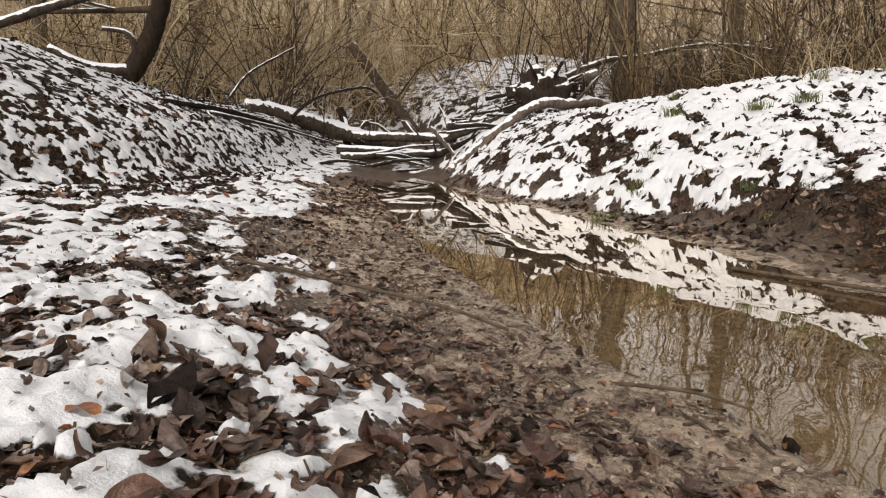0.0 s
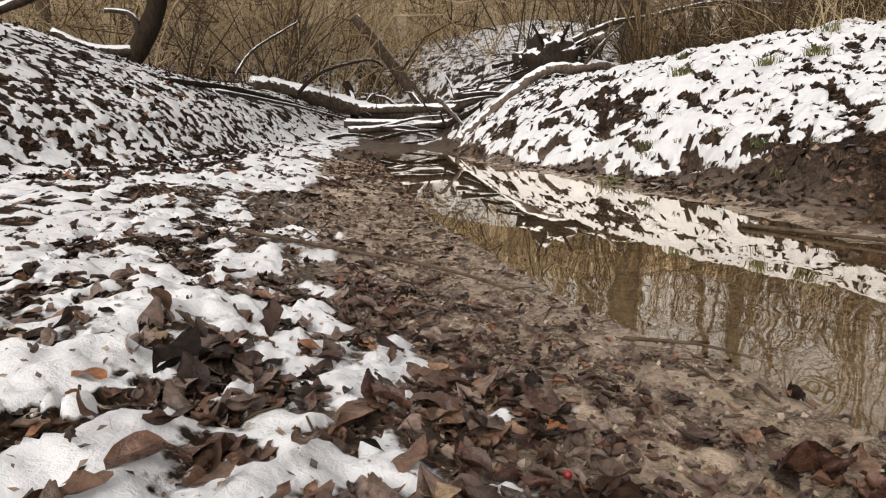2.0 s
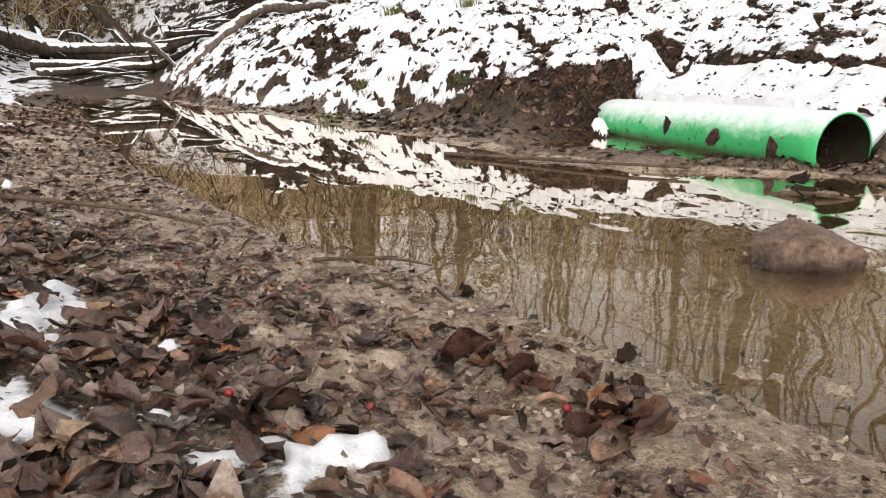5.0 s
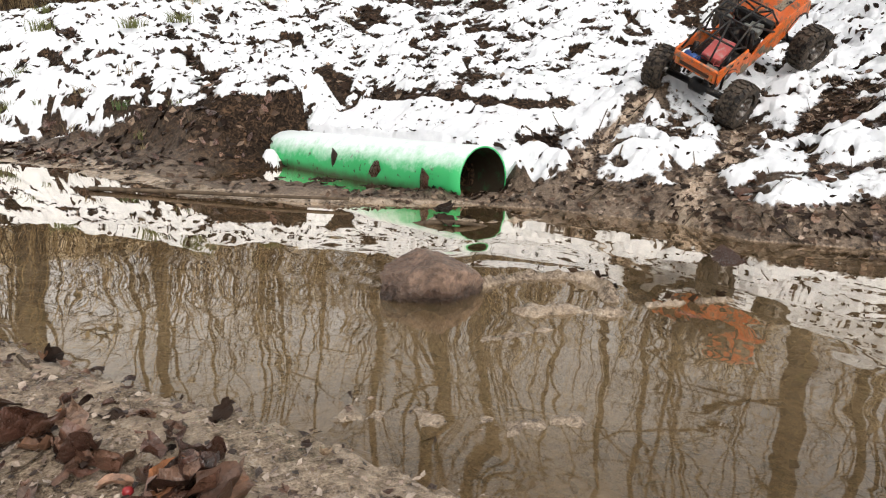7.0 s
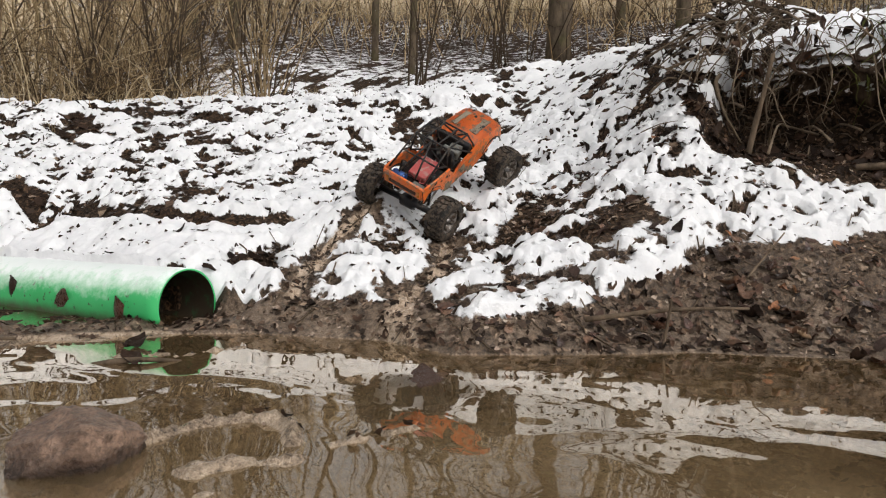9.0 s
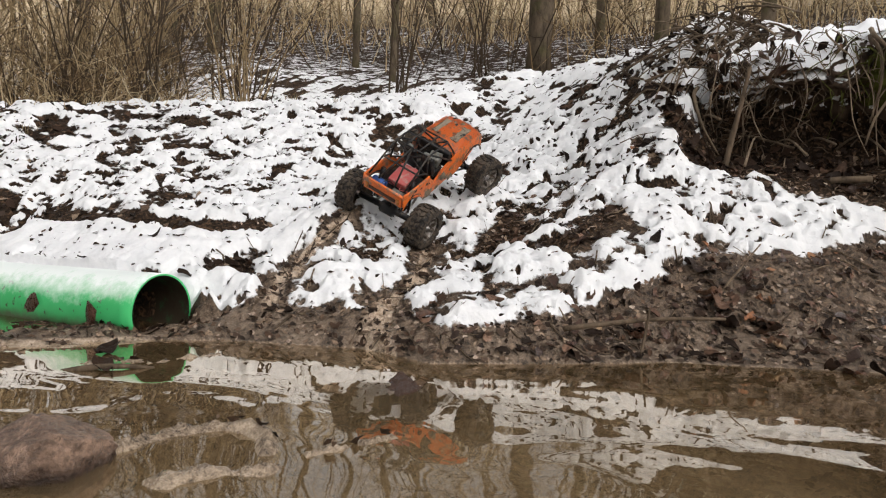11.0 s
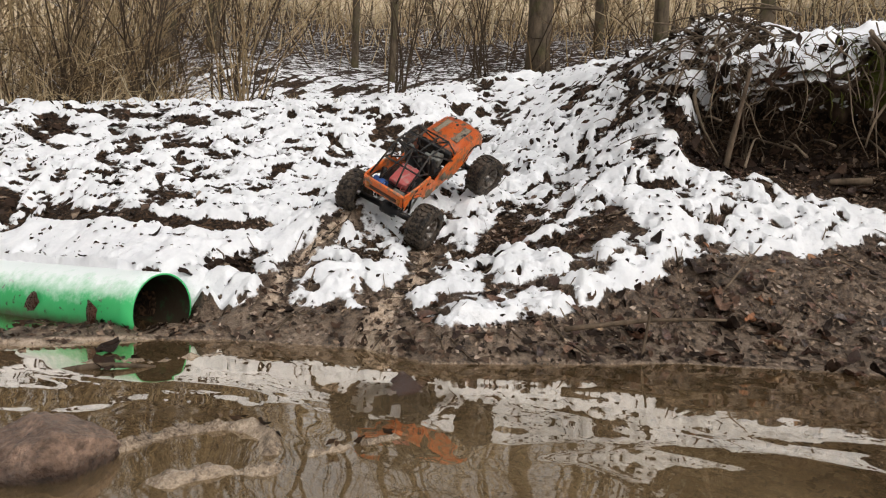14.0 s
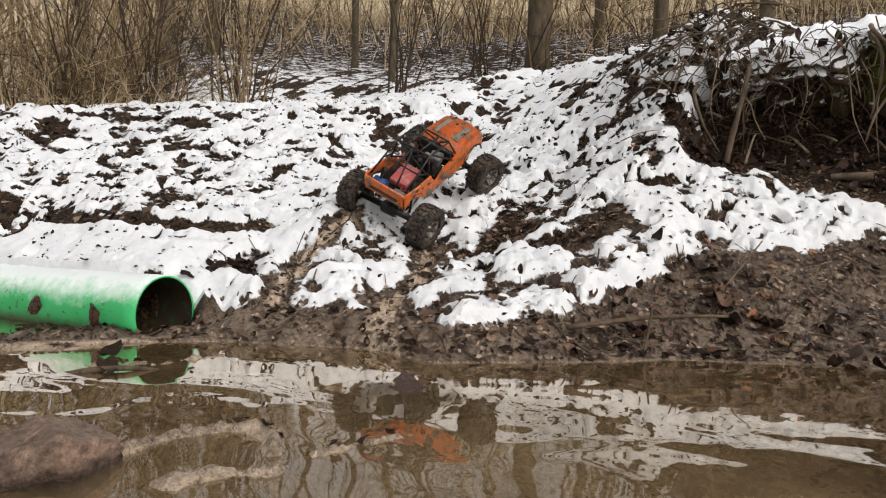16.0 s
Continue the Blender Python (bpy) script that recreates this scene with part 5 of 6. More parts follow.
LOGS_IN_THE_JAM = (
    (((0.02, 6.5, 0.42), (0.37, 6.47, 0.47), (0.62, 6.4, 0.53)), 0.035, 0.03, BARK_SNOWY, "short snowy log on the log jam"),
    (((-0.05, 6.1, 0.28), (0.21, 6.12, 0.38), (0.52, 6.1, 0.5)), 0.04, 0.03, BARK_SNOWY, "snow-covered log rising to the root plate"),
    (((-0.06, 5.9, 0.17), (0.2, 5.92, 0.29), (0.48, 5.9, 0.42)), 0.028, 0.022, BARK_DARK, "dark wet branch on the muddy bank"),
    (((-0.12, 5.85, 0.40), (0.04, 5.86, 0.22), (0.14, 5.84, 0.10)), 0.018, 0.012, BARK_BARE, "thin broken stick propped in the log jam"),
    (((-1.78, 4.5, 0.56), (-1.6, 5.0, 0.53), (-1.45, 5.5, 0.47), (-1.2, 6.0, 0.36), (-0.95, 6.3, 0.27)), 0.022, 0.012, BARK_DARK, "long dark branch lying along the slope's foot"),
)
LOGS_ROUND_IT = (
    (((-1.6, 4.9, 0.50), (-1.3, 5.6, 0.40), (-0.9, 6.0, 0.26)), 0.016, 0.009, BARK_SNOWY, "thin snowy branch on the slope"),
    (((0.10, 4.9, 0.07), (0.35, 5.15, 0.22), (0.58, 5.3, 0.36)), 0.014, 0.008, BARK_DARK, "thin dark stick on the snowy bank"),
    (((0.93, 6.18, 0.72), (1.13, 6.19, 0.79), (1.31, 6.15, 0.84)), 0.045, 0.04, BARK_BARE, "pale broken stub on the root plate"),
    (((1.1, 6.9, 0.86), (1.5, 6.8, 1.01), (1.8, 6.73, 1.04), (2.38, 6.54, 1.12), (2.9, 6.4, 1.05)), 0.03, 0.018, BARK_SNOWY, "long snowy branch hanging in the thicket"),
    (((-1.37, 6.4, 0.5), (-1.14, 6.39, 0.67), (-0.74, 6.45, 0.76), (-0.60, 6.46, 0.70)), 0.018, 0.008, BARK_DARK, "arched bare branch over the log jam"),
    (((-1.86, 6.2, 0.66), (-1.7, 6.25, 0.87), (-1.41, 6.31, 1.04), (-1.30, 6.33, 1.10)), 0.013, 0.008, BARK_SNOWY, "snow-topped arched branch on the slope"),
)
for n, (pts, r0, r1, mat, text) in enumerate(LOGS_ACROSS + LOGS_IN_THE_JAM + LOGS_ROUND_IT):
    branch("log" if r0 > 0.03 else "branch", pts, r0, r1, mat, text, "log" if r0 > 0.03 else "branch", sides=11, steps=6, rough=0.2, seed=n + 3, twigs=3 if n in (0, 1, 2, 9, 13) else 1)

rng = random.Random(88)
for k in range(16):
    x, y = rng.uniform(-1.0, 0.55), rng.uniform(5.75, 6.55)
    a, long = rng.gauss(0.0, 0.6), rng.uniform(0.22, 0.65)
    z = max(height(x, y), 0.02) + rng.uniform(0.02, 0.14) * (1 if y > 5.9 else 0.4)
    d = Vector((math.cos(a), math.sin(a), rng.gauss(0, 0.16))) * long * 0.5
    mid = Vector((x, y, z))
    branch("branch", (mid - d, mid + Vector((0, 0, rng.uniform(-0.02, 0.04))), mid + d), rng.uniform(0.010, 0.024), rng.uniform(0.005, 0.012), BARK_DARK if k % 3 else BARK_SNOWY, "thin dark wet stick in the log jam" if k % 3 else "thin snow-topped stick in the log jam", "branch", 7, 3, 0.12, 900 + k, k % 2)["group"] = "sticks in the log jam"

branch("snag", ((-0.95, 6.94, 0.22), (-0.98, 6.93, 0.50), (-1.03, 6.92, 0.60)), 0.045, 0.035, BARK_DARK, "short dark broken stump sticking up from the log jam", "stump", seed=31)
branch("leaning_trunk", ((-0.30, 7.6, 0.30), (-0.36, 7.59, 0.42), (-0.52, 7.58, 0.64), (-0.75, 7.54, 0.97), (-0.97, 7.49, 1.27)), 0.068, 0.048, BARK_GREY, "broken grey-brown tree trunk leaning over the stream", "tree trunk", seed=32)

# The root plate of a fallen tree.
plate = bmesh.new()
bmesh.ops.create_icosphere(plate, subdivisions=4, radius=1.0)
for v in plate.verts:
    c = v.co.copy()
    k = 1 + 0.35 * noise.noise(c * 2.3) + 0.22 * noise.noise(c * 6)
    v.co = Vector((c.x * 0.24 * k, c.y * 0.16 * k, c.z * 0.20 * k))
root_plate = tagged(part("root_plate", plate, bark_material("earthy_roots", (0.012, 0.009, 0.007), (0.05, 0.036, 0.026), 0.55)), "dark earthy root plate of a fallen tree capped with snow", "tree roots")
root_plate.matrix_world = pose(0.82, 6.05, 0.62, 0, -8, 10) @ Matrix.Scale(1.2, 4)
rng = random.Random(77)
for k in range(26):
    a = rng.uniform(0, 6.28)
    p = Vector((0.19 * math.cos(a), rng.uniform(-0.14, 0.02), 0.15 * math.sin(a)))
    d = Vector((math.cos(a), rng.uniform(-0.5, 0.1), math.sin(a) - 0.2)).normalized()
    q = p + d * rng.uniform(0.06, 0.16)
    part("root", tube([p, q, q + Vector((rng.uniform(-0.06, 0.06), 0, rng.uniform(-0.12, 0.04)))], [0.012, 0.008, 0.003], 5), BARK_DARK, root_plate)


def limbs(start, way, length, radius, depth, rng, out, droop=0.0, sides=4, spread=0.7):
    """Adds a bent limb and its side branches to a list of tubes."""
    pts, p, d, steps = [start], start.copy(), way.normalized(), 4
    for k in range(steps):
        d = (d + Vector((rng.uniform(-1, 1), rng.uniform(-1, 1), rng.uniform(-0.6, 0.6) - droop)) * 0.22).normalized()
        p = p + d * length / steps
        pts.append(p)
    out.append(tube(pts, [radius * (1 - 0.75 * k / steps) for k in range(steps + 1)], sides, False))
    if depth:
        for k in range(rng.randint(2, 4)):
            q = pts[rng.randint(1, steps)]
            w = (d + Vector((rng.uniform(-1, 1), rng.uniform(-1, 1), rng.uniform(-0.5, 0.8))) * spread).normalized()
            limbs(q, w, length * rng.uniform(0.35, 0.6), radius * 0.45, depth - 1, rng, out, droop, max(sides - 1, 3), spread)


def fast_part(name, pieces, material, parent=None, label="", category="", kind=""):
    ob = part(name, merge(pieces), material, parent)
    return tagged(ob, label, category, kind=kind)


# The tree with the curved trunk on the slope.
tree = tagged(new("tree"), "dark bare tree with a curved trunk on the leafy slope", "tree")
trunk_line = ((-2.33, 4.97, 0.55), (-2.24, 4.97, 0.69), (-2.14, 4.98, 0.80), (-2.04, 5.01, 0.98), (-1.97, 5.02, 1.15), (-1.9, 5.02, 1.4), (-1.86, 5.0, 1.8), (-1.8, 5.0, 2.4), (-1.75, 5.0, 3.2))
branch("trunk", trunk_line, 0.078, 0.05, BARK_DARK, "", "", 12, 4, 0.06, 40, 0, tree)
branch("limb", ((-2.15, 4.96, 0.79), (-2.28, 4.88, 0.79), (-2.42, 4.82, 0.82), (-2.6, 4.75, 0.92)), 0.045, 0.03, BARK_SNOWY, "", "", 8, 3, 0.08, 41, 0, tree)
branch("limb", ((-2.12, 4.98, 0.86), (-2.12, 4.95, 0.98), (-2.16, 4.93, 1.04), (-2.3, 4.9, 1.06)), 0.025, 0.015, BARK_SNOWY, "", "", 7, 3, 0.08, 42, 0, tree)
rng, crown = random.Random(43), []
for k in range(9):
    p = Vector((-1.95 + 0.06 * k / 2, 5.0, 1.2 + 0.22 * k))
    limbs(p, Vector((rng.uniform(-1, 1), rng.uniform(-0.8, 0.3), rng.uniform(-0.1, 0.6))), rng.uniform(0.8, 1.5), 0.03, 2, rng, crown)
fast_part("crown", crown, TWIG_DARK, tree)
branch("overhanging_branch", ((-2.9, 3.5, 0.72), (-2.45, 3.73, 0.88), (-2.32, 3.81, 0.93), (-2.17, 3.88, 1.00), (-2.0, 3.96, 1.07), (-1.79, 4.05, 1.15), (-1.5, 4.2, 1.3)), 0.034, 0.018, BARK_SNOWY, "dark branch dusted with snow reaching out from the slope", "branch", 9, 4, 0.14, 45, 1)


def shrub(x, y, tall, stems, seed, material, lean=0.35, depth=2, label="leafless tangled shrub of thin brown stems", thick=0.011):
    rng, out = random.Random(seed), []
    base = Vector((x, y, height(x, y) - 0.03))
    for _ in range(stems):
        foot = base + Vector((rng.uniform(-0.12, 0.12), rng.uniform(-0.12, 0.12), 0))
        way = Vector((rng.uniform(-lean, lean), rng.uniform(-lean, lean), 1))
        limbs(foot, way, tall * rng.uniform(0.6, 1.1), thick * rng.uniform(0.6, 1.2), depth, rng, out, 0.02, 4, 0.8)
    return fast_part("shrub", out, material, None, label, "shrub")


def bare_tree(x, y, tall, radius, seed, material, label, lean=0.06):
    rng, out = random.Random(seed), []
    base = Vector((x, y, height(x, y) - 0.08))
    t = tagged(new("tree"), label, "tree")
    top = base + Vector((rng.uniform(-lean, lean) * tall, rng.uniform(-lean, lean) * tall, tall))
    line = [base, base + (top - base) * 0.03, base + (top - base) * 0.35 + Vector((rng.uniform(-0.08, 0.08), rng.uniform(-0.08, 0.08), 0)), base + (top - base) * 0.7, top]
    part("trunk", tube(bent(line, 3), [radius * q for q in np.interp(np.linspace(0, 1, 13), (0, 0.08, 0.4, 1), (1.35, 1.0, 0.85, 0.4))], 10, True, 0.05, rng), material, t)
    for k in range(7 if tall < 6.5 else 14):
        p = base + (top - base) * (rng.uniform(0.15, 0.9) if tall < 6.5 else rng.uniform(0.12, 0.95))
        limbs(p, Vector((rng.uniform(-1, 1), rng.uniform(-1, 1), rng.uniform(0.2, 0.9))), rng.uniform(0.7, 1.6) * max(1.0, 0.16 * tall), radius * 0.22, 2, rng, out)
    fast_part("crown", out, TWIG_DARK, t)
    return t


# Trees and thickets upstream.
bare_tree(1.95, 7.7, 5.0, 0.17, 51, TRUNK_FAR, "thick mossy tree trunk behind the log jam")
for n, (x, y, tall, radius) in enumerate(((-3.2, 9.5, 6, 0.10), (-1.4, 10.5, 6, 0.07), (-4.6, 8.2, 5.5, 0.08), (3.4, 8.6, 5.5, 0.10), (0.9, 11.5, 6, 0.09))):
    bare_tree(x, y, tall, radius, 60 + n, TRUNK_FAR, "slim bare woodland tree on the valley floor")
spots = ((-1.9, 7.6, 1.9), (-1.3, 8.2, 2.1), (-2.6, 7.2, 1.8), (-0.9, 8.9, 2.2), (-3.3, 7.8, 2.0), (-2.2, 9.0, 2.4), (0.0, 8.9, 2.0), (0.5, 8.4, 1.9), (0.75, 7.6, 1.6), (1.1, 8.5, 2.2), (-0.4, 9.8, 2.4), (1.5, 9.4, 2.4), (-1.6, 6.9, 1.3), (-3.0, 6.4, 1.6))
for n, (x, y, tall) in enumerate(spots):
    shrub(x, y, tall, 8, 80 + n, TWIG_TAN if n % 2 else TWIG_DARK, 0.9, 2, thick=0.009)
for n, (x, y, tall) in enumerate(((2.35, 5.6, 1.6), (2.7, 5.0, 1.5), (1.75, 6.2, 1.4), (3.3, 5.4, 1.7), (3.1, 4.4, 1.4), (1.3, 7.0, 1.5), (3.9, 4.6, 1.6), (2.9, 6.4, 1.8))):
    shrub(x, y, tall, 12, 110 + n, TWIG_DARK if n % 2 else TWIG_TAN, 0.5, 2, "dense dark tangled bush at the top of the bank", 0.012)
# The wood beyond the bank.
for n, (x, y, tall, radius) in enumerate(((7.9, 2.5, 12, 0.15), (5.6, 5.6, 11, 0.10), (6.1, 5.5, 10, 0.08), (5.4, 6.6, 9, 0.06), (6.6, 3.6, 7, 0.04), (7.0, 4.3, 7, 0.045), (8.6, 1.3, 12, 0.09), (9.4, 2.2, 11, 0.07), (7.6, 0.2, 10, 0.07))):
    bare_tree(x, y, tall, radius, 130 + n, TRUNK_FAR, "tall bare woodland tree with mossy brown bark")
for n, (x, y, tall) in enumerate(((3.6, 3.5, 1.2), (3.9, 3.2, 1.3), (3.3, 3.9, 1.2), (4.3, 3.6, 1.5), (4.9, 4.1, 1.7), (4.2, 4.5, 1.6), (5.9, 3.1, 1.7), (5.0, 5.0, 1.8), (7.4, 3.0, 2.0), (3.7, 4.3, 1.4))):
    shrub(x, y, tall, 10, 160 + n, TWIG_TAN if n % 4 == 1 else TWIG_DARK, 0.3, 2, "leafless thicket of thin stems behind the snowy bank", 0.009)


def woodland(count, seed, material, label, near, far, tall, radius):
    """The wood's countless far stems."""
    rng, out = random.Random(seed), []
    for _ in range(count):
        a, r = rng.uniform(-0.75, 1.95), near + (far - near) * rng.random() ** 0.8
        r = max(r, 13 + 0.3 * r) if a > 0.78 else r
        x, y = r * math.sin(a), r * math.cos(a)
        z = height(x, y) - 0.1
        t = rng.uniform(*tall)
        p, pts = Vector((x, y, z)), []
        d = Vector((rng.uniform(-0.22, 0.22), rng.uniform(-0.22, 0.22), 1))
        for k in range(5):
            pts.append(p.copy())
            d = d + Vector((rng.uniform(-0.16, 0.16), rng.uniform(-0.16, 0.16), 0))
            p = p + d * t / 4
        q = rng.uniform(*radius)
        out.append(tube(pts, [q, q * 0.85, q * 0.65, q * 0.45, q * 0.2], 3, False))
        for _ in range(4):
            s = pts[rng.randint(1, 4)]
            w = Vector((rng.uniform(-1, 1), rng.uniform(-1, 1), rng.uniform(0, 0.9))) * t * 0.22
            out.append(tube([s, s + w * 0.6, s + w + Vector((0, 0, 0.1))], [q * 0.45, q * 0.3, q * 0.12], 3, False))
    ob = new("woodland", mesh_of("woodland", *merge(out), material))
    tagged(ob, label, "wood", kind="stuff")


woodland(550, 201, THICKET, "far thicket of pale brown winter stems", 9.5, 20, (2.0, 4.5), (0.010, 0.024))
woodland(210, 202, TRUNK_FAR, "far wood of bare brown trunks", 11, 28, (6.5, 13.0), (0.03, 0.085))


def thicket(stems, twigs, place, tall, radius, seed, label, material=THICKET, slack=(0.0, 0.8)):
    """Thin arching stems with side twigs, too many to count."""
    rng = np.random.default_rng(seed)
    xy = place(rng, stems)
    start = np.column_stack([xy, lie(xy[:, 0], xy[:, 1])[0] - 0.03])
    long = rng.uniform(*tall, stems)
    lean, bow = rng.uniform(*slack, stems), rng.uniform(0.2, 2.1, stems)
    thick = rng.uniform(*radius, stems)
    verts, quads, count = [], [], 0
    for level in range(2):
        n = len(long)
        a = rng.uniform(0, 6.283, n)
        e1 = np.stack([-np.sin(a), np.cos(a), np.zeros(n)], -1)
        p, line = start, []
        for k in range(5):
            t = lean + bow * (k / 4) ** 1.3 + rng.normal(0, 0.12, n)
            d = np.stack([np.sin(t) * np.cos(a), np.sin(t) * np.sin(a), np.cos(t)], -1)
            e2 = np.cross(d, e1)
            r = (thick * (1 - 0.19 * k))[:, None]
            line.append(p)
            for s in range(3):
                verts.append(p + r * (e1 * math.cos(2.094 * s) + e2 * math.sin(2.094 * s)))
            p = p + d * (long / 4)[:, None] + rng.normal(0, 1, (n, 3)) * (0.02 * long)[:, None]
        ids = count + np.arange(15 * n).reshape(5, 3, n)
        for k in range(4):
            for s in range(3):
                quads.append(np.stack([ids[k, s], ids[k, (s + 1) % 3], ids[k + 1, (s + 1) % 3], ids[k + 1, s]], -1))
        count += 15 * n
        if level == 0:
            who, at = rng.integers(0, n, twigs), rng.integers(1, 5, twigs)
            start = np.stack(line)[at, who]
            long, thick = long[who] * rng.uniform(0.2, 0.5, twigs), thick[who] * rng.uniform(0.4, 0.7, twigs)
            lean, bow = rng.uniform(0.2, 1.7, twigs), rng.uniform(-0.7, 0.9, twigs)
    ob = new("thicket", quick_mesh("thicket", np.concatenate(verts), np.concatenate(quads), material))
    tagged(ob, label, "thicket", kind="stuff")


def upstream(rng, n):
    y = 7.7 + 5.5 * rng.random(n) ** 1.2
    x = rng.uniform(-0.62, 0.26, n) * y
    clump = fbm(x, y, 0.7, 2, 61)
    open_ground = smooth(-0.6, -0.2, x) * smooth(10.0, 9.0, y)
    keep = rng.random(n) < (smooth(0.35, 0.6, clump) + 0.25) * (1 - 0.75 * open_ground)
    return np.column_stack([x, y])[keep]


def sector(a0, a1, r0, r1):
    def place(rng, n):
        a, r = np.radians(rng.uniform(a0, a1, n)), rng.uniform(r0, r1, n)
        x, y = r * np.sin(a), r * np.cos(a)
        return np.column_stack([x, y])
    return place


def fixed(place, n, seed):
    """The same spots for a thicket, whatever share of them is kept."""
    spots = place(np.random.default_rng(seed), n)
    return len(spots), lambda rng, count: spots


many, where = fixed(upstream, 3000, 71)
thicket(many, 7500, where, (0.5, 2.0), (0.0022, 0.006), 72, "dense tan winter thicket of arching stems upstream")
thicket(90, 800, lambda rng, n: upstream(rng, 400)[:n], (1.2, 3.0), (0.006, 0.013), 77, "larger dark arching branches in the thicket upstream", THICKET_DARK)
thicket(70, 700, lambda rng, n: upstream(rng, 300)[:n], (1.4, 3.2), (0.006, 0.015), 79, "long pale branches arching through the thicket upstream", THICKET, (0.6, 1.35))
thicket(60, 600, lambda rng, n: upstream(rng, 300)[-n:], (1.4, 3.2), (0.006, 0.015), 80, "long dark branches arching through the thicket upstream", THICKET_DARK, (0.6, 1.35))
thicket(180, 500, sector(24, 45, 4.7, 7.5), (0.4, 1.5), (0.002, 0.005), 73, "dense golden-brown thicket behind the snowy bank")
thicket(1000, 2600, sector(24, 46, 4.6, 7.2), (0.3, 1.3), (0.002, 0.005), 81, "dark tangled stems in the thicket behind the snowy bank", THICKET_DARK)
thicket(200, 600, sector(45, 100, 7.5, 12), (0.8, 2.6), (0.003, 0.009), 74, "sparse thin woodland stems beyond the bank", THICKET_DARK)
thicket(220, 600, sector(45, 100, 8.0, 13), (0.8, 2.6), (0.003, 0.009), 82, "straw-coloured dry stems beyond the bank")
thicket(520, 1500, sector(13, 25, 5.6, 8.5), (0.3, 1.5), (0.002, 0.006), 76, "dense dark tangled thicket at the top of the bank", THICKET_DARK)
thicket(500, 1300, sector(30, 100, 11, 16), (1.0, 3.4), (0.005, 0.013), 78, "far brown stems on the wooded hillside")
thicket(260, 600, sector(26, 50, 3.6, 4.8), (0.08, 0.4), (0.0012, 0.0028), 75, "low dry stems along the crest of the snowy bank")

# ---- the undercut bank with its roots ----
MOSS = plain_material("moss", (0.075, 0.085, 0.018), 0.9, 0.0, 0.4, (0.06, 0.045, 0.02), 50, 0.1)
ROOT = bark_material("pale_roots", (0.07, 0.05, 0.035), (0.26, 0.20, 0.14))
ROOT_DARK = bark_material("dark_roots", (0.042, 0.031, 0.021), (0.16, 0.118, 0.082))
SOIL = bark_material("undercut_soil", (0.018, 0.012, 0.008), (0.085, 0.058, 0.040), 1.15)

lip = bmesh.new()
bmesh.ops.create_grid(lip, x_segments=150, y_segments=50, size=0.5)
for v in lip.verts:
    s, t = v.co.x, v.co.y + 0.5
    y = 0.16 - 1.2 * (s + 0.5)
    a = -1.3 + 3.0 * t
    k = 0.035 * noise.noise(Vector((y * 14, t * 7, 0))) + 0.07 * noise.noise(Vector((y * 5, t * 3, 7))) + 0.025 * noise.noise(Vector((y * 38, t * 18, 3)))
    fade = math.sin(math.pi * min(max(s + 0.5, 0.0), 1.0)) ** 0.5
    v.co = Vector((2.63 - 0.10 * fade * math.cos(a) + k + 0.02 * y, y, 0.69 + 0.02 * y + 0.11 * fade * math.sin(a) + k))
bmesh.ops.solidify(lip, geom=lip.faces[:], thickness=0.03)
overhang = tagged(part("earth_overhang", lip, SOIL), "overhanging lip of dark earth bound by roots and capped with snow", "earth bank")

rng = random.Random(303)
for k in range(46):
    y = rng.uniform(-0.85, 0.30)
    x = 2.52 + rng.uniform(-0.03, 0.05)
    z = rng.uniform(0.60, 0.78)
    p = Vector((x, y, z))
    pts = [p + Vector((0.08, 0, 0.03)), p]
    d = Vector((rng.uniform(-0.6, 0.0), rng.uniform(-0.8, 0.8), -0.7)).normalized()
    for _ in range(4):
        d = (d + Vector((rng.uniform(-0.25, 0.2), rng.uniform(-0.5, 0.5), -0.35))).normalized()
        p = p + d * rng.uniform(0.03, 0.085)
        pts.append(p)
    r = rng.choice((0.0025, 0.003, 0.004, 0.007))
    ob = part("root", tube(bent(pts, 2), list(np.linspace(r, r * 0.35, 2 * (len(pts) - 1) + 1)), 5), ROOT if k % 3 else ROOT_DARK, overhang)
tagged(part("stick", tube(bent(((2.47, 0.05, 0.68), (2.46, 0.065, 0.58), (2.45, 0.085, 0.47), (2.43, 0.10, 0.36)), 3), [0.006] * 5 + [0.008] * 5, 8), ROOT_DARK), "bare brown stick propped under the overhang", "stick")
for pts, r, text in ((((2.28, 0.06, 0.34), (2.33, 0.0, 0.36), (2.38, -0.07, 0.33)), 0.008, "short bare stick lying on the bank"), (((2.42, -0.05, 0.35), (2.44, -0.14, 0.37), (2.44, -0.26, 0.38)), 0.010, "dark stick lying under the overhang")):
    tagged(part("stick", tube(bent(pts, 3), [r] * 7, 7), ROOT_DARK), text, "stick")
for k in range(48):
    y, x = rng.uniform(-0.5, 0.35), rng.uniform(2.5, 3.0)
    z = height(x, y) + (0.05 if y < 0.25 and x > 2.5 else 0.02)
    a = rng.uniform(0, 6.28)
    d = Vector((math.cos(a), math.sin(a), rng.uniform(-0.1, 0.5))) * rng.uniform(0.05, 0.17)
    p = Vector((x, y, z))
    ob = part("twig", tube(bent([p - d, p + Vector((0, 0, 0.03)), p + d], 3), list(np.linspace(0.0042, 0.0014, 7)), 5), ROOT_DARK if k % 3 else ROOT)
    tagged(ob, "thin bare twig in the brush on the mound", "twig", "twigs on the mound")


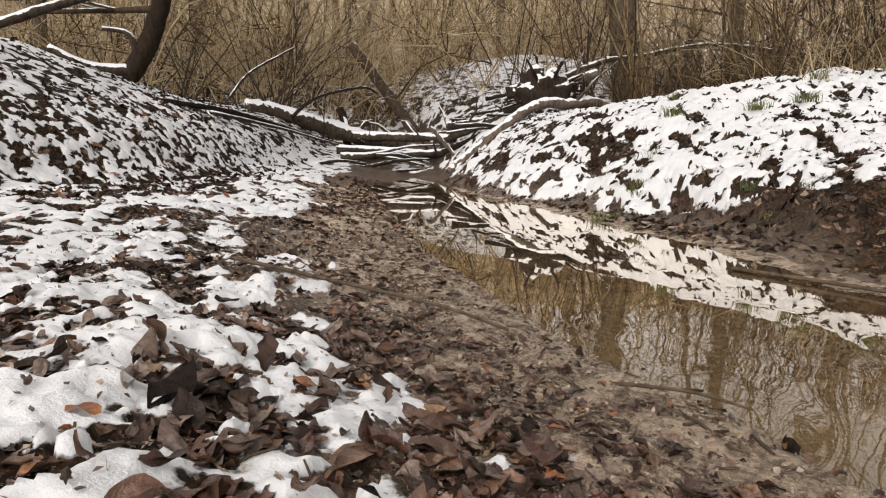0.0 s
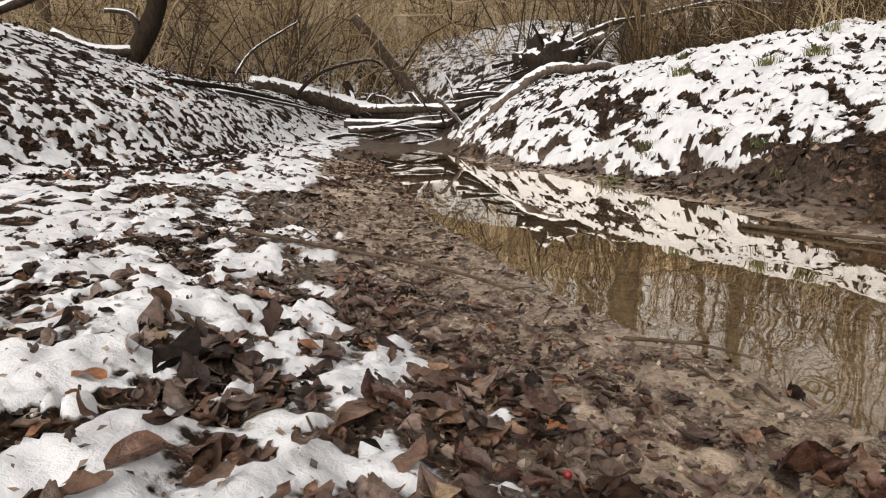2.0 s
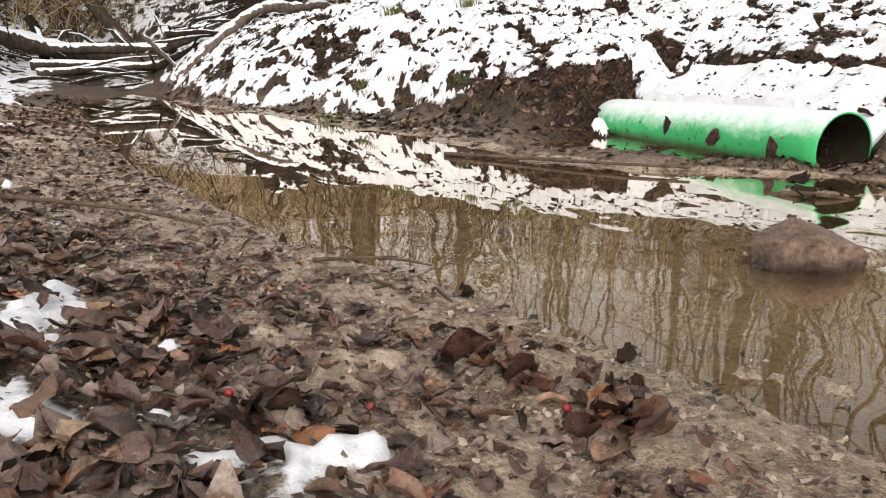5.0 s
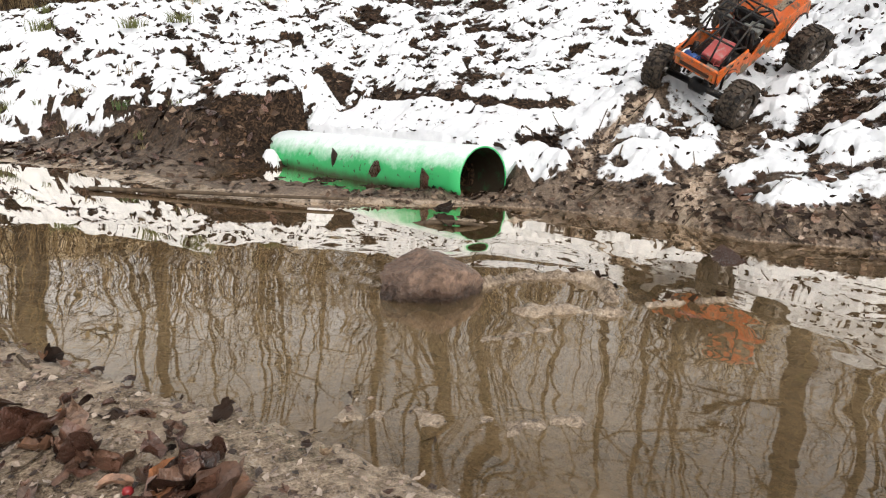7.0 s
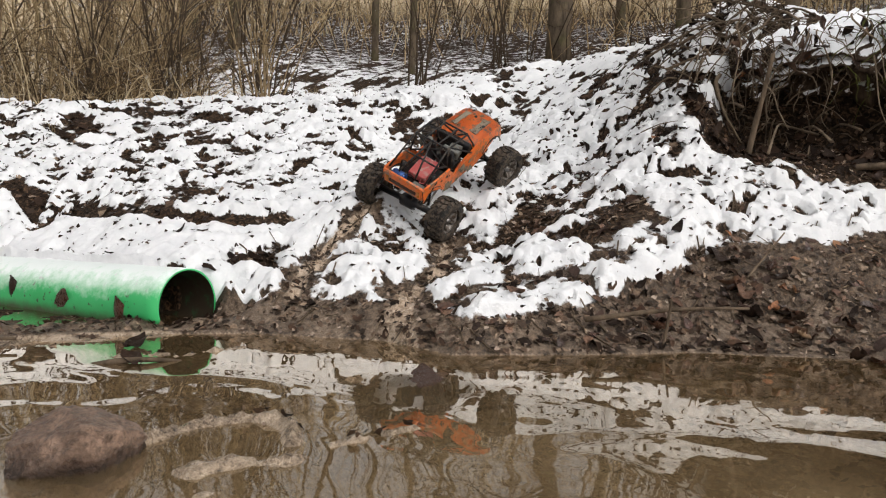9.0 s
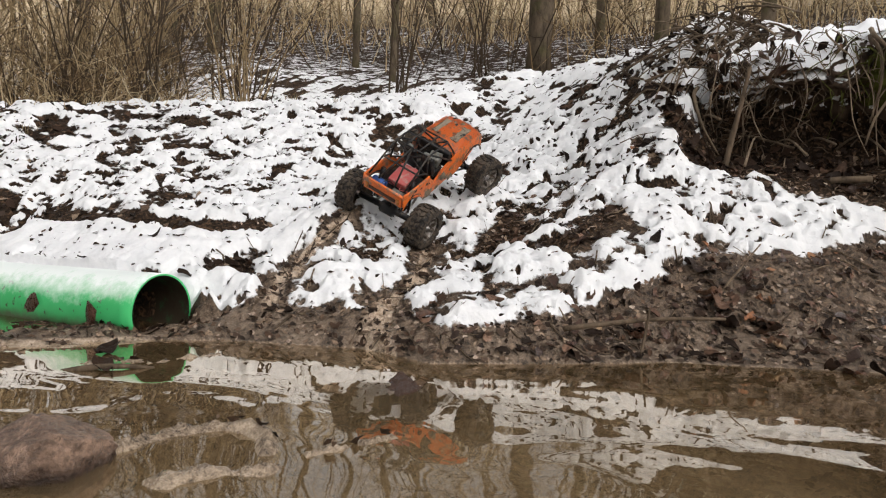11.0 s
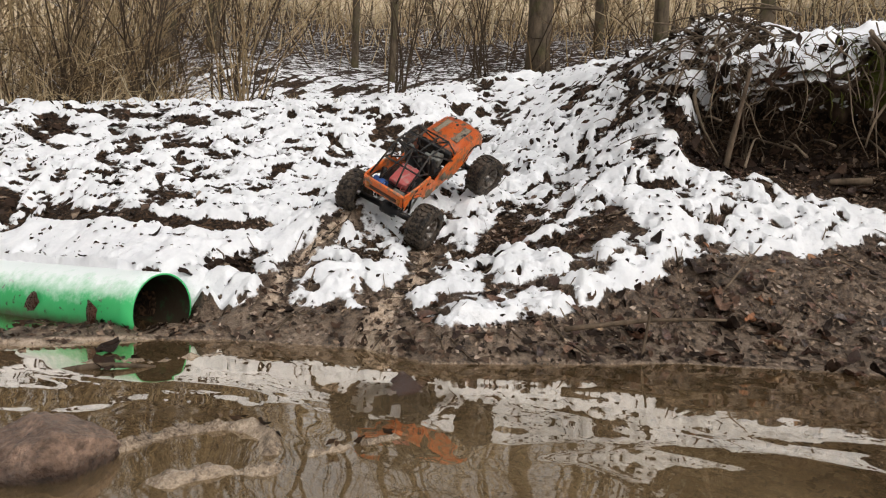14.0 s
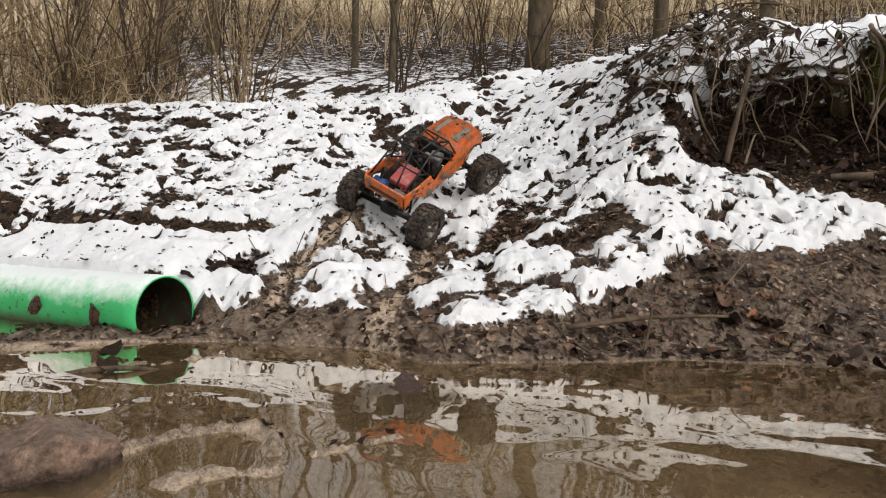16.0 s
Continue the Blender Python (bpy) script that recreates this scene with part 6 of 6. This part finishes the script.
def tuft(x, y, blades, tall, material, label, seed, spread_r=0.03):
    rng, out = random.Random(seed), []
    z = height(x, y) - 0.005
    for _ in range(blades):
        a, q = rng.uniform(0, 6.28), rng.uniform(0, spread_r)
        p = Vector((x + q * math.cos(a), y + q * math.sin(a), z))
        w = Vector((math.cos(a), math.sin(a), 0)) * rng.uniform(0.0, 0.55) + Vector((rng.uniform(-0.3, 0.3), rng.uniform(-0.3, 0.3), 0))
        h = tall * rng.uniform(0.5, 1.1)
        out.append(tube([p, p + Vector((0, 0, h * 0.6)) + w * h * 0.3, p + Vector((0, 0, h * 0.8)) + w * h], [0.0016, 0.0012, 0.0004], 3, False))
    return tagged(part("grass_tuft", merge(out), material), label, "grass")


GRASS = plain_material("winter_grass", (0.12, 0.13, 0.032), 0.7, 0.0, 0.0, scale=60)
STRAW = plain_material("dry_grass", (0.21, 0.16, 0.085), 0.8, 0.0, 0.0, scale=60)
GREEN = plain_material("fresh_green", (0.07, 0.12, 0.03), 0.6, 0.0, 0.0, scale=60)
for n, (x, y, count, tall) in enumerate(((1.10, 3.46, 60, 0.07), (1.38, 3.14, 70, 0.06), (1.55, 3.05, 60, 0.06), (0.62, 2.72, 40, 0.05), (0.85, 3.0, 40, 0.05), (1.7, 3.3, 50, 0.07), (2.0, 3.2, 60, 0.08), (1.25, 3.9, 50, 0.07), (0.95, 3.2, 40, 0.05))):
    tuft(x, y, count, tall, GRASS, "mossy green grass tuft showing through the snow", 400 + n, 0.06)
for n, (x, y) in enumerate(((2.72, 2.62), (2.9, 2.35), (2.55, 2.8), (2.4, 2.95), (3.1, 2.1), (1.28, 2.5), (1.15, 2.62), (2.95, 1.75), (2.1, 2.6), (1.75, 2.5))):
    tuft(x, y, 9, 0.06, STRAW, "dry straw-coloured grass blades in the snow", 430 + n, 0.04)
tuft(1.06, 2.44, 40, 0.04, GREEN, "small fresh green plant at the water's edge", 460, 0.03)

# Sticks along the shores and in the water.
for n, (pts, r, text, mat) in enumerate((
    (((0.72, 1.72, 0.005), (0.85, 1.53, 0.010), (0.97, 1.34, 0.014), (1.08, 1.2, 0.016)), 0.006, "long thin stick lying at the water's edge", ROOT_DARK),
    (((-0.42, 1.38, 0.10), (-0.2, 1.27, 0.075), (0.0, 1.13, 0.06), (0.1, 1.02, 0.05)), 0.005, "thin dark stick lying across the muddy bank", ROOT_DARK),
    (((1.08, 0.99, -0.006), (1.10, 0.95, 0.004), (1.13, 0.91, 0.006), (1.17, 0.88, -0.002)), 0.007, "short wet stick breaking the water's surface", ROOT_DARK),
    (((1.70, 0.17, 0.0), (1.715, 0.165, 0.05), (1.72, 0.16, 0.10)), 0.004, "thin upright stick at the shore", ROOT_DARK),
    (((1.95, 0.06, 0.10), (1.98, 0.02, 0.16), (2.02, -0.02, 0.22)), 0.003, "thin pale twig on the muddy bank", ROOT),
    (((1.62, 0.52, 0.035), (1.66, 0.45, 0.045), (1.70, 0.36, 0.05)), 0.005, "dark stick under the snow's edge", ROOT_DARK),
    (((1.62, 0.30, 0.06), (1.74, 0.16, 0.075), (1.84, 0.03, 0.075)), 0.006, "dark stick half sunk in the muddy shore", ROOT_DARK),
    (((0.22, 0.83, 0.035), (0.30, 0.80, 0.035), (0.35, 0.76, 0.03)), 0.003, "small twig lying on wet silt", ROOT_DARK),
)):
    tagged(part("stick", tube(bent(pts, 3), list(np.linspace(r, r * 0.5, 3 * (len(pts) - 1) + 1)), 6), mat), text, "stick")

def twig_litter(count, area, size, seed, material, label):
    """Short wet twigs strewn flat on bare mud."""
    rng = np.random.default_rng(seed)
    x, y = rng.uniform(area[0], area[1], 6 * count), rng.uniform(area[2], area[3], 6 * count)
    z, snow = lie(x, y)[:2]
    ok = np.flatnonzero((snow < 0.4) & (z > 0.004))[:count]
    n = len(ok)
    a, long, r = rng.uniform(0, 6.283, n), rng.uniform(*size, n), rng.uniform(0.0007, 0.0022, n)
    t = np.array((-0.5, -0.17, 0.17, 0.5))[:, None]
    px = x[ok] + t * long * np.cos(a) + rng.uniform(-0.05, 0.05, (4, n)) * long
    py = y[ok] + t * long * np.sin(a) + rng.uniform(-0.05, 0.05, (4, n)) * long
    pz = np.maximum(lie(px, py)[0].reshape(4, n), 0.0) + 0.003
    out = [tube([(px[k, m], py[k, m], pz[k, m]) for k in range(4)], [r[m], r[m], r[m] * 0.9, r[m] * 0.5], 4, False) for m in range(n)]
    tagged(part("twig_litter", merge(out), material), label, "twigs", kind="stuff")


twig_litter(170, (1.45, 2.6, -0.5, 1.2), (0.02, 0.11), 701, ROOT_DARK, "thin wet twigs strewn over the muddy shore")
twig_litter(60, (1.45, 2.6, -0.5, 0.9), (0.02, 0.08), 702, ROOT, "pale thin twigs strewn over the muddy shore")
twig_litter(150, (-0.3, 0.5, 0.25, 2.4), (0.015, 0.07), 703, ROOT_DARK, "thin wet twigs among the leaves on the bank")

# The tangle of fine roots and moss that hangs from the lip.
rng, fringe, strands, dark = random.Random(515), [], [], []
for k in range(640):
    y = rng.uniform(-0.9, 0.16)
    p = Vector((2.545 + rng.uniform(-0.05, 0.05), y, 0.70 + rng.gauss(0, 0.055)))
    pts, d = [p], Vector((rng.uniform(-0.5, 0.1), rng.uniform(-0.9, 0.9), rng.uniform(-0.8, 0.3))).normalized()
    for _ in range(4):
        d = (d + Vector((rng.uniform(-0.3, 0.2), rng.uniform(-0.6, 0.6), -0.35))).normalized()
        p = p + d * rng.uniform(0.010, 0.035)
        pts.append(p)
    r = rng.uniform(0.0008, 0.0024)
    (strands if y < -0.12 and k % 2 == 0 else dark if k % 3 else fringe).append(tube(pts, [r, r, r * 0.8, r * 0.7, r * 0.4], 3, False))
part("root_fringe", merge(fringe), ROOT, overhang, "tangled fringe of fine pale roots")
part("root_fringe", merge(dark), ROOT_DARK, overhang, "matted dark rootlets")
clump = bmesh.new()
bmesh.ops.create_icosphere(clump, subdivisions=4, radius=1.0)
for v in clump.verts:
    c = v.co.copy()
    k = 1 + 0.3 * noise.noise(c * 2.5) + 0.22 * noise.noise(c * 7) + 0.12 * noise.noise(c * 17)
    v.co = Vector((2.60 + c.x * 0.075 * k, -0.33 + c.y * 0.12 * k, 0.655 + c.z * 0.095 * k))
part("moss_clump", clump, MOSS, overhang, "dark green moss clump on the lip")
part("moss", merge(strands), MOSS, overhang, "hanging green moss strands")
brush = []
for k in range(230):
    x, y = rng.gauss(2.74, 0.12), rng.gauss(0.14, 0.15)
    p = Vector((x, y, height(x, y) + rng.uniform(0.0, 0.07)))
    a = rng.uniform(0, 6.28)
    d = Vector((math.cos(a), math.sin(a), rng.uniform(-0.2, 0.6))) * rng.uniform(0.02, 0.06)
    brush.append(tube(bent([p - d, p + Vector((0, 0, rng.uniform(0, 0.03))), p + d], 2), [0.0022, 0.0021, 0.0018, 0.0014, 0.0006], 4, False))
tagged(part("brush", merge(brush), ROOT_DARK), "dark tangled brushwood on the mound", "brushwood", kind="stuff")

# Larger leaves that stand out on the near bank.
SINGLE_NEAR = (
    (-0.395, 0.675, 0.085, 0.065, 0.5, 15, 14, LEAF_DARK, "dark brown leaf standing in the snow"),
    (-0.205, 0.805, 0.085, 0.05, 1.1, 100, 26, LEAF_BROWN, "pointed brown leaf propped up in the snow"),
    (-0.247, 0.629, 0.10, 0.06, 1.0, 70, 14, LEAF_DARK, "dark curled leaf propped in the snow"),
    (-0.225, 0.60, 0.08, 0.05, 0.8, 130, 18, LEAF_BROWN, "golden brown leaf propped in the snow"),
    (0.036, 0.54, 0.085, 0.04, 0.5, 10, 5, LEAF_BROWN, "orange-brown leaf lying on the leaf litter"),
    (-0.018, 0.477, 0.05, 0.04, 0.2, 40, 6, LEAF_BROWN, "small yellow-brown leaf on the leaf litter"),
    (0.372, 0.705, 0.04, 0.03, 1.0, 90, 12, LEAF_DARK, "small dark leaf at the water's edge"),
    (0.44, 0.49, 0.045, 0.035, 1.0, 30, 10, LEAF_DARK, "small dark leaf in the shallows"),
)
SINGLE_FAR = (
    (1.20, 1.03, 0.07, 0.05, 1.0, 10, 4, LEAF_DARK, "wet dark leaf caught on a stick in the water"),
    (1.115, 0.935, 0.06, 0.04, 1.2, 80, 4, LEAF_DARK, "wet dark leaf caught on a stick in the water"),
    (0.83, 3.0, 0.12, 0.10, 0.5, 20, 30, LEAF_BROWN, "pale brown leaf at the foot of the bank"),
    (1.93, 0.04, 0.10, 0.07, 0.6, 20, 10, LEAF_BROWN, "orange-brown leaf on the muddy bank"),
    (1.98, 0.10, 0.09, 0.06, 0.6, 80, 12, LEAF_BROWN, "reddish brown leaf on the muddy bank"),
    (2.13, 0.075, 0.06, 0.04, 0.3, 20, 8, LEAF_BROWN, "light brown leaf lying on the snow"),
    (3.0, 2.2, 0.10, 0.06, 0.6, 30, 12, LEAF_BROWN, "light brown leaf lying on the snow"),
    (2.95, 2.05, 0.08, 0.05, 0.6, 60, 12, LEAF_BROWN, "light brown leaf lying on the snow"),
)
for n, (x, y, long, broad, curl, turn_z, tip, mat, text) in enumerate(SINGLE_NEAR + SINGLE_FAR):
    long, broad = (0.62 * long, 0.62 * broad) if y < 1.2 and x < 0.6 else (0.8 * long, 0.8 * broad)
    v, f = leaf_shape(long, broad, n % 3 == 1, curl * 0.35, 0.4, random.Random(600 + n), 0.13)
    ob = part("leaf", (v, f), mat)
    ob.matrix_world = pose(x, y, max(height(x, y), 0.0) + 0.004 + 0.4 * long * math.sin(radians(tip)), 0, -tip, turn_z)
    tagged(ob, text, "leaf")
# Two heaps of curled leaves on the silt.
rng = random.Random(640)
for cx, cy, count in ((0.296, 0.52, 7), (0.312, 0.478, 4), (0.355, 0.415, 8), (0.372, 0.378, 5), (0.29, 0.60, 2), (0.365, 0.47, 2), (1.925, 0.055, 5), (1.905, 0.01, 5), (1.885, -0.07, 6), (1.90, -0.125, 5), (1.75, 0.205, 5), (1.82, -0.17, 4), (1.97, -0.03, 3)):
    for k in range(count):
        x, y = cx + rng.gauss(0, 0.017), cy + rng.gauss(0, 0.014 if cx < 1 else 0.028)
        long = rng.uniform(0.028, 0.052)
        v, f = leaf_shape(long, long * rng.uniform(0.55, 0.9), k % 2 == 0, rng.uniform(0.4, 1.3), rng.uniform(-0.3, 0.9), rng, 0.12)
        ob = part("leaf", (v, f), (LEAF_DARK if cx > 1 and cy != 0.055 and k % 2 else LEAF_RED) if k % 4 else LEAF_BROWN)
        ob.matrix_world = pose(x, y, max(height(x, y), 0.0) + 0.003 + 0.0022 * k, rng.uniform(-22, 22), rng.uniform(-22, 22), rng.uniform(0, 360))
        tagged(ob, "crumpled red-brown leaf in a heap on wet silt" if cx < 1 else "crumpled wet leaf in a heap on the muddy shore", "leaf", "curled leaves on the silt" if cx < 1 else "curled leaves on the shore")
# Grass and rootlets on the eroded face of the bank.
for n in range(15):
    y = rng.uniform(1.75, 3.3)
    x = float(np.interp(y, RIGHT_Y, RIGHT_X)) + rng.uniform(0.12, 0.30)
    tuft(x, y, 12, rng.uniform(0.02, 0.045), (GRASS, STRAW, ROOT_DARK)[n % 3], ("short green grass on the eroded bank", "dry grass blades on the eroded bank", "dark rootlets in the eroded bank")[n % 3], 470 + n, 0.035)
BERRY = plain_material("red_berry", (0.27, 0.02, 0.022), 0.35)
for x, y in ((0.196, 0.454), (0.34, 0.42), (0.10, 0.50)):
    bm = bmesh.new()
    bmesh.ops.create_uvsphere(bm, u_segments=12, v_segments=8, radius=0.0038)
    for v in bm.verts:
        v.co.z *= 0.85 + (0.1 if v.co.z > 0 else 0)
    ob = part("berry", bm, BERRY)
    ob.matrix_world = pose(x, y, height(x, y) + 0.007)
    tagged(ob, "small red berry lying on the mud", "berry")

# The leaves nearest to the path, each one by itself.
shapes = [mesh_of("leaf", v, f, LEAF_BROWN) for v, f in LEAVES]
red_shapes = [mesh_of("leaf", v, f, LEAF_RED) for v, f in LEAVES]
pale_shapes = [mesh_of("leaf", v, f, LEAF_PALE) for v, f in LEAVES]
rng = random.Random(97)
for p, m, k, s in litter(420, (-0.25, 0.36, 0.24, 0.72), lambda x, y, sn, w: 0.05 if sn > 0.5 else 0.6 * float(smooth(0.10, 0.28, np.interp(y, LEFT_Y, LEFT_X) - x)), 0.35, (0.65, 1.05), 98)[:120]:
    ob = part("leaf", rng.choice((red_shapes, pale_shapes, shapes))[k], parent=ground)
    ob.matrix_basis = Matrix.Translation(p + Vector((0, 0, 0.005))) @ m.to_4x4() @ Matrix.Diagonal((s, s, s, 1))
for p, m, k, s in litter(520, (-0.55, 0.5, 0.3, 1.15), lambda x, y, sn, w: 0.09 if sn > 0.5 else 0.75, 0.35, (0.35, 0.75), 91)[:180]:
    ob = part("leaf", shapes[k], parent=ground)
    ob.matrix_basis = Matrix.Translation(p + Vector((0, 0, 0.004))) @ m.to_4x4() @ Matrix.Diagonal((s, s, s, 1))
